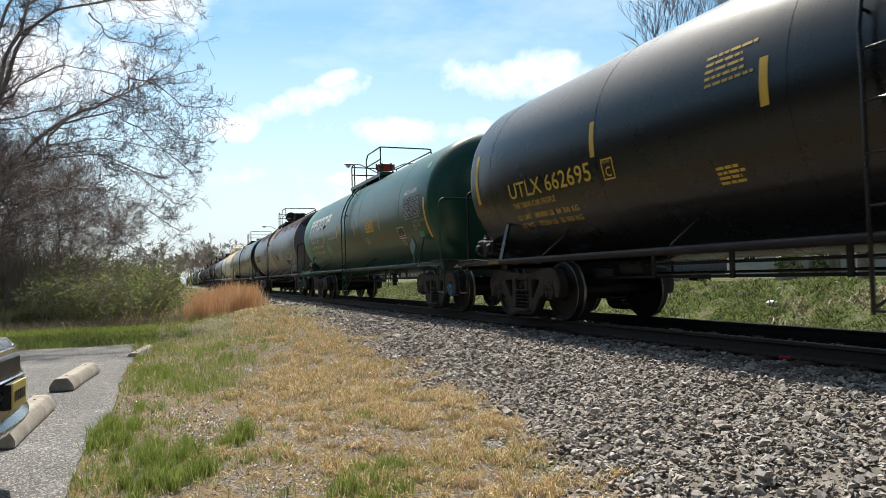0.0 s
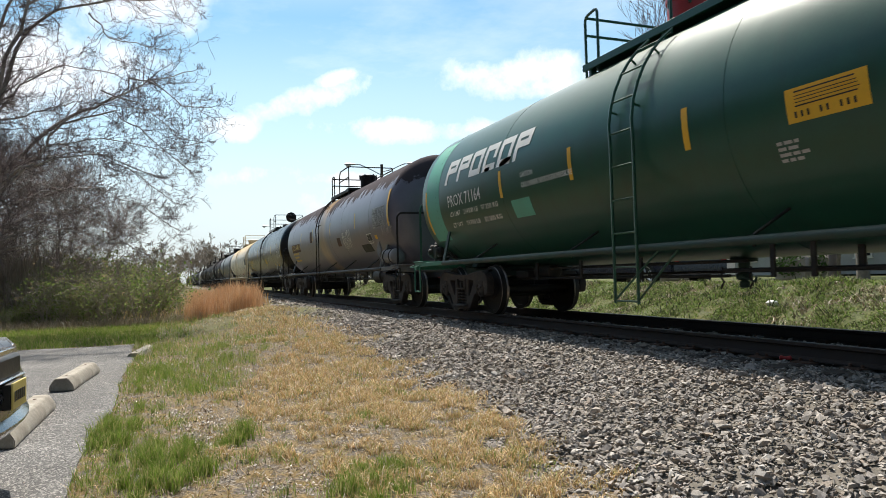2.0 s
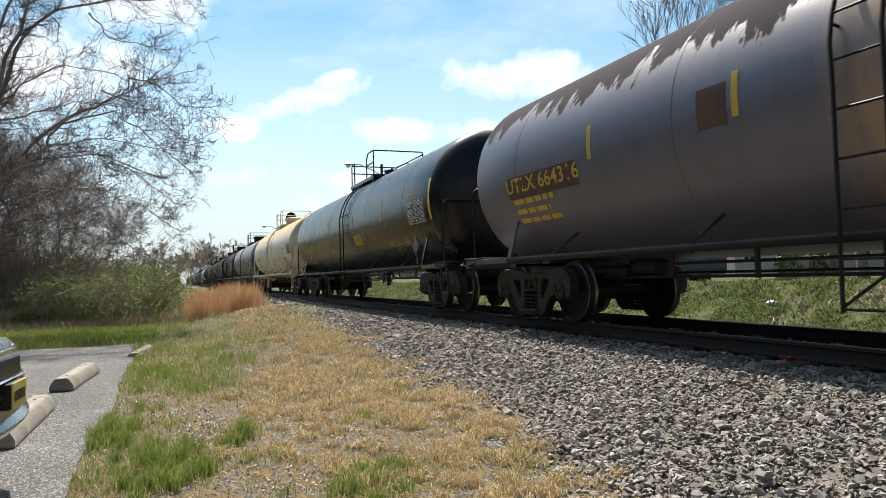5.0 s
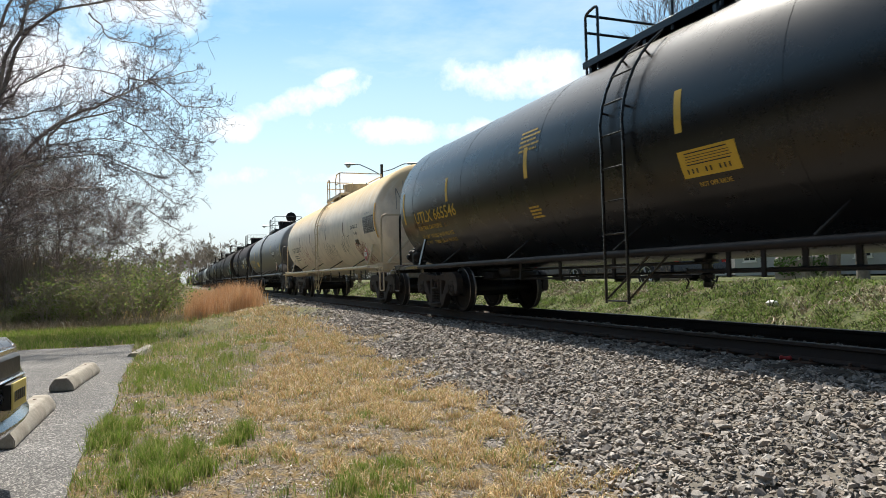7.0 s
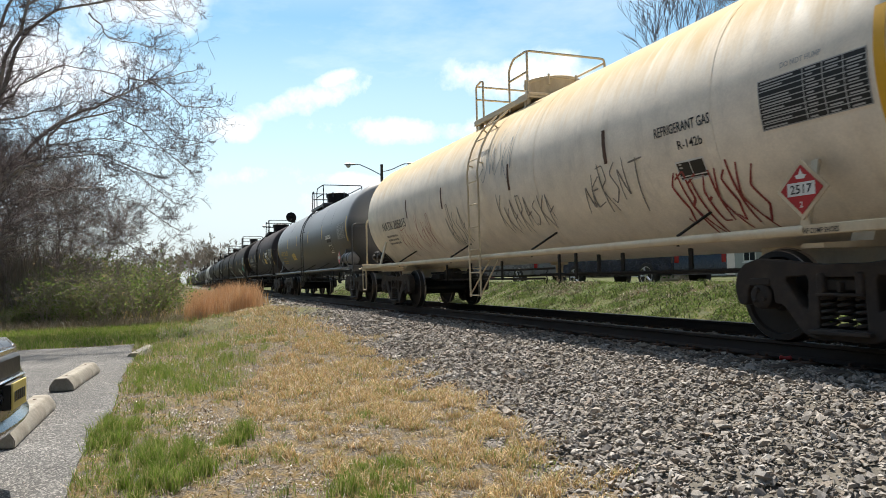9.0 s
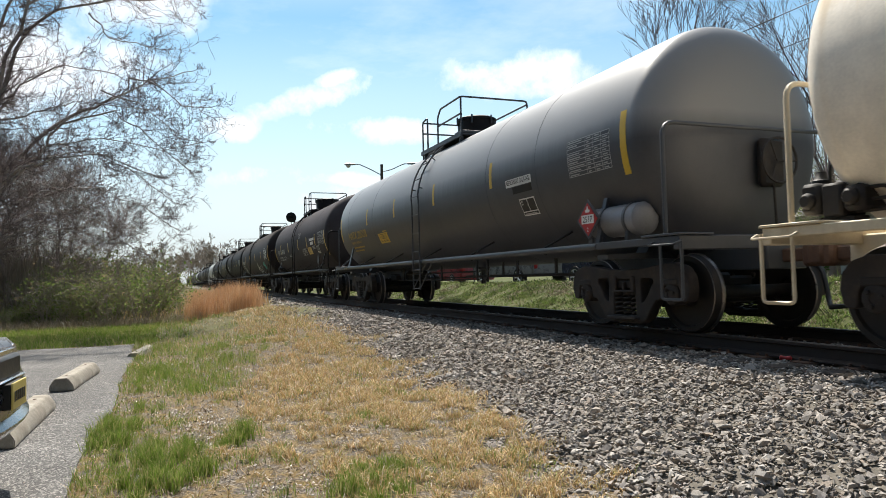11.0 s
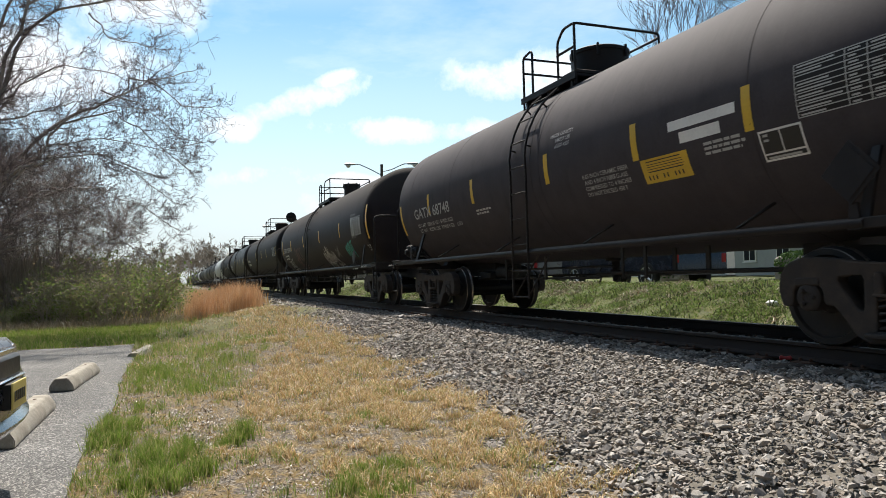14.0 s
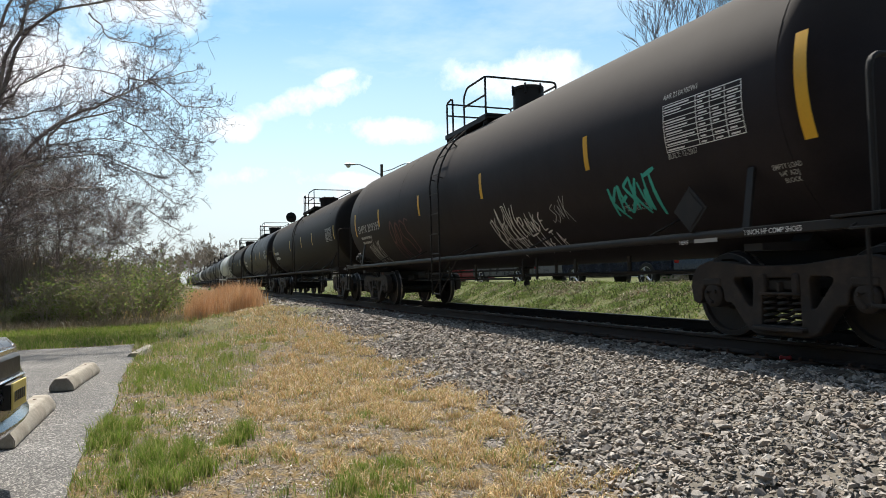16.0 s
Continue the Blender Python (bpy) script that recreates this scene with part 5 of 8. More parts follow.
dry_tufts([(-4.75, 2.62, 0.10, 260, 0.11), (-5.3, 2.5, 0.09, 240, 0.10), (-6.3, 2.75, 0.10, 220, 0.09), (-7.6, 3.05, 0.10, 220, 0.09), (-9.8, 3.45, 0.14, 240, 0.10), (-8.6, 3.2, 0.12, 200, 0.09), (-12.5, 3.6, 0.2, 240, 0.12), (-3.9, 2.75, 0.07, 120, 0.08)], STRAW, "dry tan tufts at the foot of the ballast")
dry_tufts([(-9.25, 9.2, 0.12, 420, 0.24), (-8.7, 9.25, 0.12, 200, 0.16)], REED, "dry orange tuft between track and bank")
dry_tufts([(-21.8, 9.15, 0.20, 1500, 0.62), (-9.0, 11.0, 0.25, 500, 0.30), (-13.5, 10.6, 0.3, 500, 0.28), (-7.0, 10.4, 0.3, 400, 0.26)], DARK_WEED, "dark green weed clump on the bank")

# ---- parking lot ----
def asphalt():
    """Worn asphalt: pale and dark aggregate bared by wear, stains at a larger scale."""
    m = paint("worn_asphalt", (0.2, 0.19, 0.18), 0.3, 0.92)
    n = Nodes(m.node_tree)
    bsdf = m.node_tree.nodes["Principled BSDF"]
    coord = n.add("ShaderNodeTexCoord").outputs["Object"]
    cell = n.add("ShaderNodeTexVoronoi", Scale=88.0)
    n.link(coord, cell.inputs["Vector"])
    one = n.add("ShaderNodeSeparateXYZ")
    n.link(cell.outputs["Color"], one.inputs[0])
    chips = n.ramp(one.outputs[0], [(0.0, (0.045, 0.043, 0.042)), (0.45, (0.098, 0.093, 0.089)), (0.75, (0.150, 0.143, 0.135)), (0.97, (0.36, 0.34, 0.315))])
    stain = n.ramp(n.noise(coord, 1.3, 5.0, 0.65), [(0.35, 0.78), (0.65, 1.14)])
    n.link(n.mix(1.0, chips, stain, "MULTIPLY"), bsdf.inputs["Base Color"])
    bp = n.add("ShaderNodeBump", Strength=0.8, Distance=0.006)
    n.link(one.outputs[1], bp.inputs["Height"])
    n.link(bp.outputs[0], bsdf.inputs["Normal"])
    return m


ASPHALT = asphalt()
CONCRETE = paint("old_concrete", (0.36, 0.325, 0.27), 0.35, 0.9, dirt=(0.15, 0.12, 0.085), dirt_amount=0.62, bump=0.6, scale=5.0, fine=70.0)


def make_lot():
    xs = np.linspace(-17.05, 6.0, 90)
    bm = bmesh.new()
    rim = [(x, float(LOT_EDGE(x))) for x in xs] + [(6.0, -14.0)] + [(-17.0 + 0.10 * math.sin(y * 3), y) for y in np.linspace(-14.0, -0.9, 30)]
    slab(bm, rim, 0.10, -0.085, "z")
    lot = new("parking_lot", mesh_of("parking_lot", bm, ASPHALT, False))
    tagged(lot, "worn light grey asphalt parking lot", "parking lot", kind="structure")
    rng = random.Random(9)
    x = RNG.uniform(-12, -4, 5000)
    y = RNG.uniform(-2.2, -0.55, 5000)
    keep = in_lot(x, y)
    V, F, base = [], [], 0
    for a, b in zip(x[keep], y[keep]):
        vs, fs = SHAPES[rng.randrange(14)]
        s = 0.0048 * math.exp(rng.gauss(0, 0.45))
        V.append(vs * s + np.array([a, b, 0.018]))
        F.append(fs + base)
        base += len(vs)
    grit = part("grit", mesh_arrays("grit", np.concatenate(V), np.concatenate(F), STONES), None, lot)
    tagged(grit, "pale grit on the asphalt", kind="stuff")


make_lot()


def wheel_stop(x0, y0, x1, y1, sink=0.0):
    """Concrete wheel stop: a low bar with sloped sides and notched foot, between two points on the ground."""
    L = math.hypot(x1 - x0, y1 - y0)
    bm = bmesh.new()
    prof = [(-0.14, 0.0), (0.14, 0.0), (0.14, 0.07), (0.075, 0.165), (-0.075, 0.165), (-0.14, 0.07)]
    slab(bm, prof, L, -L / 2, "x")
    bmesh.ops.bevel(bm, geom=[e for e in bm.edges], offset=0.010, segments=2, affect="EDGES")
    for k in range(5):
        bmesh.ops.bisect_plane(bm, geom=bm.verts[:] + bm.edges[:] + bm.faces[:], plane_co=(-L / 2 + (k + 1) * L / 6, 0, 0), plane_no=(1, 0, 0))
    for v in bm.verts:
        v.co += noise.noise_vector(v.co * 6) * 0.006
    ob = new("wheel_stop")
    tagged(ob, "weathered concrete wheel stop on the lot", "wheel stop", "wheel stops of the lot")
    ob.matrix_basis = pose((x0 + x1) / 2, (y0 + y1) / 2, 0.016 - sink, 0, 0, math.degrees(math.atan2(y1 - y0, x1 - x0)))
    part("bar", bm, CONCRETE, ob)
    for dx in (-L * 0.33, L * 0.33):
        part("anchor_pin", lathe(bmesh.new(), [(0.155, 0.018), (0.169, 0.018), (0.172, 0.012)], "z", 10, (dx, 0, 0)), RUST, ob)
    return ob


wheel_stop(-6.72, -1.33, -8.66, -1.29)
wheel_stop(-10.02, -1.27, -11.86, -1.12)
wheel_stop(-14.1, -0.60, -15.8, -0.36, 0.10)

# ---- trees and thicket ----
BARK = paint("grey_brown_bark", (0.25, 0.21, 0.17), 0.35, 0.9, dirt=(0.10, 0.08, 0.06), dirt_amount=0.5, bump=0.5, scale=6.0)
PALE_BARK = paint("pale_bark", (0.36, 0.325, 0.30), 0.35, 0.9, dirt=(0.18, 0.15, 0.13), dirt_amount=0.55, bump=0.4, scale=3.0)
DARK_TWIG = paint("dark_twigs", (0.16, 0.128, 0.128), 0.3, 0.9)
GREY_TWIG = paint("grey_brown_twigs", (0.29, 0.245, 0.225), 0.3, 0.9)
TWIG = paint("brown_twigs", (0.27, 0.23, 0.20), 0.3, 0.9)
LEAVES = island("shrub_leaves", [(0.08, 0.13, 0.030), (0.15, 0.22, 0.050), (0.32, 0.37, 0.15), (0.09, 0.14, 0.034), (0.20, 0.28, 0.072), (0.24, 0.18, 0.11), (0.12, 0.15, 0.045), (0.19, 0.26, 0.07), (0.28, 0.21, 0.14)], 0.6, translucent=0.45)
BUDS = island("young_leaves", [(0.14, 0.19, 0.05), (0.20, 0.24, 0.08), (0.17, 0.20, 0.07)], 0.7, translucent=0.4)


class Sprig:
    """Collects tapered limbs as arrays."""

    def __init__(self):
        self.v, self.f, self.n = [], [], 0

    def limb(self, pts, radii, sides):
        ring = []
        side = None
        for i, p in enumerate(pts):
            t = (pts[min(len(pts) - 1, i + 1)] - pts[max(0, i - 1)]).normalized()
            side = t.orthogonal().normalized() if side is None else (side - t * side.dot(t)).normalized()
            o = t.cross(side)
            for k in range(sides):
                w = 2 * math.pi * k / sides
                self.v.append(p + (side * math.cos(w) + o * math.sin(w)) * radii[i])
        for i in range(len(pts) - 1):
            for k in range(sides):
                a, b = self.n + i * sides + k, self.n + i * sides + (k + 1) % sides
                self.f.append((a, b, b + sides, a + sides))
        self.n += len(pts) * sides

    def mesh(self, name, material):
        return mesh_arrays(name, np.array([v[:] for v in self.v]), np.array(self.f), material, True)


def grow(rng, thick, thin, start, way, length, radius, level, levels, droop, spread_, tips, kids=(4, 6), curl=0.35, finest=0.006):
    """One limb and its branches."""
    steps = 7 if level < 2 else (5 if level < levels - 1 else 3)
    pts, radii = [start], [radius]
    d = way.normalized()
    p = start.copy()
    for i in range(steps):
        wob = Vector((rng.gauss(0, 1), rng.gauss(0, 1), rng.gauss(0, 1))) * curl * (0.35 if level == 0 else 0.6)
        d = (d + wob * 0.5 + Vector((0, 0, droop if level > 0 else 0.05))).normalized()
        p = p + d * (length / steps)
        pts.append(p.copy())
        radii.append(max(finest, radius * (1 - (0.80 if level else 0.86) * (i + 1) / steps)))
    sides = 8 if level == 0 else (6 if level == 1 else (4 if level == 2 else 3))
    (thick if level < 2 else thin).limb(pts, radii, sides)
    if level >= levels:
        tips.append(pts[-1])
        return
    count = rng.randint(*kids) + (2 if level == 0 else 0)
    for k in range(count):
        u = rng.uniform(0.30 if level else 0.28, 1.0)
        j = min(steps - 1, int(u * steps))
        q = pts[j].lerp(pts[j + 1], u * steps - j)
        t = (pts[j + 1] - pts[j]).normalized()
        side = t.orthogonal().normalized()
        side.rotate(Matrix.Rotation(rng.uniform(0, 6.283), 3, t))
        a = rng.uniform(0.45, 0.95) * spread_
        b = (t * math.cos(a) + side * math.sin(a))
        grow(rng, thick, thin, q, b, length * rng.uniform(0.42, 0.68), max(finest, radii[j] * rng.uniform(0.48, 0.68)), level + 1, levels, droop, spread_, tips, kids, curl, finest)


def bare_tree(name, seed, height, label, radius=0.2, levels=5, droop=0.02, spread_=1.0, kids=(4, 6), lean=(0, 0, 1), material=None, leaf=None, leaf_count=0, curl=0.35, trunk=0.45, finest=0.006):
    rng = random.Random(seed)
    thick, thin, tips = Sprig(), Sprig(), []
    grow(rng, thick, thin, Vector((0, 0, -0.15)), Vector(lean), height * trunk, radius, 0, levels, droop, spread_, tips, kids, curl, finest)
    tree = new(name)
    tagged(tree, label, "tree")
    part("trunk", thick.mesh("trunk", material or BARK), None, tree)
    crown = part("crown", thin.mesh("crown", TWIG if material is None else material), None, tree)
    tagged(crown, "many bare branching twigs", kind="stuff")
    if leaf and tips:
        leafage(tree, tips, rng, leaf, leaf_count, 0.05, 0.25)
    return tree


def leafage(thing, tips, rng, material, count, size, reach):
    V, F = [], []
    for k in range(count):
        c = tips[rng.randrange(len(tips))] + Vector((rng.gauss(0, reach), rng.gauss(0, reach), rng.gauss(0, reach)))
        a = Vector((rng.gauss(0, 1), rng.gauss(0, 1), rng.gauss(0, 1))).normalized()
        b = a.orthogonal().normalized()
        s = size * rng.uniform(0.6, 1.3)
        i = len(V)
        V += [c - a * s, c + b * s * 0.5, c + a * s, c - b * s * 0.5]
        F.append((i, i + 1, i + 2, i + 3))
    ob = part("leaves", mesh_arrays("leaves", np.array([v[:] for v in V]), np.array(F), material), None, thing)
    tagged(ob, "small scattered leaves", kind="stuff")


def spray(rng, out, start, way, length, radius, level):
    """A kinked branchlet with short spurs that turn up at the tips."""
    steps = (6, 4, 2)[level]
    d = way.normalized()
    pts, radii = [start], [radius]
    p = start.copy()
    for i in range(steps):
        kink = Vector((rng.gauss(0, 1), rng.gauss(0, 1), rng.gauss(0, 1))) * (0.24, 0.36, 0.35)[level]
        d = (d + kink + Vector((0, 0, 0.10 if level else 0.03))).normalized()
        p = p + d * (length / steps)
        pts.append(p.copy())
        radii.append(max(0.0045, radius * (1 - 0.7 * (i + 1) / steps)))
    out.limb(pts, radii, 4 if level == 0 else 3)
    if level == 2:
        return
    for k in range(rng.randint(5, 8) if level == 0 else rng.randint(2, 4)):
        j = rng.randrange(1 if level == 0 else 0, steps)
        t = (pts[j + 1] - pts[j]).normalized()
        side = t.orthogonal().normalized()
        side.rotate(Matrix.Rotation(rng.uniform(0, 6.283), 3, t))
        ang = rng.uniform(0.6, 1.25)
        spray(rng, out, pts[j].lerp(pts[j + 1], rng.random()), t * math.cos(ang) + side * math.sin(ang), (length * rng.uniform(0.25, 0.5)) if level == 0 else rng.uniform(0.08, 0.24), max(0.0048, radii[j] * 0.6), level + 1)


LOW_LIMBS = [(0.10, [(-0.1, 4.6), (0.2, 4.9), (1.3, 6.2), (2.6, 7.0), (3.3, 7.5), (3.9, 8.0), (5.2, 8.5)]), (0.035, [(3.3, 7.4), (4.0, 7.3), (4.8, 6.7), (5.6, 6.7)]),
             (0.085, [(-0.1, 3.8), (0.2, 4.1), (1.1, 5.0), (1.6, 5.9), (2.2, 6.3)]), (0.06, [(-0.1, 3.9), (0.7, 4.5), (1.6, 4.8), (2.7, 4.9), (4.1, 4.3)]), (0.055, [(-0.1, 3.0), (0.7, 3.4), (2.1, 3.6), (2.7, 3.2)]),
             (0.05, [(-0.1, 2.3), (1.3, 2.8), (2.3, 3.1)]), (0.035, [(2.5, 7.0), (3.5, 6.7), (4.9, 5.7)]), (0.04, [(1.4, 5.9), (2.9, 6.3), (3.8, 5.6), (4.9, 4.6)]),
             (0.045, [(-0.1, 3.4), (1.0, 4.1), (2.4, 4.2), (3.6, 3.7), (4.6, 3.0)]), (0.04, [(-0.1, 2.6), (0.9, 3.1), (1.9, 2.9), (3.2, 2.5), (3.9, 2.0)]), (0.04, [(-0.1, 4.3), (1.2, 5.3), (2.6, 5.6), (4.2, 5.3), (5.3, 5.6)]),
             (0.03, [(1.2, 5.0), (2.2, 5.2), (3.3, 4.7), (4.4, 3.8)]), (0.03, [(0.9, 2.9), (1.8, 2.3), (2.6, 1.7)])]
HIGH_LIMBS = [(0.095, [(-0.15, 5.6), (0.2, 6.6), (0.7, 8.3), (1.6, 9.1), (3.0, 9.4), (4.6, 9.5)]), (0.035, [(2.3, 9.2), (2.8, 8.5), (4.2, 8.3)]), (0.10, [(-0.15, 5.4), (0.3, 7.5), (0.8, 8.5), (1.1, 10.4), (1.4, 12.5)]),
              (0.08, [(-0.2, 7.3), (0.3, 9.0), (1.2, 10.4), (2.4, 11.6)]), (0.055, [(-0.15, 6.0), (0.5, 7.0), (1.6, 7.7), (2.9, 7.6)]), (0.05, [(0.5, 9.2), (1.6, 9.7), (2.9, 9.9), (4.9, 9.6)]), (0.045, [(-0.15, 5.9), (0.9, 6.2), (1.9, 6.6), (3.8, 6.5)]),
              (0.05, [(0.6, 10.0), (2.0, 10.8), (3.6, 11.0), (4.6, 10.6)]), (0.09, [(-0.2, 5.0), (-3.0, 7.0), (-5.0, 8.6)]), (0.09, [(-0.2, 7.0), (-2.6, 9.5), (-3.6, 12.0)])]


def spreading_tree():
    """The large tree at the lot's end: its limbs reach out over the thicket, towards the track."""
    rng = random.Random(404)
    thick, thin = Sprig(), Sprig()
    trunk = [Vector((0, -0.60, -0.15)), Vector((0.05, -0.57, 2.2)), Vector((0.0, -0.56, 4.2)), Vector((0.1, -0.50, 6.5)), Vector((0.0, -0.45, 9.0)), Vector((0.2, -0.4, 12.0)), Vector((0.1, -0.6, 15.0))]
    thick.limb(trunk, [0.36, 0.30, 0.27, 0.22, 0.16, 0.09, 0.03], 10)
    for radius, line in LOW_LIMBS + HIGH_LIMBS:
        depth, drift = 0.0, rng.uniform(-0.35, 0.35)
        pts = []
        root = [(-0.58, line[0][1] - 0.3)] if -0.3 < line[0][0] < 0.0 else []
        for y, z in root + line:
            pts.append(Vector((depth, y, z)))
            depth += drift + rng.uniform(-0.15, 0.15)
        fine, fr = [], []
        for i in range(len(pts) - 1):
            for j in range(4):
                u = j / 4
                fine.append(pts[i].lerp(pts[i + 1], u) + Vector((rng.gauss(0, 0.025), rng.gauss(0, 0.025), rng.gauss(0, 0.025))))
                fr.append(max(0.013, radius * 0.78 * (1 - 0.82 * (i + u) / (len(pts) - 1))))
        fine.append(pts[-1])
        fr.append(0.012)
        thick.limb(fine, fr, 7)
        span = sum((b - a).length for a, b in zip(pts, pts[1:]))
        for j in range(int(span * (6.8 if (radius, line) in LOW_LIMBS else 6.2))):
            i = rng.randrange(2, len(fine) - 1)
            t = (fine[i + 1] - fine[i]).normalized()
            side = t.orthogonal().normalized()
            side.rotate(Matrix.Rotation(rng.uniform(0, 6.283), 3, t))
            ang = rng.uniform(0.5, 1.2)
            spray(rng, thin, fine[i].lerp(fine[i + 1], rng.random()), t * math.cos(ang) + side * math.sin(ang), rng.uniform(0.50, 1.6), min(0.016, max(0.0075, fr[i] * 0.45)), 0)
        spray(rng, thin, fine[-1], fine[-1] - fine[-2], 0.4, 0.012, 0)
    tree = new("bare_tree")
    tagged(tree, "large bare spreading tree with pale limbs at the lot's end", "tree")
    part("trunk", thick.mesh("trunk", PALE_BARK), None, tree)
    tagged(part("crown", thin.mesh("crown", DARK_TWIG), None, tree), "many bare branching twigs", kind="stuff")
    tree.matrix_basis = pose(-22.0, -4.3, 0.0)


spreading_tree()
for i, (x, y, h, sd) in enumerate(((-30.0, -4.0, 9.8, 7), (-33.5, -3.1, 6.8, 8), (-31.0, -5.8, 11.0, 9), (-32.0, -7.2, 10.6, 16), (-34.0, -4.9, 9.4, 19))):
    t = bare_tree("bare_tree", sd, h, "leafless grey-brown understorey tree in the thicket", 0.10, 4, 0.03, 0.95, (6, 8), (0.05 * (i - 2), 0.02, 1), material=GREY_TWIG, trunk=0.46, curl=0.5, finest=0.0058)
    t.matrix_basis = pose(x, y, 0.0)


def shrub(seed, height, width, count):
    """A leafy shrub: many thin stems and small leaves."""
    rng = random.Random(seed)
    stems, tips = Sprig(), []
    for k in range(17):
        a, q = rng.uniform(0, 6.283), abs(rng.gauss(0, 0.28)) * width
        p = Vector((q * math.cos(a), q * math.sin(a), -0.05))
        d = Vector((math.cos(a) * 0.35, math.sin(a) * 0.35, 1)).normalized()
        grow(rng, stems, stems, p, d, height * rng.uniform(0.45, 0.85), 0.016, 2, 4, 0.01, 0.9, tips, (3, 4), 0.4)
    ob = new("shrub")
    tagged(ob, "green leafy shrub at the edge of the thicket", "shrub", "shrubs of the thicket")
    st = part("brushwood", stems.mesh("brushwood", TWIG), None, ob)
    tagged(st, "thin brown stems", kind="stuff")
    leafage(ob, tips, rng, LEAVES, int(count * 1.7), 0.043, 0.18)
    return ob


def brush_tangle():
    """Brown bare stems that fill the thicket behind the shrubs."""
    n = 12000
    x, y = RNG.uniform(-39, -28.5, n), RNG.uniform(-12.0, 0.6, n)
    tall = RNG.uniform(0.5, 1.0, n) * (1.6 + 2.2 * ease(-2.0, -5.0, y) + 2.4 * patchy(x, y, 2.2, 61)) * (0.25 + 0.75 * ease(-1.5, -4.5, y + 0.15 * (x + 30)))
    blades("brush_tangle", x, y, ground_z(x, y), np.maximum(0.3, tall), RNG.uniform(0.010, 0.026, n), RNG.uniform(0.1, 0.75, n), BRUSH, "tangle of bare brown brush in the thicket")


BRUSH = island("bare_brush", [(0.24, 0.20, 0.17), (0.31, 0.26, 0.22), (0.17, 0.14, 0.115), (0.39, 0.34, 0.30), (0.23, 0.215, 0.16)], 0.9)
brush_tangle()
kinds = [shrub(31, 1.75, 1.0, 950), shrub(32, 1.25, 1.2, 1000), shrub(33, 1.95, 0.9, 700)]
spots = []
srng = random.Random(77)
for i in range(24):
    x = -25.6 - 2.2 * (i % 3) - srng.uniform(0, 1.0)
    y = -8.2 + 0.355 * i + srng.uniform(-0.2, 0.2)
    spots.append((x, y, srng.uniform(0.55, 1.22) * (0.66 if i < 11 else 1.0), srng.uniform(0, 360)))
for i, (x, y, sc, rz) in enumerate(spots):
    m = pose(x, y, float(ground_z(x, y)), 0, 0, rz)
    ob = kinds[i % 3] if i < 3 else copy_thing(kinds[i % 3], m)
    ob.matrix_basis = m @ Matrix.Scale(sc, 4)

far_kinds = [bare_tree("bare_tree", 51, 20.0, "tall leafless tree standing in the distance", 0.40, 4, 0.02, 1.0, (4, 6), material=BARK, finest=0.04), bare_tree("bare_tree", 52, 17.0, "broad leafless tree standing in the distance", 0.45, 4, 0.02, 1.15, (4, 6), material=BARK, finest=0.04),
             bare_tree("bare_tree", 53, 14.0, "small leafless tree standing in the distance", 0.28, 4, 0.03, 1.1, (4, 6), material=BARK, finest=0.035)]
far_spots = [(0, -380, 15.6, 1.75), (1, -250, 18.5, 1.3), (1, -225, 20.5, 1.0), (2, -330, 8.0, 1.3), (2, -320, 3.0, 1.4), (1, -300, -4.0, 1.1), (0, -240, 13.2, 1.0), (2, -215, 6.5, 1.1), (2, -270, 13.0, 1.3), (1, -310, 14.5, 1.25), (2, -230, 1.5, 1.0)]
frng = random.Random(5)
for k in range(34):
    far_spots.append((frng.randrange(1, 3), -frng.uniform(130, 420), -frng.uniform(3, 60) if k % 5 else frng.uniform(24, 60), frng.uniform(0.7, 1.2)))
for i, (k, x, y, sc) in enumerate(far_spots):
    m = pose(x, y, float(ground_z(x, y)) - 0.1, 0, 0, frng.uniform(0, 360))
    first = [j for j, q in enumerate(far_spots) if q[0] == k][0] == i
    ob = far_kinds[k] if first else copy_thing(far_kinds[k], m)
    ob.matrix_basis = m @ Matrix.Scale(sc, 4)

# greyed and lightened browns: haze over the distance is put into the colours
WOODS = island("distant_woods", [(0.19, 0.165, 0.15), (0.24, 0.21, 0.19), (0.16, 0.145, 0.125), (0.21, 0.20, 0.15)], 0.95)


def far_woods():
    """Low mass of distant woods beyond the line, of many small clumps."""
    n = 42000
    x, y = RNG.uniform(-480, -380, n), RNG.uniform(-300, 200, n)
    top = 6.0 + 5.0 * patchy(x * 0 + y, y * 0, 14.0, 18)
    clear = np.abs(y - MID - swerve(x)) > 6.0
    x, y, top = x[clear], y[clear], top[clear]
    n = len(x)
    z = RNG.random(n) ** 0.8 * top
    s = RNG.uniform(0.5, 1.5, n)
    rot = turns(n, 0.5)
    vs = np.array([(-0.02, -0.14, -1.0), (0.02, 0.14, -1.0), (0.10, 0.10, 1.0), (-0.05, -0.06, 1.1)])
    co = np.einsum("nij,vj->nvi", rot, vs) * s[:, None, None] + np.stack([x, y, z], -1)[:, None]
    F = np.arange(n * 4).reshape(-1, 4)
    ob = new("far_woods", mesh_arrays("far_woods", co.reshape(-1, 3), F, WOODS))
    tagged(ob, "brown and green early-spring woods in the distance", "woods", kind="stuff")


far_woods()


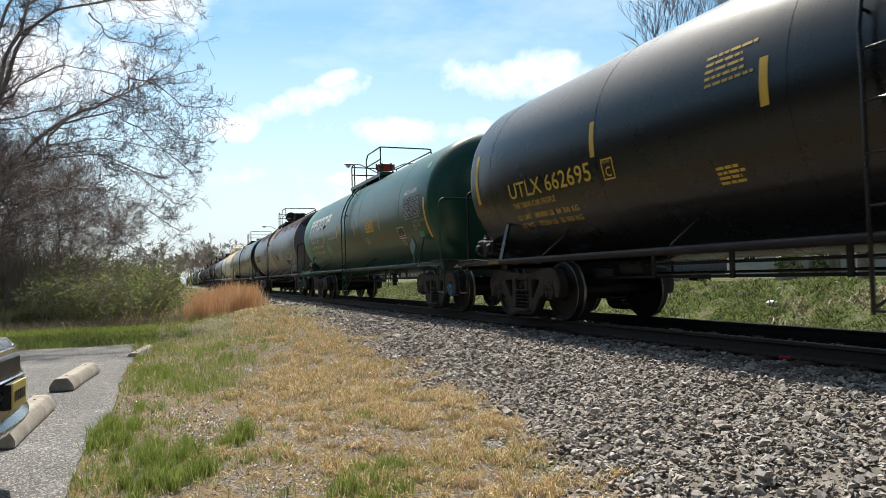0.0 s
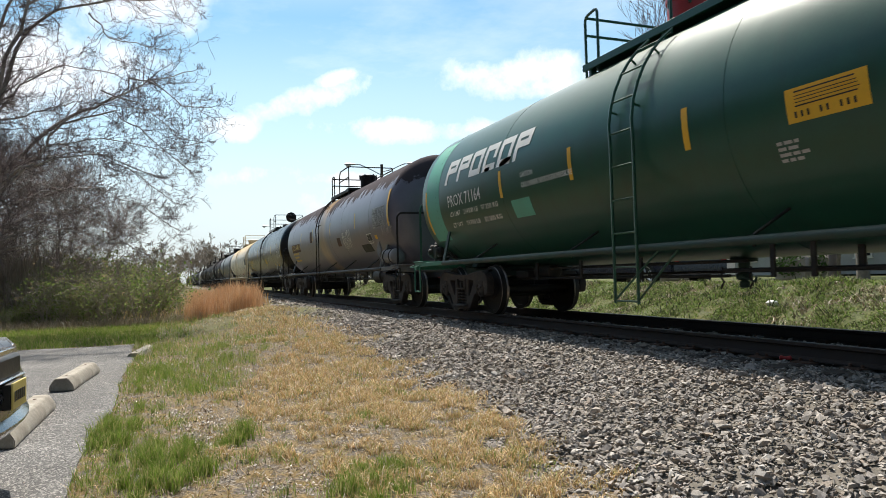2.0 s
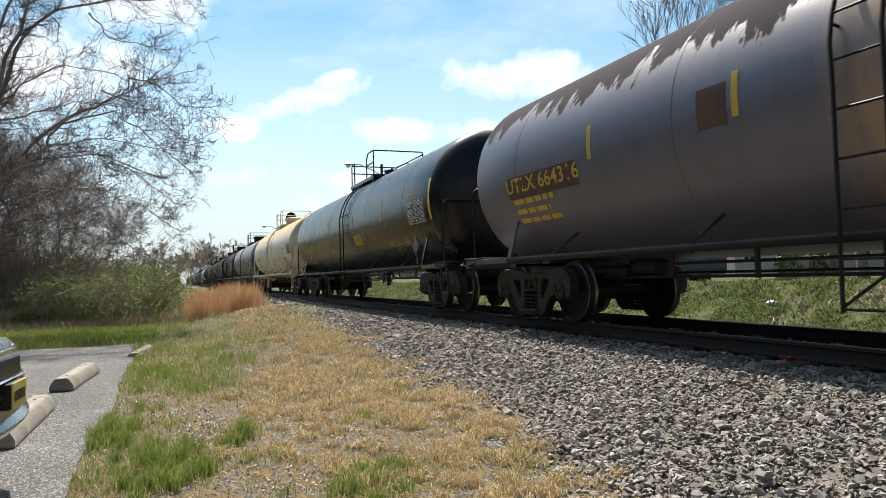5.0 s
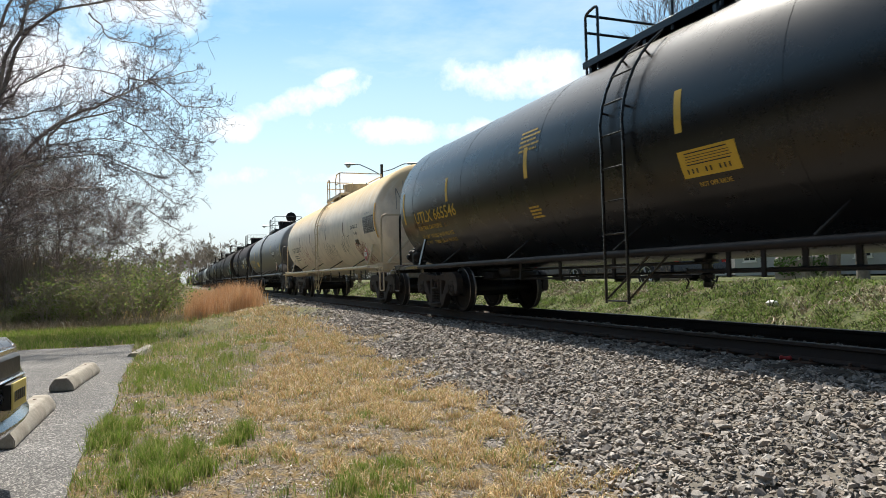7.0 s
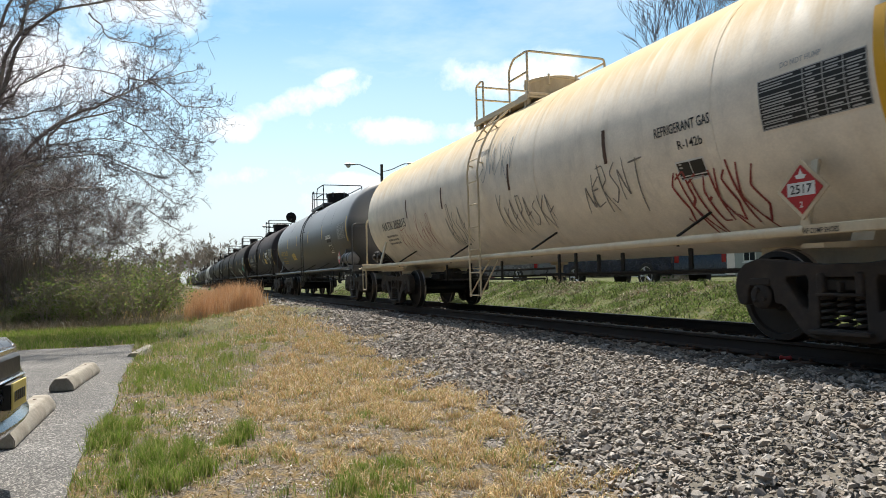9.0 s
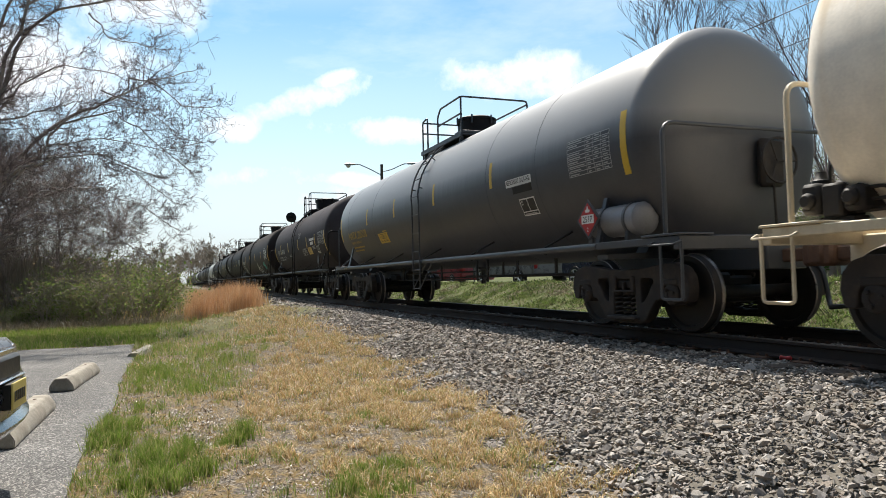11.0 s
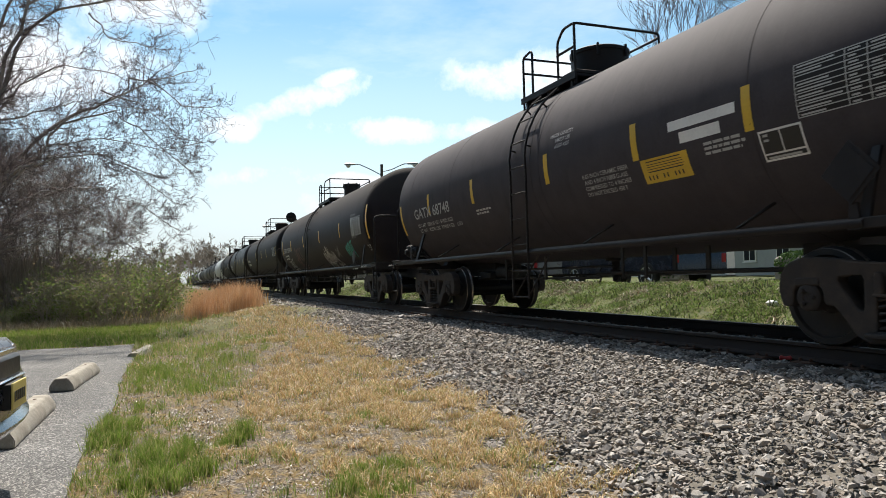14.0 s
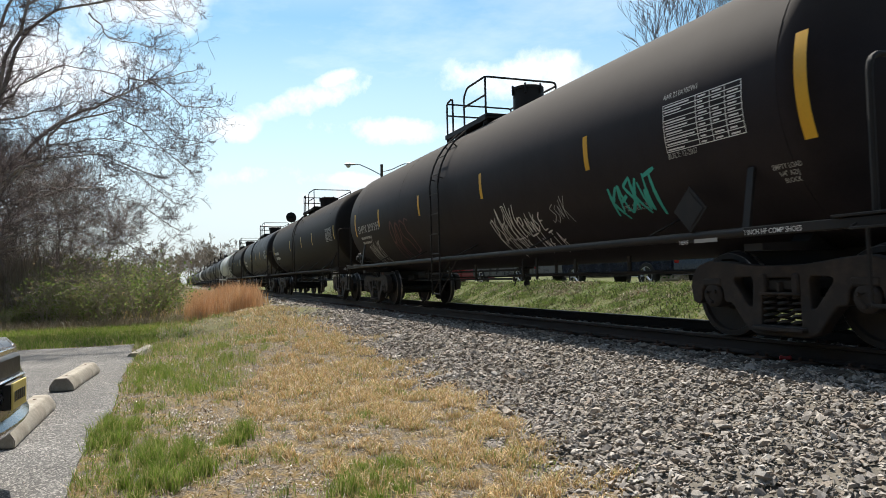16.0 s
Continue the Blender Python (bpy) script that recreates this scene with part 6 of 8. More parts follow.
def woods_behind():
    """The dense tree line across the lot, behind the viewer."""
    n = 9000
    x, y = RNG.uniform(-70, 70, n), RNG.uniform(-42, -27, n)
    z = RNG.random(n) ** 0.8 * (12.0 + 5.0 * patchy(x, x * 0, 7.0, 19))
    s = RNG.uniform(0.5, 1.3, n)
    vs = np.array([(-1, -0.5, 0), (1, -0.4, 0.2), (0.8, 0.6, -0.2), (-0.9, 0.5, 0.1)])
    co = np.einsum("nij,vj->nvi", turns(n, 1.2), vs) * s[:, None, None] + np.stack([x, y, z], -1)[:, None]
    ob = new("far_woods", mesh_arrays("far_woods", co.reshape(-1, 3), np.arange(n * 4).reshape(-1, 4), WOODS))
    tagged(ob, "dense brown early-spring tree line across the lot", "woods", kind="stuff")


woods_behind()
for (x, y, h, sd) in ((-30.2, 26.0, 22.0, 66), (-23.2, 28.6, 20.0, 67)):
    t = bare_tree("bare_tree", sd, h, "tall bare tree with upswept branches across the road", 0.22, 4, 0.10, 0.70, (5, 6), (0, 0, 1), material=DARK_TWIG, trunk=0.50, curl=0.25, finest=0.009)
    t.matrix_basis = pose(x, y, 0.9)
for (x, y, h, sd, lf) in ((-26.0, 32.5, 11.0, 71, 5000), (-20.0, 33.0, 10.0, 72, 4000), (-38.0, 33.0, 12.0, 73, 2500), (-15.0, 30.0, 7.0, 74, 1500)):
    t = bare_tree("budding_tree", sd, h, "spring tree with small pale green leaves across the road", 0.17, 4, 0.03, 1.0, (5, 7), leaf=BUDS, leaf_count=lf)
    t.matrix_basis = pose(x, y, 0.9)

# ---- across the track: road, parked vehicles, fence, houses ----
ROAD = paint("grey_asphalt_road", (0.11, 0.11, 0.11), 0.25, 0.9, bump=0.4, scale=0.8)
CAR_DARK = paint("dark_blue_car_paint", (0.012, 0.016, 0.028), 0.1, 0.25, coat=0.8)
CAR_RED = paint("red_car_paint", (0.22, 0.012, 0.014), 0.1, 0.3, coat=0.8)
CAR_GREY = paint("grey_car_paint", (0.17, 0.17, 0.165), 0.1, 0.3, metal=0.3, coat=0.6)
GLASS_DARK = paint("tinted_glass", (0.02, 0.024, 0.028), 0.1, 0.06)
TYRE = paint("tyre_rubber", (0.018, 0.018, 0.018), 0.2, 0.85)
ALLOY = paint("alloy_wheel", (0.55, 0.55, 0.56), 0.1, 0.3, metal=0.8)
CHROME = paint("bright_trim", (0.60, 0.60, 0.62), 0.05, 0.15, metal=0.9)
LENS = paint("headlamp_lens", (0.50, 0.53, 0.56), 0.15, 0.08, coat=0.5)
TAIL = paint("tail_lamp_lens", (0.35, 0.015, 0.012), 0.1, 0.15)
PLATE = paint("yellow_plate", (0.62, 0.50, 0.16), 0.1, 0.45)
SIDING = paint("white_siding", (0.66, 0.66, 0.64), 0.08, 0.6)
SIDING_GREY = paint("grey_siding", (0.33, 0.34, 0.34), 0.1, 0.6)
SIDING_TAN = paint("pale_tan_siding", (0.52, 0.50, 0.44), 0.1, 0.6)
SHINGLE = paint("roof_shingles", (0.10, 0.095, 0.09), 0.3, 0.9, bump=0.5, scale=4)
DOOR_WOOD = paint("dark_door_wood", (0.055, 0.045, 0.038), 0.3, 0.85, bump=0.3)
POLE = paint("weathered_pole_wood", (0.10, 0.08, 0.06), 0.3, 0.85, bump=0.3)
GALV = paint("galvanised_steel", (0.42, 0.43, 0.43), 0.12, 0.45, metal=0.6)
HEDGE = island("hedge_leaves", [(0.04, 0.085, 0.02), (0.06, 0.12, 0.025), (0.09, 0.15, 0.04)], 0.6, translucent=0.25)

road = sheet("road", spread(-60, 10, 2.0, -700, 500), np.linspace(12.35, 18.6, 8), lambda X, Y: ground_z(X, Y) + 0.012, ROAD)
tagged(road, "grey asphalt street beside the railway bank", "road", kind="structure")


def vehicle(name, label, outline, width, body_mat, axles, wheel_r, panes, front_x, lamps=True, sweep=0.14):
    """A parked car from its side outline: rounded body, glass, wheels with rims, lamps. x is forward."""
    ob = new(name)
    tagged(ob, label, "car", "parked vehicles")
    bm = bmesh.new()
    slab(bm, outline, width, -width / 2)
    bmesh.ops.bevel(bm, geom=list(bm.edges), offset=0.055, segments=3, affect="EDGES")
    for k in range(1, 6):
        bmesh.ops.bisect_plane(bm, geom=bm.verts[:] + bm.edges[:] + bm.faces[:], plane_co=(0, -width / 2 + k * width / 6, 0), plane_no=(0, 1, 0))
    hw = width / 2
    belt = max(z for _, z in outline) * 0.58

    def shape(co):
        x, y, z = co
        k = (y / hw) ** 2
        if x > front_x - 1.2:
            x -= sweep * k * max(0.0, 1 - (front_x - x) / 1.2)
        if z > belt:
            y *= 1 - 0.20 * (z - belt)
        return Vector((x, y, z))

    for v in bm.verts:
        v.co = shape(v.co)
    part("body", bm, body_mat, ob)
    for poly in panes:
        for s in (-1, 1):
            bm = bmesh.new()
            slab(bm, poly, 0.02, s * (hw + 0.004) - 0.01)
            for v in bm.verts:
                v.co = shape(v.co)
            part("side_window", bm, GLASS_DARK, ob)
    for x in axles:
        for s in (-1, 1):
            w = part("wheel", lathe(bmesh.new(), [(-0.10, wheel_r * 0.70), (-0.10, wheel_r * 0.95), (-0.07, wheel_r), (0.07, wheel_r), (0.10, wheel_r * 0.95), (0.10, wheel_r * 0.70)], "y", 24), TYRE, ob, "black rubber tyre on an alloy rim")
            w.location = (x, s * (hw - 0.07), wheel_r)
            bm = bmesh.new()
            lathe(bm, [(s * 0.085, wheel_r * 0.72), (s * 0.107, wheel_r * 0.70), (s * 0.095, wheel_r * 0.60), (s * 0.06, wheel_r * 0.58)], "y", 24)
            part("rim", bm, ALLOY, w)
            for k in range(5):
                a = k * 2 * math.pi / 5
                c0, c1 = (0.0, s * 0.10, 0.0), (wheel_r * 0.64 * math.cos(a), s * 0.095, wheel_r * 0.64 * math.sin(a))
                part("spoke", tube(bmesh.new(), [c0, c1], 0.035, 5), ALLOY, w)
    if lamps:
        for s in (-1, 1):
            bm = box(bmesh.new(), (front_x - 0.34, s * (hw - 0.25) - 0.17, 0.66), (front_x - 0.055, s * (hw - 0.25) + 0.17, 0.82), 0.04)
            part("headlight", bm, LENS, ob, "clear headlight")
            rear = min(x for x, _ in outline)
            bm = box(bmesh.new(), (rear - 0.01, s * (hw - 0.16) - 0.09, 0.70), (rear + 0.12, s * (hw - 0.16) + 0.09, 0.98), 0.03)
            part("tail_light", bm, TAIL, ob, "red tail light")
    return ob


SEDAN = [(-2.35, 0.30), (2.30, 0.28), (2.38, 0.50), (2.30, 0.72), (1.25, 0.90), (0.55, 1.38), (-0.95, 1.42), (-1.75, 1.02), (-2.30, 0.98), (-2.40, 0.60)]
SEDAN_PANES = [[(1.02, 0.93), (0.50, 1.32), (-0.10, 1.36), (-0.10, 0.94)], [(-0.18, 0.94), (-0.18, 1.36), (-0.90, 1.36), (-1.45, 1.02)]]
WAGON = [(-2.90, 0.38), (2.75, 0.36), (2.88, 0.62), (2.80, 0.98), (1.55, 1.16), (0.85, 1.74), (-2.45, 1.78), (-2.92, 1.10)]
WAGON_PANES = [[(1.35, 1.18), (0.82, 1.64), (0.05, 1.66), (0.05, 1.18)], [(-0.05, 1.18), (-0.05, 1.66), (-1.10, 1.67), (-1.10, 1.18)], [(-1.20, 1.18), (-1.20, 1.67), (-2.30, 1.68), (-2.55, 1.18)]]
PICKUP = [(-2.80, 0.45), (2.70, 0.42), (2.80, 0.70), (2.72, 1.02), (1.45, 1.14), (0.85, 1.72), (-0.70, 1.74), (-0.95, 1.14), (-2.80, 1.10)]
PICKUP_PANES = [[(1.22, 1.16), (0.80, 1.60), (0.10, 1.63), (0.10, 1.16)], [(0.0, 1.16), (0.0, 1.63), (-0.66, 1.64), (-0.78, 1.16)]]
GZ = 0.835
v = vehicle("parked_suv", "dark blue family car parked along the road", WAGON, 1.95, CAR_DARK, (1.85, -1.85), 0.38, WAGON_PANES, 2.88)
v.matrix_basis = pose(-17.9, 13.55, GZ, 0, 0, 180)
v = vehicle("parked_pickup", "grey pickup truck parked along the road", PICKUP, 1.90, CAR_GREY, (1.75, -1.70), 0.39, PICKUP_PANES, 2.80)
v.matrix_basis = pose(-25.6, 13.6, GZ, 0, 0, 180)
v = vehicle("parked_sedan", "red sedan parked along the road", SEDAN, 1.78, CAR_RED, (1.45, -1.35), 0.32, SEDAN_PANES, 2.38)
v.matrix_basis = pose(-31.9, 13.5, GZ, 0, 0, 180)


NOSE_OUTLINE = [(-2.90, 0.38), (2.72, 0.36), (2.84, 0.46), (2.90, 0.64), (2.88, 0.80), (2.81, 0.93), (2.66, 1.04), (1.55, 1.16), (0.85, 1.74), (-2.45, 1.78), (-2.92, 1.10)]


def lot_car():
    """The family car at the wheel stops, its nose towards the track."""
    ob = vehicle("parked_suv", "dark blue car with a yellow plate at the wheel stops", NOSE_OUTLINE, 1.90, CAR_DARK, (1.85, -1.85), 0.37, WAGON_PANES, 2.90, lamps=False, sweep=0.16)
    fx, sweep = 2.88, 0.16
    for s in (-1, 1):
        bm = box(bmesh.new(), (fx - 0.42, s * 0.70 - 0.23, 0.80), (fx - 0.045, s * 0.70 + 0.23, 0.99), 0.05)
        for q in bm.verts:
            q.co.x -= sweep * (q.co.y / 0.95) ** 2
        lamp = part("headlight", bm, LENS, ob, "clear headlight with a bright reflector")
        part("reflector", lathe(bmesh.new(), [(fx - 0.16, 0.05), (fx - 0.145, 0.062), (fx - 0.13, 0.062)], "x", 16, (0, s * 0.66, 0.90)), CHROME, lamp)
    bm = box(bmesh.new(), (fx - 0.16, -0.30, 0.79), (fx - 0.01, 0.30, 0.93), 0.02)
    part("grille", bm, INK, ob, "black front grille")
    for z0, z1, back in ((0.925, 0.965, 0.055), (0.786, 0.802, 0.0)):
        bm = box(bmesh.new(), (fx - 0.14, -0.32, z0), (fx + 0.012 - back, 0.32, z1), 0.008)
        part("grille_trim", bm, CHROME, ob, "bright grille trim")
    bm = bmesh.new()
    box(bm, (fx - 0.30, -0.93, 0.46), (fx + 0.035, 0.93, 0.585), 0.055)
    for k in range(1, 8):
        bmesh.ops.bisect_plane(bm, geom=bm.verts[:] + bm.edges[:] + bm.faces[:], plane_co=(0, -0.93 + k * 1.86 / 8, 0), plane_no=(0, 1, 0))
    for q in bm.verts:
        q.co.x -= sweep * (q.co.y / 0.95) ** 2
    part("bumper", bm, CAR_DARK, ob, "rounded dark blue front bumper")
    plate_ob = part("number_plate", box(bmesh.new(), (fx + 0.040, -0.155, 0.63), (fx + 0.052, 0.155, 0.785), 0.004), PLATE, ob, "yellow plate with dark bars")
    part("plate_holder", box(bmesh.new(), (fx - 0.02, -0.15, 0.63), (fx + 0.040, 0.15, 0.78), 0.006), INK, plate_ob)
    for k in range(6):
        part("bar", box(bmesh.new(), (fx + 0.052, -0.125 + 0.042 * k, 0.675), (fx + 0.055, -0.100 + 0.042 * k, 0.735)), INK, plate_ob)
    ob.matrix_basis = pose(-4.97, -3.755, 0.012, 0, 0, 87)


lot_car()


def house(x, y, w, d, h, wall, label, rz=0.0, windows=4, door=True):
    ob = new("house")
    tagged(ob, label, "house", "houses across the road")
    part("wall", box(bmesh.new(), (-w / 2, 0, 0), (w / 2, d, h), 0.0), wall, ob)
    for k in range(int(h / 0.16)):
        part("siding_board", box(bmesh.new(), (-w / 2 - 0.012, -0.014, k * 0.16 + 0.01), (w / 2 + 0.012, -0.001, k * 0.16 + 0.15)), wall, ob)
    bm = bmesh.new()
    slab(bm, [(-0.5, h - 0.05), (d / 2, h + d * 0.32), (d + 0.5, h - 0.05), (d + 0.5, h + 0.10), (d / 2, h + d * 0.32 + 0.18), (-0.5, h + 0.10)], w + 0.8, -w / 2 - 0.4, "x")
    part("roof", bm, SHINGLE, ob, "dark shingled gable roof")
    for s in (-1, 1):
        bm = bmesh.new()
        slab(bm, [(0, h - 0.05), (d, h - 0.05), (d / 2, h + d * 0.32 - 0.05)], 0.1, s * (w / 2 - 0.05) - 0.05, "x")
        part("gable", bm, wall, ob)
    floors = max(1, int(h / 2.6))
    for f in range(floors):
        for k in range(windows):
            cx = -w / 2 + (k + 0.5) * w / windows
            if door and f == 0 and k == windows // 2:
                part("door", box(bmesh.new(), (cx - 0.45, -0.05, 0.12), (cx + 0.45, -0.016, 2.12), 0.01), CAR_RED if wall is SIDING else DOOR_WOOD, ob)
                continue
            z0 = 0.95 + 2.7 * f
            win = part("window", box(bmesh.new(), (cx - 0.50, -0.06, z0 - 0.08), (cx + 0.50, -0.016, z0 + 1.38), 0.008), SIDING, ob, "white framed window")
            for a, b in ((-0.42, -0.03), (0.03, 0.42)):
                part("pane", box(bmesh.new(), (cx + a, -0.066, z0), (cx + b, -0.060, z0 + 1.30)), GLASS_DARK, win)
            part("sill", box(bmesh.new(), (cx - 0.56, -0.10, z0 - 0.14), (cx + 0.56, -0.016, z0 - 0.08), 0.006), SIDING, win)
    ob.matrix_basis = pose(x, y, 0.90, 0, 0, rz)


house(-29.0, 33.5, 10.0, 8.0, 3.2, SIDING_GREY, "grey sided bungalow across the road")
house(-16.0, 34.5, 9.0, 8.0, 5.4, SIDING_TAN, "pale two-storey house across the road", 4)
house(-5.5, 33.0, 9.0, 8.0, 5.2, SIDING, "white sided house with paired windows across the road", -3)
house(-43.0, 36.0, 11.0, 8.0, 3.4, SIDING, "white bungalow across the road", 2)
house(-60.0, 40.0, 12.0, 8.0, 5.4, SIDING_TAN, "pale house further along the road", 0)


def leafy_block(name, label, x0, x1, y0, y1, z0, z1, count, size, category, rounded_top=False):
    rng = np.random.default_rng(int(abs(x0) * 10))
    p = rng.random((count, 3)) * 2 - 1
    q = p / np.maximum(1e-6, (np.abs(p) ** (2.6 if rounded_top else 7)).sum(1) ** (1 / (2.6 if rounded_top else 7)))[:, None]
    q = q * (0.80 + 0.20 * rng.random((count, 1)))
    c = np.stack([(x0 + x1) / 2 + q[:, 0] * (x1 - x0) / 2, (y0 + y1) / 2 + q[:, 1] * (y1 - y0) / 2, (z0 + z1) / 2 + q[:, 2] * (z1 - z0) / 2], -1)
    rot = turns(count, 1.2)
    vs = np.array([(-1, 0, 0), (0, 0.55, 0.1), (1, 0, 0), (0, -0.55, -0.1)]) * size
    co = np.einsum("nij,vj->nvi", rot, vs) + c[:, None]
    ob = new(name)
    tagged(ob, label, category)
    lv = part("leaves", mesh_arrays("leaves", co.reshape(-1, 3), np.arange(count * 4).reshape(-1, 4), HEDGE), None, ob)
    tagged(lv, "dense small green leaves", kind="stuff")
    part("core", box(bmesh.new(), (x0 + 0.15, y0 + 0.15, z0), (x1 - 0.15, y1 - 0.15, z1 - 0.2), 0.1), TWIG, ob)


leafy_block("hedge", "clipped green hedge before the white house", -10.2, -2.5, 21.6, 22.8, 0.85, 2.0, 5200, 0.07, "hedge")
leafy_block("bush", "round green bush beside the fence", -19.4, -17.6, 20.6, 22.0, 0.85, 1.95, 1800, 0.07, "bush", True)
leafy_block("bush", "low green bush before the grey bungalow", -26.5, -24.5, 21.0, 22.4, 0.85, 1.75, 1500, 0.07, "bush", True)
for (x, y, h, sd, r) in ((-18.5, 24.5, 9.5, 81, 0.24), (-15.2, 22.8, 11.0, 82, 0.34), (-9.0, 26.5, 9.0, 83, 0.20)):
    t = bare_tree("bare_tree", sd, h, "bare yard tree before the houses", r, 4, 0.02, 1.0, (4, 6), trunk=0.4)
    t.matrix_basis = pose(x, y, 0.9)


def street_lamp(x, y, h, arms, pole_r=0.11, label="wooden street lamp pole with two cobra-head lamps"):
    ob = new("street_lamp")
    tagged(ob, label, "street lamp", "street lamps")
    z0 = float(ground_z(x, y)) - 0.1
    part("pole", tube(bmesh.new(), [(0, 0, z0), (0, 0, h)], [pole_r * 1.3, pole_r * 0.85], 10), POLE, ob)
    for s in arms:
        a = part("arm", tube(bmesh.new(), rounded([(0, s * 0.06, h - (0.72 if s < 0 else 0.5)), (0, s * 0.7, h - 0.36), (0, s * 1.5, h + 0.02), (0, s * 1.9, h + 0.02)], 0.4), 0.036, 6), GALV, ob)
        bm = bmesh.new()
        lathe(bm, [(-0.42, 0.03), (-0.38, 0.085), (-0.10, 0.12), (0.15, 0.15), (0.32, 0.11), (0.36, 0.02)], "y", 14)
        for q in bm.verts:
            q.co = Vector((q.co.x, s * (q.co.y + 2.15), h + 0.02 + q.co.z * (0.75 if q.co.z > 0 else 0.55)))
        head = part("lamp_head", bm, GALV, a, "grey cobra-head lamp with a pale lens below")
        bm = lathe(bmesh.new(), [(-0.19, 0.02), (-0.15, 0.12), (-0.05, 0.17), (0.0, 0.18)], "z", 14, (0, s * 2.25, h - 0.02))
        part("lens", bm, SIDING, ob, "pale bowl lens")
    ob.matrix_basis = pose(x, y, 0, 0, 0, -16.7)
    return ob


street_lamp(-45.0, 13.6, 9.08, (-1, 1))
street_lamp(-97.0, 14.6, 8.9, (-1,))
street_lamp(-150.0, 14.8, 8.9, (-1,))


def signal():
    """Railway signal mast with a round target, beyond the track."""
    ob = new("railway_signal")
    tagged(ob, "black railway signal mast with a round target", "signal")
    x, y = -55.0, 9.35
    z = 6.05
    part("mast", tube(bmesh.new(), [(0, 0, 0.0), (0, 0, z + 0.25)], 0.075, 10), SOOT, ob)
    part("base", box(bmesh.new(), (-0.25, -0.25, -0.05), (0.25, 0.25, 0.22), 0.02), CONCRETE, ob)
    disc = part("target", lathe(bmesh.new(), [(0.16, 0.36), (0.18, 0.40), (0.20, 0.40), (0.22, 0.36)], "x", 28, (0, -0.28, z)), SOOT, ob, "round black signal target")
    part("lamp_housing", lathe(bmesh.new(), [(-0.12, 0.14), (0.16, 0.16), (0.30, 0.12), (0.34, 0.10)], "x", 18, (0, -0.28, z)), SOOT, disc)
    part("hood", lathe(bmesh.new(), [(0.22, 0.13), (0.45, 0.13), (0.45, 0.11), (0.24, 0.10)], "x", 18, (0, -0.28, z)), SOOT, disc)
    part("bracket", box(bmesh.new(), (-0.04, -0.30, z - 0.05), (0.06, 0.02, z + 0.05), 0.01), SOOT, ob)
    for s in (-1, 1):
        part("ladder_stile", tube(bmesh.new(), [(-0.35, s * 0.18, 0.1), (-0.35, s * 0.18, z)], 0.02, 6), SOOT, ob)
    for k in range(18):
        part("ladder_rung", tube(bmesh.new(), [(-0.35, -0.18, 0.3 + 0.32 * k), (-0.35, 0.18, 0.3 + 0.32 * k)], 0.012, 5), SOOT, ob)
    ob.matrix_basis = pose(x, y, 0.25)


signal()


def wires():
    for k, (y, z) in enumerate(((21.0, 10.6), (21.6, 9.6))):
        pts = [(-60 + 5 * i, y, z + 0.018 * ((-60 + 5 * i + 20) / 5.0) ** 2 * 0.3) for i in range(20)]
        ob = new("overhead_cable", mesh_of("overhead_cable", tube(bmesh.new(), pts, 0.016, 5), INK))
        tagged(ob, "thin black overhead cable along the road", "cable", "overhead cables")


wires()

# litter on the bank and by the rail
bag = new("paper_bag", mesh_of("paper_bag", box(bmesh.new(), (-0.09, -0.06, 0.0), (0.09, 0.06, 0.09), 0.02), SIDING))
for q in bag.data.vertices:
    q.co += noise.noise_vector(q.co * 18) * 0.035
bag.matrix_basis = pose(-9.55, 10.25, float(ground_z(-9.55, 10.25)) + 0.01, 0, 0, 30)
tagged(bag, "crumpled white paper bag lying in the weeds", "litter")

cup = new("crushed_can", mesh_of("crushed_can", lathe(bmesh.new(), [(-0.055, 0.012), (-0.05, 0.026), (0.0, 0.018), (0.045, 0.027), (0.055, 0.012)], "x", 12), RED))
for q in cup.data.vertices:
    q.co += noise.noise_vector(q.co * 30) * 0.008
cup.matrix_basis = pose(-5.16, 5.68, float(ballast_z(-5.16, 5.68)) + 0.045, 0, 0, 40)
tagged(cup, "crushed red can lying on the ballast", "litter")

# ---- the train ----
CARS = []


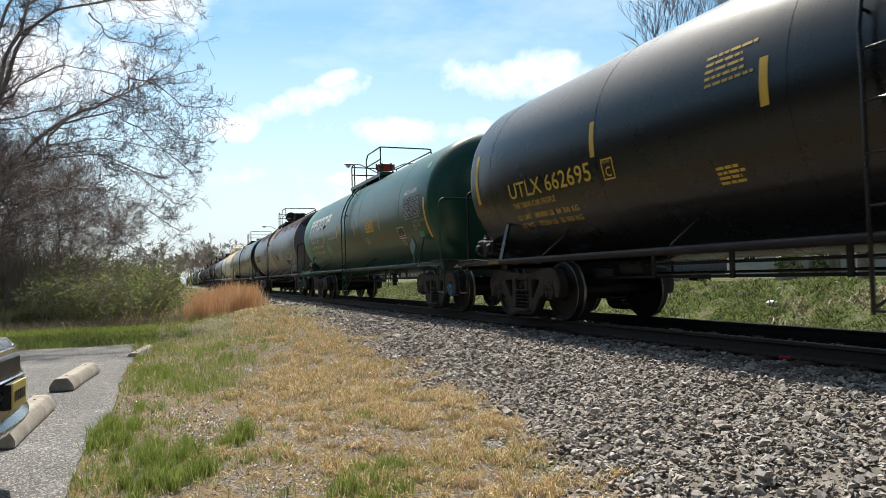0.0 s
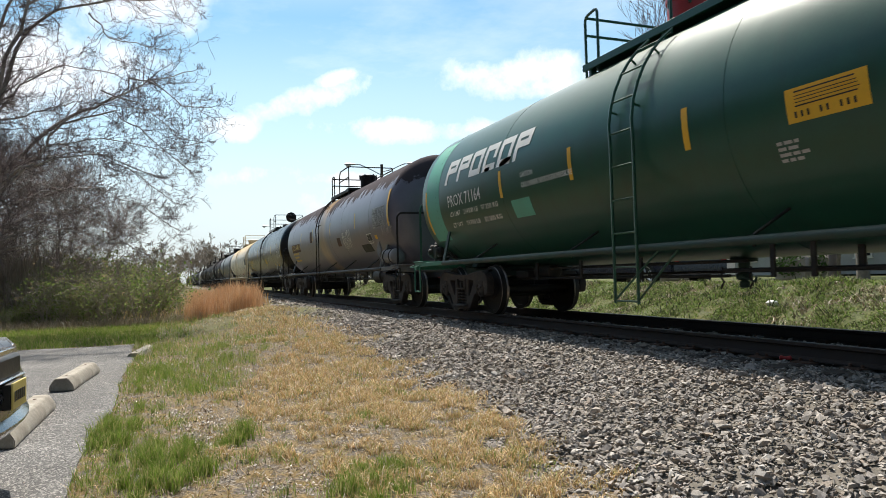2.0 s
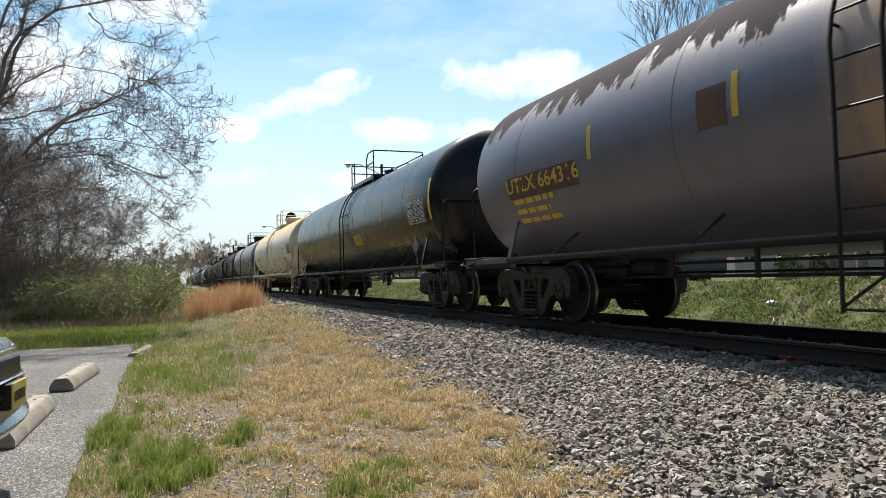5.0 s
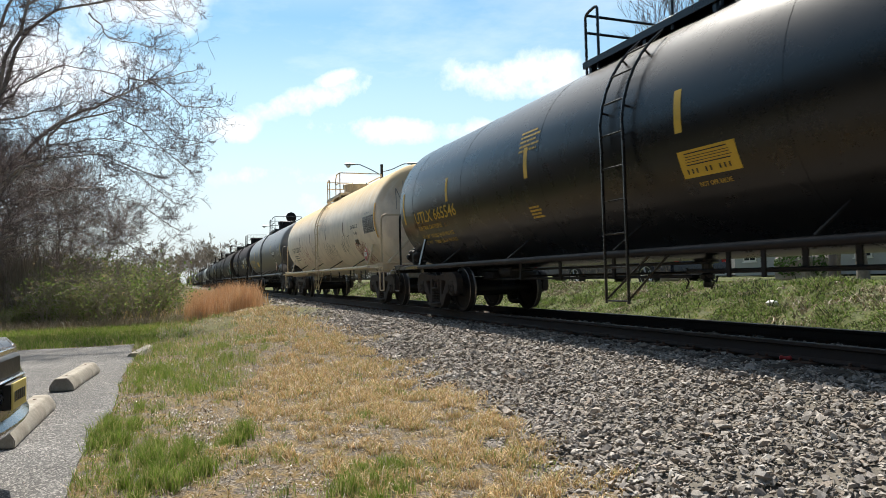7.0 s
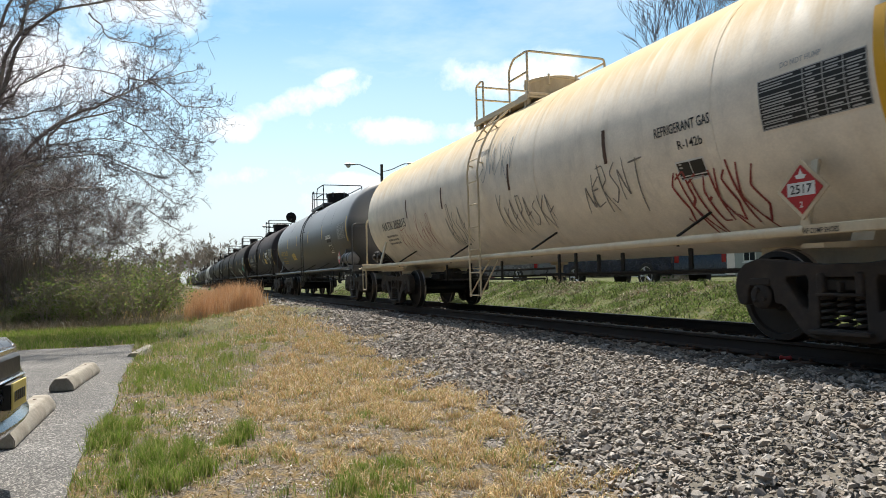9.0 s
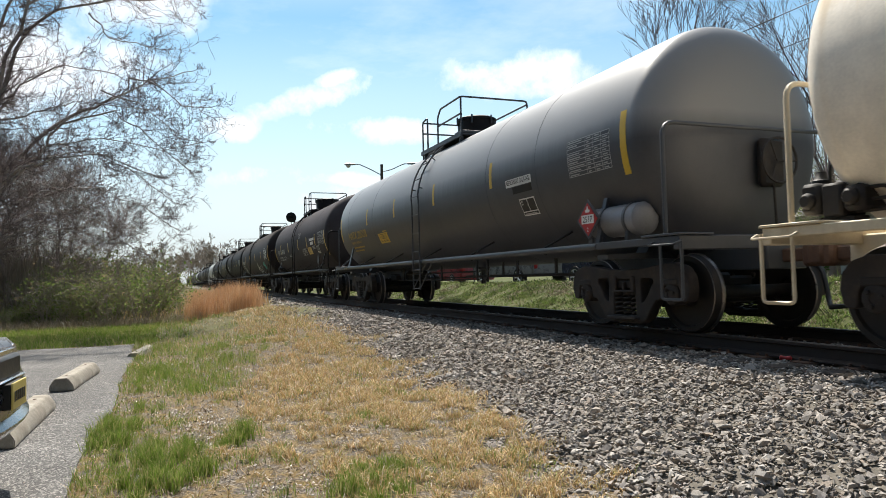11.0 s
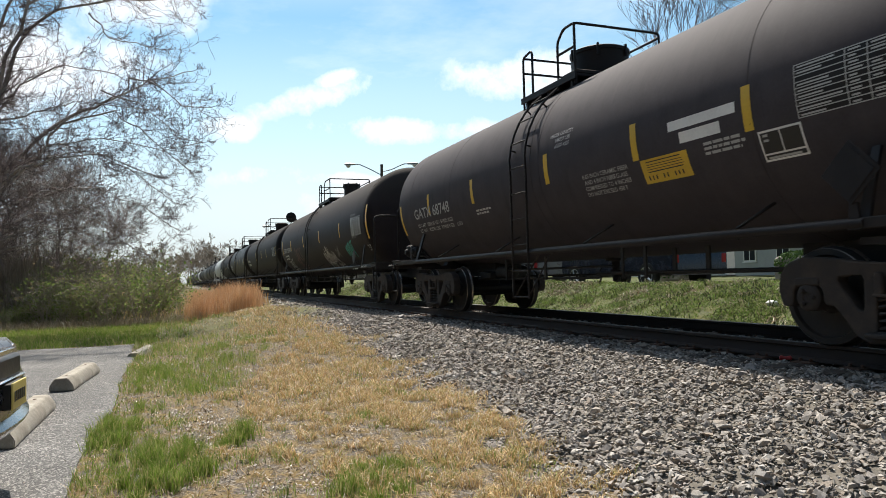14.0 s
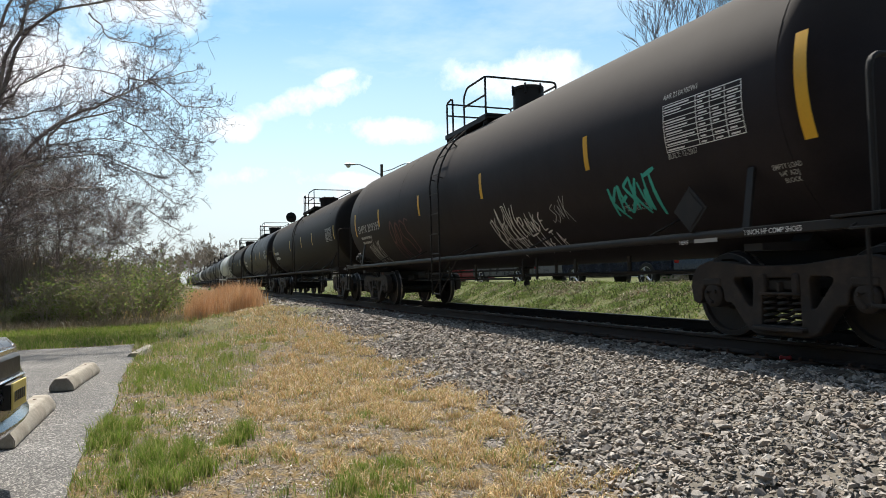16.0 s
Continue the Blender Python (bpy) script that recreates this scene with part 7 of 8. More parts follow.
def weathered(name, base, top_color, top_from, rust_at=None, rust=(0.16, 0.09, 0.05), rough=0.55, streaks=0.35, spikes=1.4, soft=0.05, spec=0.4, top_rough=0.97, rag_x=4.5):
    """Old tank paint: a top colour (ragged caked dirt; on two cars, painted-in sunlight), run-off streaks below it, and
    a rust-stained belt.
    """
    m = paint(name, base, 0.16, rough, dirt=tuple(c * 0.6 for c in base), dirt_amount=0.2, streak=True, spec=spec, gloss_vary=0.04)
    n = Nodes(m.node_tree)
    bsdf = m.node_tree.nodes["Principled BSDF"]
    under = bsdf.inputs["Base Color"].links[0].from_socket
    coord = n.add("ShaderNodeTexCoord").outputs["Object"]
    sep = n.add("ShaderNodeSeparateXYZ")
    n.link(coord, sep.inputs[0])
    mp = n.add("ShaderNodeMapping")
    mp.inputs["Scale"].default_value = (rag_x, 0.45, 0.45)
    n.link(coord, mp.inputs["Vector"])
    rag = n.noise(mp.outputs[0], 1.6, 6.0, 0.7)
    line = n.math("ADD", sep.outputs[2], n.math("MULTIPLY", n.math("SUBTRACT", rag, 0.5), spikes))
    top = n.ramp(n.math("MULTIPLY", n.math("SUBTRACT", line, top_from - 0.5), 1.0), [(0.5 - soft, 0.0), (0.5 + soft, 1.0)])
    color = n.mix(n.math("MULTIPLY", top, 0.85), under, top_color)
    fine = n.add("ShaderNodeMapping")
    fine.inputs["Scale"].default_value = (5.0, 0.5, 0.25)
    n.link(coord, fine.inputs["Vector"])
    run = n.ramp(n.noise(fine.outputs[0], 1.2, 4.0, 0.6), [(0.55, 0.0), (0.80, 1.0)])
    color = n.mix(n.math("MULTIPLY", run, streaks), color, top_color)
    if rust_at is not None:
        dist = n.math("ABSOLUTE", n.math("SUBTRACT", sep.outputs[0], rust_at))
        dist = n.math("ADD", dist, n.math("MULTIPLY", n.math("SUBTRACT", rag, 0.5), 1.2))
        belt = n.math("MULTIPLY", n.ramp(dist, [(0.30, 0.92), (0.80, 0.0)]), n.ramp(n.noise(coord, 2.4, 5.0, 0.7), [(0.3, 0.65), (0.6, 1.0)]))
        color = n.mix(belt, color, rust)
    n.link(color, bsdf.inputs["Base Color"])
    dull = n.mix(top, rough, top_rough)
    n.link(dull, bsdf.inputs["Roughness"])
    if top_rough > 0.9:
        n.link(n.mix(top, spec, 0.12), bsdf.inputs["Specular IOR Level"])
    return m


GREY_TANK = weathered("crusted_grey_paint", (0.112, 0.105, 0.142), (0.052, 0.042, 0.045), 0.80, -0.4, (0.38, 0.26, 0.15), streaks=0.10, spikes=2.1, soft=0.025, rough=0.38, spec=1.0, rag_x=1.5)
CREAM_TANK = weathered("stained_cream_paint", (0.84, 0.77, 0.66), (0.68, 0.51, 0.29), 0.70, None, streaks=0.16, spikes=1.4, soft=0.30)
# pale upper half: sunlight on the tank is put into the colour
SLATE_TANK = weathered("sunlit_top_slate_paint", (0.058, 0.060, 0.070), (0.27, 0.275, 0.285), 0.12, None, streaks=0.03, rough=0.46, spikes=0.16, soft=0.17, spec=0.6, top_rough=0.46)
SHORT_TANK = weathered("scuffed_black_paint", (0.060, 0.0535, 0.059), (0.085, 0.074, 0.078), 0.80, None, streaks=0.25, soft=0.30, rough=0.72, spec=0.14, top_rough=0.8)
# sooty black; the lighter top imitates soft light from above
TAGGED_TANK = weathered("sooty_lit_top_paint", (0.027, 0.0225, 0.025), (0.052, 0.045, 0.041), 0.62, None, streaks=0.08, soft=0.34, spikes=0.30, spec=0.16, rough=0.62, top_rough=0.85)
OLD_TANK = weathered("old_brown_black_paint", (0.016, 0.0135, 0.0135), (0.036, 0.029, 0.026), 0.8, None, streaks=0.25, spec=0.18, rough=0.65, top_rough=0.85)


def coupled(front, rear, r, top, material, label, **more):
    """A car from the places of its two trucks, counted back along the track at the clip's start."""
    car = Car((front + rear) / 2, rear - front, r, top, material, label, **more)
    CARS.append(car)
    return car


def car_black_long():
    c = coupled(-3.6, 10.25, 1.515, 3.9, BLACK, "glossy black tank car with gold lettering and yellow strips", behind=1.38, deck=1.0)
    c.seams((-7.1, -4.05, -1.1, 1.9, 4.9))
    c.ladder(-0.13)
    c.platform(-1.5, 0.2, 1.2, 0.3)
    c.equipment(-1)
    c.stripe(-7.62, -16.1, 16.5)
    for x in (-4.1, -1.35, 1.5, 4.5):
        c.stripe(x, -6.9, 10.3)
    c.stripe(7.7, -16.1, 16.5)
    c.words("UTLX 662695", -6.5, -17.5, 0.235, GOLD, 2.30)
    c.words("THE TANK CAR PEOPLE", -6.48, -23.8, 0.085, GOLD, 1.28)
    c.words("LD LMT  185800 LB  84 300 KG", -6.5, -31.3, 0.085, GOLD, 1.76)
    c.words("LT WT    77200 LB  35 000 KG", -6.5, -36.9, 0.085, GOLD, 1.74)
    c.on_side("stencil_frame", frame_ring(0.24, 0.27, 0.02), GOLD, -3.95, -19.3)
    c.words("C", -3.89, -17.7, 0.12, GOLD)
    c.words("PLATE", -3.92, -11.4, 0.035, GOLD, 0.16)
    c.bars(-2.1, 17.4, 0.66, 5, 0.032, DULL_GOLD, 2.3, seed=2)
    c.bars(-2.12, -25.5, 0.42, 4, 0.032, GOLD, seed=3)
    c.sill_words("2 INCH HF COMP SHOES", -7.55, 0.085, GOLD, 1.25)
    return c


def frame_ring(w, h, t):
    bm = bmesh.new()
    rect(bm, 0, 0, w, t)
    rect(bm, 0, h - t, w, h)
    rect(bm, 0, t, t, h - t)
    rect(bm, w - t, t, w, h - t)
    return bm


def block_logo(c, x, angle, w, h, material):
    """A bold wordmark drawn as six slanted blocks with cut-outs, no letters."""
    bm = bmesh.new()
    step = w / 6
    for k in range(6):
        u, v = k * step, step * 0.84
        t = 0.112
        holes = [(u, 0, u + t, h), (u + t, h - t, u + v, h), (u + v - t, h * 0.42, u + v, h - t)] + ([(u + t, h * 0.42, u + v - t, h * 0.42 + t)] if k in (0, 1, 5) else [(u + t, 0, u + v, t)])
        if k in (2, 4):
            holes.append((u + v - t, t, u + v, h * 0.42))
        for q in holes:
            rect(bm, *q)
    bmesh.ops.remove_doubles(bm, verts=bm.verts, dist=1e-5)
    for q in bm.verts:
        q.co.x += 0.22 * q.co.y
    c.on_side("wordmark_blocks", bm, material, x, angle, 0.005)


def car_green():
    c = coupled(14.3, 26.9, 1.485, 3.83, GREEN, "green tank car with white lettering and a red manway lid", deck=1.05, sill=GREEN_GRIMY, caps=("bearing_cap", "blue_cap"))
    c.seams((-6.55, -3.62, 1.3, 5.08))
    c.ladder(-0.25)
    c.platform(-2.05, -0.20, 1.36, -0.78, 0.27, 0.50, RED, RED)
    c.equipment(-1)
    part("mint_patch", c.bend(gridded(rect(bmesh.new(), 0, 0, 0.72, 2.2), 0.12), -7.09, math.radians(-36.0), 0.003), MINT, c.tank, "repainted light green patch at the tank end")
    c.stripe(-7.09, -29.1, 6.0, 0.09, ORANGE)
    c.stripe(6.81, -30.8, 3.6, 0.10, ORANGE)
    for x in (-3.63, -1.51, 0.75, 3.34):
        c.stripe(x, -13.6, 3.6, 0.09, ORANGE)
    block_logo(c, -6.06, 6.4, 3.45, 0.47, WHITE)
    c.words("PROX 71164", -5.94, -10.5, 0.21, WHITE, 1.52)
    c.words("LD LMT   214300 LB   97 250 KG", -5.93, -17.9, 0.085, WHITE, 2.10)
    c.words("LT WT    71700 LB    32 500 KG", -5.95, -26.4, 0.085, WHITE, 2.12)
    c.plate(-3.36, -28.2, 0.60, 0.30, MINT)
    c.words("CAUTION:", -2.92, -4.4, 0.075, WHITE, 0.40)
    c.words("CAR UNDER NITROGEN PRESSURE", -2.92, -10.5, 0.075, WHITE, 1.45)
    c.notice(2.02, -13.8, 0.78, 0.30)
    c.bars(1.84, -20.1, 0.34, 4, 0.032, FADED, seed=4)
    c.squares(4.73, -27.3)
    c.bars(4.81, -29.9, 0.30, 3, 0.03, FADED, seed=5)
    c.words("AAR 211A100W1", 5.45, 10.3, 0.105, WHITE, 0.88)
    c.table(5.45, -11.2, 1.10, 0.50, INK, FADED)
    c.words("INT COATING: PLASITE 3070", 5.93, -15.5, 0.06, FADED, 0.88)
    c.words("APPL 11 2007", 5.93, -19.0, 0.06, FADED, 0.48)
    c.words("UTLA", 5.93, -22.2, 0.06, FADED, 0.22)
    c.plate(6.11, -29.1, 0.30, 0.14, MINT, skew=0.3)
    c.diamond(6.12, 1.42, 0.28, GREEN, "")
    for ob in c.ob.children:     # the trailing platform takes a lighter green that carries the sun on it
        if ob.name.split(".")[0] in ("end_platform", "step", "grab_iron") and ob.data.vertices[0].co.x < 0:
            ob.data.materials[0] = MINT_SILL
    lathe_spot(c, 6.64, 33.4, 0.09, MINT)
    c.sill_words("2 INCH HF COMP SHOES", 5.85, 0.050, FADED, 0.85)
    c.head_words([("PROX  71164", 0.13, 0.0, 0.0), ("CAPY    23580 US GALLONS", 0.06, 0.17, -0.06), ("89 250 LITRES", 0.06, 0.28, 0.32), ("8 LINE EXT HTRS", 0.06, 0.39, 0.0), ("SPRG   5-5   7 OUTER - 7 INNER", 0.06, 0.50, 0.0), ("36 WHLS", 0.06, 0.61, 0.02),
                  ("SE-60-EE CPLR", 0.06, 0.72, 0.02), ("AAR NO 24 BRAKE BEAM", 0.06, 0.83, 0.04), ("M-901E DFT GR", 0.06, 0.94, 0.04)], -0.18, 0.945, FADED)
    return c


def lathe_spot(c, x, angle, radius, material):
    bm = bmesh.new()
    bm.faces.new([bm.verts.new((radius * math.cos(k * math.pi / 8), radius * math.sin(k * math.pi / 8), 0)) for k in range(16)])
    c.on_side("round_mark", bm, material, x, angle, 0.005)


def car_grey():
    c = coupled(31.2, 45.2, 1.49, 3.86, GREY_TANK, "rust-stained weathered grey tank car with scrawled graffiti", deck=1.02, rails=SOOT, sill=GREY)
    c.seams((-6.6, -3.0, 0.9, 2.7, 5.95), 0.014, GREY)
    c.ladder(-0.78)
    c.platform(-1.6, -0.40, 1.0, 0.62, 0.27, 0.42, SOOT)
    c.reservoir(1)
    tank = c.add("brake_reservoir", lathe(bmesh.new(), [(4.25, 0.06), (4.29, 0.17), (4.35, 0.21), (5.05, 0.21), (5.10, 0.24), (5.14, 0.24), (5.18, 0.20), (5.55, 0.17), (5.60, 0.06)], "x", 20, (0, -0.75, 0.80)), STEEL_DARK, "dark brake reservoir hung below the tank")
    for x in (4.5, 5.35):
        part("bracket", box(bmesh.new(), (x - 0.03, -0.80, 0.95), (x + 0.03, -0.70, 1.30), 0.008), STEEL_DARK, tank)
    c.stripe(7.7, -13.3, 22.8, 0.13, ORANGE)
    for x in (-4.58, -2.1, 1.03, 4.4):
        c.stripe(x, -6.7, 10.4, 0.085)
    c.scrawl(2.7, -27.2, 1.02, 0.52, WHITE, 5, 0.013, 12, bubble=True)
    c.table(6.3, -12.2, 1.12, 0.53, GREY, FADED)
    c.squares(5.48, -26.9)
    c.plate(4.6, -36.2, 0.96, 0.25, SOOT_DARK, "painted_out_patch")
    c.plate(1.88, -22.6, 0.45, 0.28, RUST, "painted_out_patch")
    c.plate(-2.62, -8.6, 0.40, 0.42, RUST, "painted_out_patch")
    c.words("UTLX 664316", -6.97, -13.8, 0.22, GOLD, 2.1)
    c.bars(-6.82, -21.2, 1.3, 3, 0.08, GOLD, 2.0, 6)
    c.plate(-6.92, -17.5, 2.0, 0.34, RUST, "rust_patch")
    c.plate(6.23, -23.5, 0.22, 0.12, ORANGE)
    c.scrawl(6.98, -20.8, 0.9, 0.28, FADED, 5, 0.008, 33)
    c.diamond(6.95, 1.46, 0.28, GREY, "")
    c.head_words([("UTLX 664316", 0.14, 0.0, 0.0)], -0.1, 0.69, GOLD)
    head_bars(c, 0.25, 0.57, 0.55, 5, 0.06, GOLD, 8)
    hand_brake(c)
    return c


def head_bars(c, y0, z0, width, rows, height, material, seed):
    rng = random.Random(seed)
    bm = bmesh.new()
    for i in range(rows):
        u, end = 0.0, width * rng.uniform(0.6, 1.0)
        while u < end:
            w = min(end - u, height * rng.uniform(1.5, 3.5))
            rect(bm, u, -i * height * 1.7, u + w, -i * height * 1.7 + height)
            u += w + 0.6 * height
    for v in bm.verts:
        y, z = y0 + v.co.x, z0 + v.co.y
        q = min(0.999, math.hypot(y, z) / c.r)
        v.co = Vector((c.half - c.depth + c.depth * math.sqrt(max(0.0, 1 - q ** (2 / 0.70))) + 0.012, y, z))
    part("lettering", bm, material, c.tank)


def hand_brake(c):
    """Brake wheel with its gear case at the leading end."""
    x, z = c.half + 0.12, c.zc - 0.35
    box_ob = c.add("hand_brake", box(bmesh.new(), (x - 0.10, 0.02, z - 0.30), (x + 0.02, 0.38, z + 0.28), 0.04), STEEL_DARK, "dark hand brake gear case with its wheel")
    pts = [(x + 0.10, 0.20 + 0.27 * math.cos(a * math.pi / 10), z + 0.27 * math.sin(a * math.pi / 10)) for a in range(21)]
    part("wheel_rim", tube(bmesh.new(), pts, 0.016, 6), STEEL_DARK, box_ob)
    for k in range(3):
        a = k * 2 * math.pi / 3
        part("spoke", tube(bmesh.new(), [(x + 0.06, 0.20, z), (x + 0.10, 0.20 + 0.27 * math.cos(a), z + 0.27 * math.sin(a))], 0.012, 5), STEEL_DARK, box_ob)
    part("chain_rod", tube(bmesh.new(), [(x, 0.20, z - 0.25), (x, 0.22, c.deck + 0.02)], 0.015, 6), STEEL_DARK, box_ob)


def car_black():
    c = coupled(49.35, 63.6, 1.505, 3.87, BLACK, "glossy black tank car with gold lettering and a yellow notice", deck=1.0, behind=1.50)
    c.seams((-7.3, -4.6, -1.7, 2.65, 6.03))
    c.ladder(0.22)
    c.platform(-1.42, 0.45, 1.25, 0.9, 0.30, 0.12)
    c.equipment(-1)
    c.stripe(-7.93, -16.5, 10.7, 0.10)
    c.stripe(7.81, -16.5, 16.3, 0.12)
    for x in (-5.31, -2.09, 1.29, 4.27):
        c.stripe(x, -6.7, 11.1, 0.11)
    c.words("UTLX 665546", -7.26, -17.8, 0.235, GOLD, 2.30)
    c.words("THE TANK CAR PEOPLE", -7.21, -24.2, 0.088, GOLD, 1.34)
    c.words("LD LMT 187200 LB 84 900 KG", -7.21, -31.8, 0.085, GOLD, 1.76)
    c.words("LT WT   75800 LB 34 400 KG", -7.21, -37.5, 0.085, GOLD, 1.74)
    c.bars(-2.31, 20.1, 0.62, 5, 0.032, DULL_GOLD, 2.3, seed=9)
    c.bars(-2.23, -24.7, 0.36, 4, 0.032, GOLD, seed=10)
    c.notice(1.21, -25.7, 0.81, 0.30)
    c.words("NOT OPR VALVE", 1.39, -30.0, 0.05, YELLOW, 0.45)
    c.words("FRA-AIP 200203", 6.39, 6.9, 0.065, GOLD, 0.50)
    c.words("DOT111A100W1", 6.39, 3.7, 0.065, GOLD, 0.45)
    c.table(6.39, -17.2, 1.10, 0.50, INK, WHITE)
    c.words("PLASITE 3070L", 4.41, -30.8, 0.06, GOLD, 0.60)
    c.words("APPLIED 10-2021 BY UTCP", 4.41, -33.6, 0.06, GOLD, 0.97)
    c.words("BUILT 09-2002", 5.64, -27.0, 0.045, GOLD, 0.40)
    c.words("PAINTED 10-2021", 5.64, -29.7, 0.045, GOLD, 0.44)
    c.bars(5.64, -32.0, 0.46, 2, 0.035, GOLD, seed=11)
    c.sill_words("2 INCH HF COMP SHOES", 7.0, 0.085, GOLD, 1.2)
    c.sill_words("2 INCH HF COMP SHOES", -8.11, 0.085, GOLD, 1.25)
    c.diamond(6.95, 1.42, 0.28, BLACK, "")
    return c


def car_cream():
    c = coupled(67.8, 80.7, 1.46, 3.85, CREAM_TANK, "cream tank car with dark graffiti and a hazard placard", deck=1.1, rails=CREAM, sill=CREAM, stays=(1,))
    c.seams((-6.3, -2.9, 1.75, 5.40), 0.010, CREAM_TANK)
    c.ladder(-0.30)
    c.platform(-1.65, -0.22, 0.46, -0.05, 0.50, 0.30, CREAM)
    c.equipment(-1)
    c.stripe(7.19, -23.0, 14.1, 0.10, ORANGE)
    for x in (-4.24, -2.04, 0.91, 3.56):
        c.stripe(x, -11.8, 4.8, 0.07, RUST)
    c.table(6.01, -15.7, 1.08, 0.46, INK, FADED)
    c.words("DO NOT HUMP", 6.26, 4.6, 0.05, FADED, 0.42)
    c.words("REFRIGERANT GAS", 4.52, -6.8, 0.105, INK, 0.86)
    c.words("R-142b", 4.86, -14.1, 0.09, INK, 0.38)
    c.squares(4.76, -28.1, 0.43, 0.23)
    c.words("NATX 205015", -6.29, -18.4, 0.20, INK, 1.85)
    c.bars(-6.14, -25.8, 1.2, 3, 0.05, SPRAY_GREY, 2.0, 13)
    c.scrawl(4.56, -53.1, 1.15, 0.80, SPRAY_RED, 8, 0.016, 21)
    c.scrawl(2.86, -34.1, 1.30, 0.58, SPRAY_GREY, 6, 0.012, 22)
    c.scrawl(0.31, -37.7, 1.75, 0.55, SPRAY_GREY, 8, 0.011, 23)
    c.scrawl(-0.24, -2.2, 1.35, 0.75, FADED, 6, 0.010, 24)
    c.scrawl(-2.09, -44.8, 0.85, 0.85, SPRAY_GREY, 5, 0.012, 26)
    c.scrawl(-3.84, -43.0, 0.9, 0.75, SPRAY_RED, 5, 0.008, 25)
    c.scrawl(-5.14, -44.8, 1.1, 0.65, SPRAY_RED, 5, 0.008, 27)
    c.diamond(6.47, 1.40, 0.30, RED, "2517")
    c.sill_words("2 INCH HF COMP SHOES", 6.15, 0.07, INK, 0.80)
    c.head_words([("NATX  205015", 0.12, 0.0, 0.0)], -0.25, 0.51, INK)
    head_bars(c, 0.05, 0.18, 0.34, 2, 0.05, SPRAY_GREY, 14)
    head_bars(c, 0.0, -0.46, 0.50, 5, 0.05, SPRAY_GREY, 15)
    head_scrawl(c, -0.95, 0.21, 1.5, 0.75, SPRAY_GREY, 5, 0.010, 31)
    return c


def head_scrawl(c, y0, z0, w, h, material, strokes, thick, seed):
    ob = c.scrawl(0, 0, w, h, material, strokes, thick, seed)
    R = c.r + 0.007
    for v in ob.data.vertices:
        flat = math.atan2(v.co.z, -v.co.y) * c.r
        y, z = y0 + v.co.x, z0 + flat
        q = min(0.999, math.hypot(y, z) / c.r)
        v.co = Vector((c.half - c.depth + c.depth * math.sqrt(max(0.0, 1 - q ** (2 / 0.70))) + 0.012, y, z))


def car_slate():
    c = coupled(85.0, 98.2, 1.442, 3.8, SLATE_TANK, "slate grey tank car, sunlight painted pale above, with faded gold lettering", deck=1.115, rails=SLATE, sill=SLATE, stays=(-1,))
    c.seams((-6.6, -3.9, 3.3, 5.03), 0.005, SLATE)
    c.ladder(-0.20, low=0.46)
    c.platform(-1.55, -0.55, 0.8, -0.15, 0.43, 0.42, SOOT)
    c.reservoir(1)
    c.stripe(-7.51, -18.2, 9.9, 0.10)
    c.stripe(7.19, -18.2, 12.8, 0.12)
    for x in (-4.46, -1.98, 0.74, 3.49):
        c.stripe(x, -6.2, 11.3, 0.10)
    c.table(5.94, -13.0, 0.98, 0.49, SLATE, FADED)
    c.plate(4.04, -9.0, 0.84, 0.125, WHITE, "label")
    c.words("REFRIGERANT GAS R-142b", 4.07, -7.6, 0.075, INK, 0.78)
    c.plate(4.24, -13.8, 0.62, 0.11, SOOT_DARK, "painted_out_patch")
    c.squares(4.37, -29.2, 0.48, 0.29)
    c.words("NATX 205038", -6.66, -18.0, 0.215, DULL_GOLD, 1.98)
    c.words("THE TANK CAR PEOPLE", -6.56, -23.9, 0.07, DULL_GOLD, 1.1)
    c.bars(-6.56, -29.6, 1.6, 2, 0.05, DULL_GOLD, 2.1, 16)
    c.notice(-3.64, -29.4, 0.80, 0.28)
    c.bars(-3.16, -17.2, 0.5, 2, 0.03, GOLD, 1.7, 18)
    c.diamond(6.48, 1.42, 0.30, RED, "2517")
    c.sill_words("2 INCH HF COMP SHOES", -7.3, 0.07, GOLD, 1.0)
    hand_brake(c)
    return c


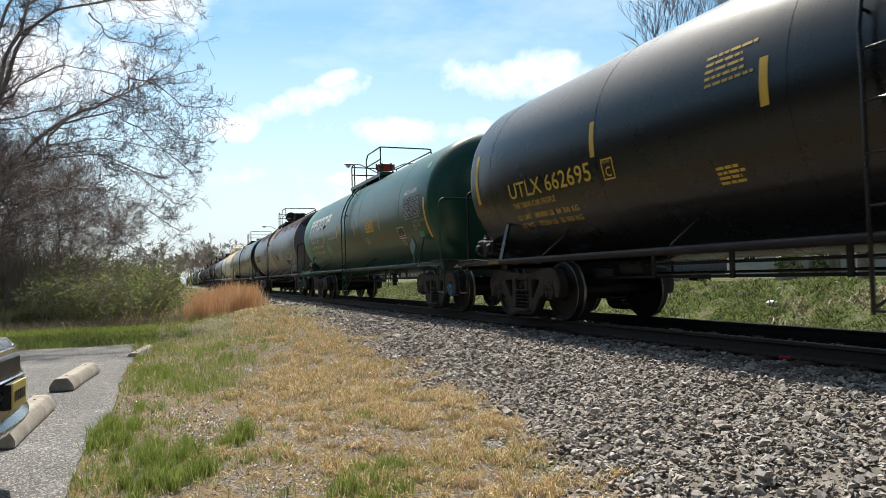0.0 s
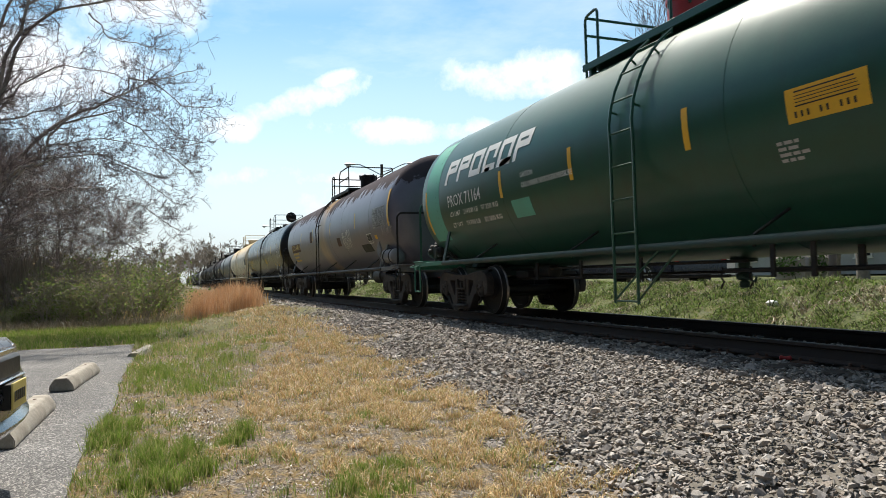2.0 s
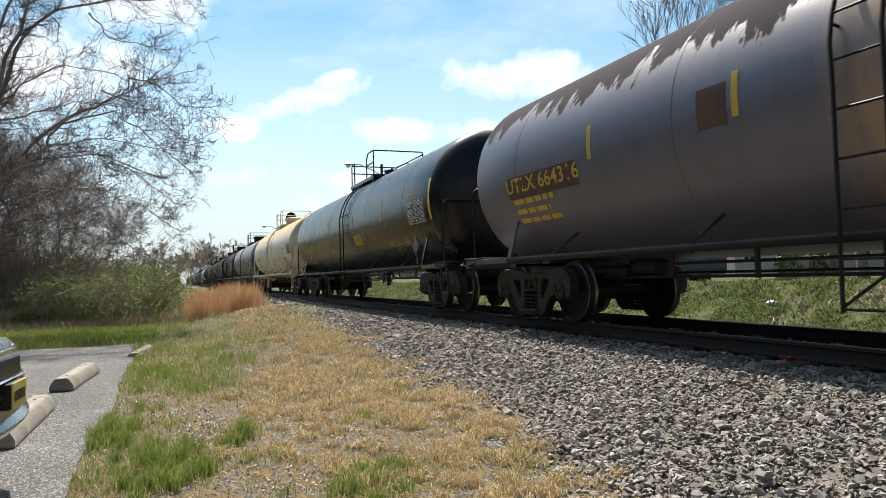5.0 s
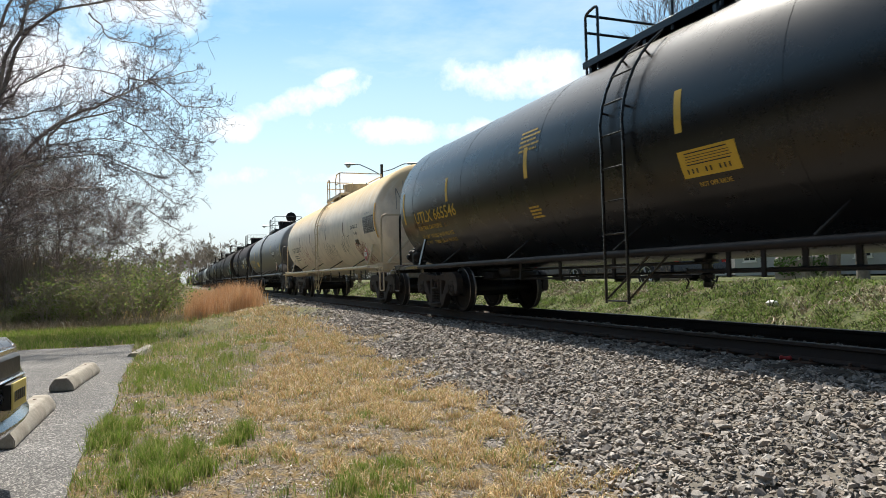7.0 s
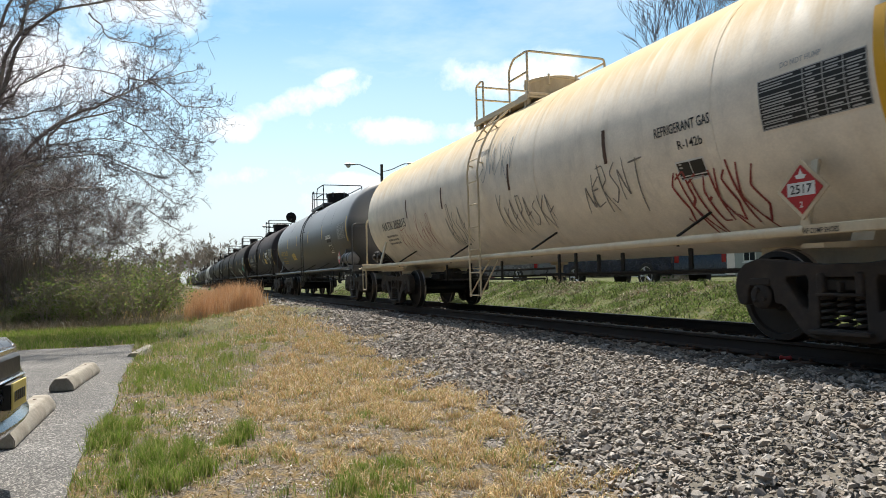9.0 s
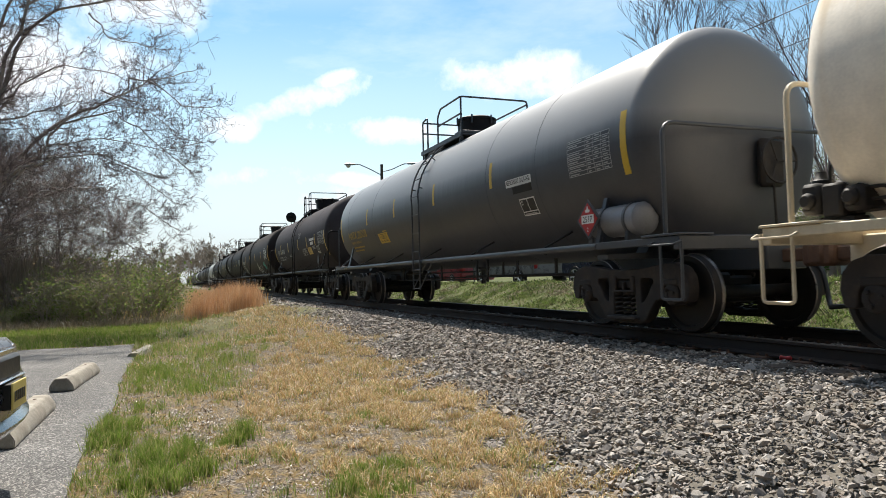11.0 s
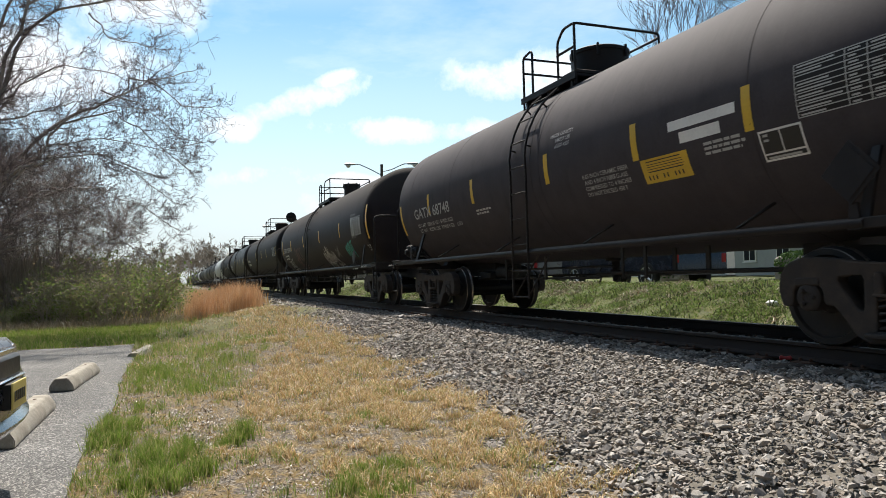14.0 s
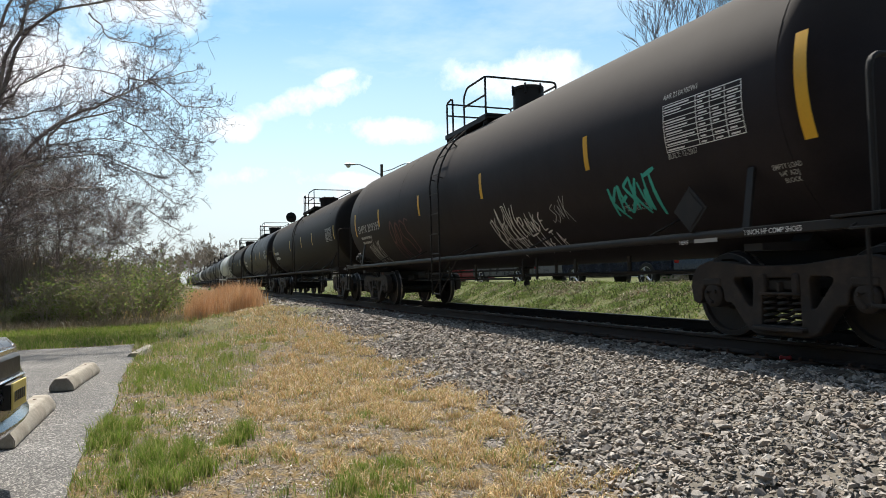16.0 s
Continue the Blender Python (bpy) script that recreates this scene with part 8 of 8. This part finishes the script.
def car_short():
    c = coupled(102.5, 113.1, 1.43, 3.81, SHORT_TANK, "short dull black tank car with white lettering", behind=1.62, deck=1.12, rails=SOOT, sill=SOOT)
    c.seams((-5.7, -3.35, -0.1, 0.15, 4.15), 0.016, SHORT_TANK)
    c.ladder(-0.36, 0.50)
    c.platform(-1.37, -0.24, 0.25, -0.25, 0.46, 0.42, SOOT)
    c.equipment(-1)
    c.stripe(-6.39, -27.4, 0.8, 0.10)
    c.stripe(5.9, -32.2, 4.7, 0.12)
    for x in (-4.55, -2.3, 0.36, 2.41, 4.13):
        c.stripe(x, -13.8, 3.7, 0.11)
    c.table(4.68, -14.0, 1.10, 0.47, SOOT, FADED)
    c.plate(3.02, -5.2, 0.97, 0.105, WHITE, "painted_bar")
    c.plate(3.18, -11.4, 0.59, 0.12, WHITE, "painted_bar")
    c.notice(2.47, -26.0, 0.78, 0.29)
    c.words("WATER CAPACITY", 0.49, 11.6, 0.055, FADED, 0.60)
    c.words("144737 LBS", 0.63, 8.3, 0.055, FADED, 0.40)
    c.words("65650 KGS", 0.63, 4.9, 0.055, FADED, 0.38)
    c.words("0.65 INCH CERAMIC FIBER", 1.25, -16.3, 0.055, FADED, 0.98)
    c.words("AND 4 INCH FIBERGLASS", 1.27, -19.6, 0.055, FADED, 0.92)
    c.words("COMPRESSED TO 4 INCHES", 1.25, -22.9, 0.055, FADED, 0.98)
    c.words("DO NOT EXCEED 450 F", 1.25, -26.2, 0.055, FADED, 0.86)
    c.bars(3.51, -14.8, 0.62, 3, 0.03, FADED, 1.7, 17)
    c.squares(4.21, -27.0, 0.48, 0.30)
    c.words("GATX 68748", -5.49, -14.8, 0.215, FADED, 2.05)
    c.words("LD LMT  180500 LBS  81850 KGS", -5.42, -22.5, 0.075, FADED, 2.0)
    c.words("LT WT   82500 LBS  37400 KGS    LGV", -5.39, -27.4, 0.075, FADED, 2.35)
    c.bars(-2.27, -20.1, 0.7, 2, 0.035, FADED, 1.7, 19)
    c.diamond(5.22, 1.48, 0.30, SOOT, "")
    c.head_words([("GATX  68748", 0.12, 0.0, 0.0), ("CAPY  17379  US GAL", 0.065, 0.36, 0.12), ("CAPY  65786  L", 0.065, 0.62, 0.16)], -0.1, 0.75, FADED)
    head_bars(c, 0.20, -0.39, 0.50, 3, 0.05, FADED, 20)
    return c


def car_tagged():
    c = coupled(117.8, 131.9, 1.5, 3.88, TAGGED_TANK, "matt black tank car with white and teal graffiti", ahead=0.90, deck=1.13, rails=SOOT_DARK, sill=SOOT_DARK)
    c.seams((-7.2, -3.4, 7.50), 0.012, TAGGED_TANK)
    c.ladder(-0.87, top_angle=56)
    c.platform(-1.97, -1.03, 0.02, 0.28, 0.29, 0.42, SOOT_DARK)
    c.equipment(-1)
    c.stripe(7.76, -21.3, 14.8, 0.13, ORANGE)
    c.stripe(-7.51, -16.7, 7.7, 0.10, ORANGE)
    for x in (-5.12, -2.04, 1.19, 4.46):
        c.stripe(x, -12.2, 4.7, 0.10, ORANGE)
    c.words("AAR 211A100W1", 5.99, 7.9, 0.06, FADED, 0.52)
    c.table(5.99, -14.1, 1.12, 0.52, TAGGED_TANK, WHITE)
    c.words("BUILT: 12-2007", 5.99, -16.8, 0.06, FADED, 0.45)
    c.words("EMPTY LOAD", 7.26, -29.6, 0.05, FADED, 0.32)
    c.words("1/4\" ADJ", 7.3, -32.4, 0.05, FADED, 0.22)
    c.words("BLOCK", 7.33, -35.2, 0.05, FADED, 0.18)
    c.scrawl(4.71, -37.3, 0.95, 0.46, TEAL, 6, 0.026, 41)
    c.words("EXT. STENCIL", 4.88, -34.7, 0.035, FADED, 0.5)
    c.words("APPLIED 10-2011", 4.93, -36.6, 0.035, FADED, 0.46)
    c.scrawl(1.15, -50, 1.05, 0.78, WHITE, 7, 0.015, 42)
    c.scrawl(1.35, -58, 0.75, 0.40, WHITE, 5, 0.012, 52)
    c.scrawl(2.15, -42, 0.75, 0.40, WHITE, 5, 0.014, 43)
    c.scrawl(2.30, -58, 0.80, 0.42, WHITE, 5, 0.014, 53)
    c.scrawl(-4.42, -48.1, 1.6, 1.0, FADED_RED, 4, 0.028, 44, bubble=True)
    c.scrawl(-6.71, -49.7, 1.05, 0.65, FADED, 6, 0.022, 45)
    c.scrawl(3.19, -36.5, 0.5, 0.35, FADED, 4, 0.008, 46)
    c.words("SHPX 209395", -7.26, -14.3, 0.20, FADED, 2.1)
    c.bars(-7.12, -21.3, 1.4, 2, 0.07, FADED, 2.0, 47)
    c.diamond(6.35, 1.36, 0.28, SOOT_DARK, "")
    c.sill_words("2 INCH HF COMP SHOES", 6.85, 0.075, WHITE, 1.05)
    c.add("label", box(bmesh.new(), (6.38, -1.486, c.deck - 0.12), (6.70, -1.482, c.deck - 0.03)), FADED)
    c.sill_words("JACK", 6.15, 0.04, WHITE, 0.14, c.deck - 0.07)
    c.sill_words("HERE", 6.15, 0.04, WHITE, 0.14, c.deck - 0.125)
    c.head_words([("SHPX 209395", 0.13, 0.0, 0.0)], -0.45, 0.7, FADED)
    head_bars(c, -0.1, 0.53, 0.40, 2, 0.05, FADED, 48)
    return c


for build in (car_black_long, car_green, car_grey, car_black, car_cream, car_slate, car_short, car_tagged):
    build()

FAR_CARS = [(OLD_TANK, 13.6), (SOOT, 12.4), (OLD_TANK, 12.6), (PALE, 10.8), (SOOT, 12.8), (SOOT, 12.0), (BROWNISH, 12.6), (SOOT_DARK, 11.4), (OLD_TANK, 12.6), (PALE, 12.2), (SOOT, 12.6), (GREY, 12.0), (BROWNISH, 12.6), (SOOT, 12.4),
            (SLATE, 12.8), (SOOT, 12.6), (SOOT, 12.4), (GREY, 12.8), (SOOT, 12.6)] + [(SOOT, 12.6), (OLD_TANK, 12.2), (BROWNISH, 12.8), (SOOT, 12.4)] * 3
FAR_NAMES = {"pale_grey_paint": "pale", "slate_grey_paint": "slate grey", "weathered_grey_paint": "grey"}
back = 131.9
for i, (mat, tc) in enumerate(FAR_CARS):
    back += 4.3
    c = coupled(back, back + tc, 1.41, 3.86, mat, "dusty %s tank car rolling far back in the train" % FAR_NAMES.get(mat.name, "dark"), detail=2 if i < 1 else (1 if i < 4 else 0))
    back += tc
    c.platform(-1.5, -0.4, 0.9, 0.1, 0.36, 0.40)
    if i < 6:
        c.ladder(-0.5)
        c.seams((-c.half + 1.2, 0.6, c.half - 1.6))
        for x in (-c.half + 0.7, -2.0, 1.0, 3.4, c.half - 0.65):
            c.stripe(x, -15, 4)
        c.table(c.half - 2.0, -16, 1.0, 0.46, mat, FADED)
        c.bars(-c.half + 1.0, -16, 1.6, 2, 0.14, FADED, 1.8, 60 + i)


def motions():
    """The train rolls by at an even speed; its wheels turn with it."""
    for car in CARS:
        rows = []
        for k in range(17):
            t = CLIP * k / 16
            x = -car.centre + SPEED * t
            a, b = float(swerve(x - car.tc / 2)), float(swerve(x + car.tc / 2))
            rows.append((t, pose(x, MID + (a + b) / 2, RAIL_TOP, 0, 0, math.degrees(math.atan2(b - a, car.tc)))))
        walk(car.ob, rows)
    step = 1.0 / 15.0
    ang = SPEED * step / WHEEL
    for ob, x in SPINNING:
        walk(ob, [(k * step, pose(x, 0, WHEEL) @ Matrix.Rotation(ang * k, 4, "Y")) for k in range(int(CLIP / step) + 1)])


motions()
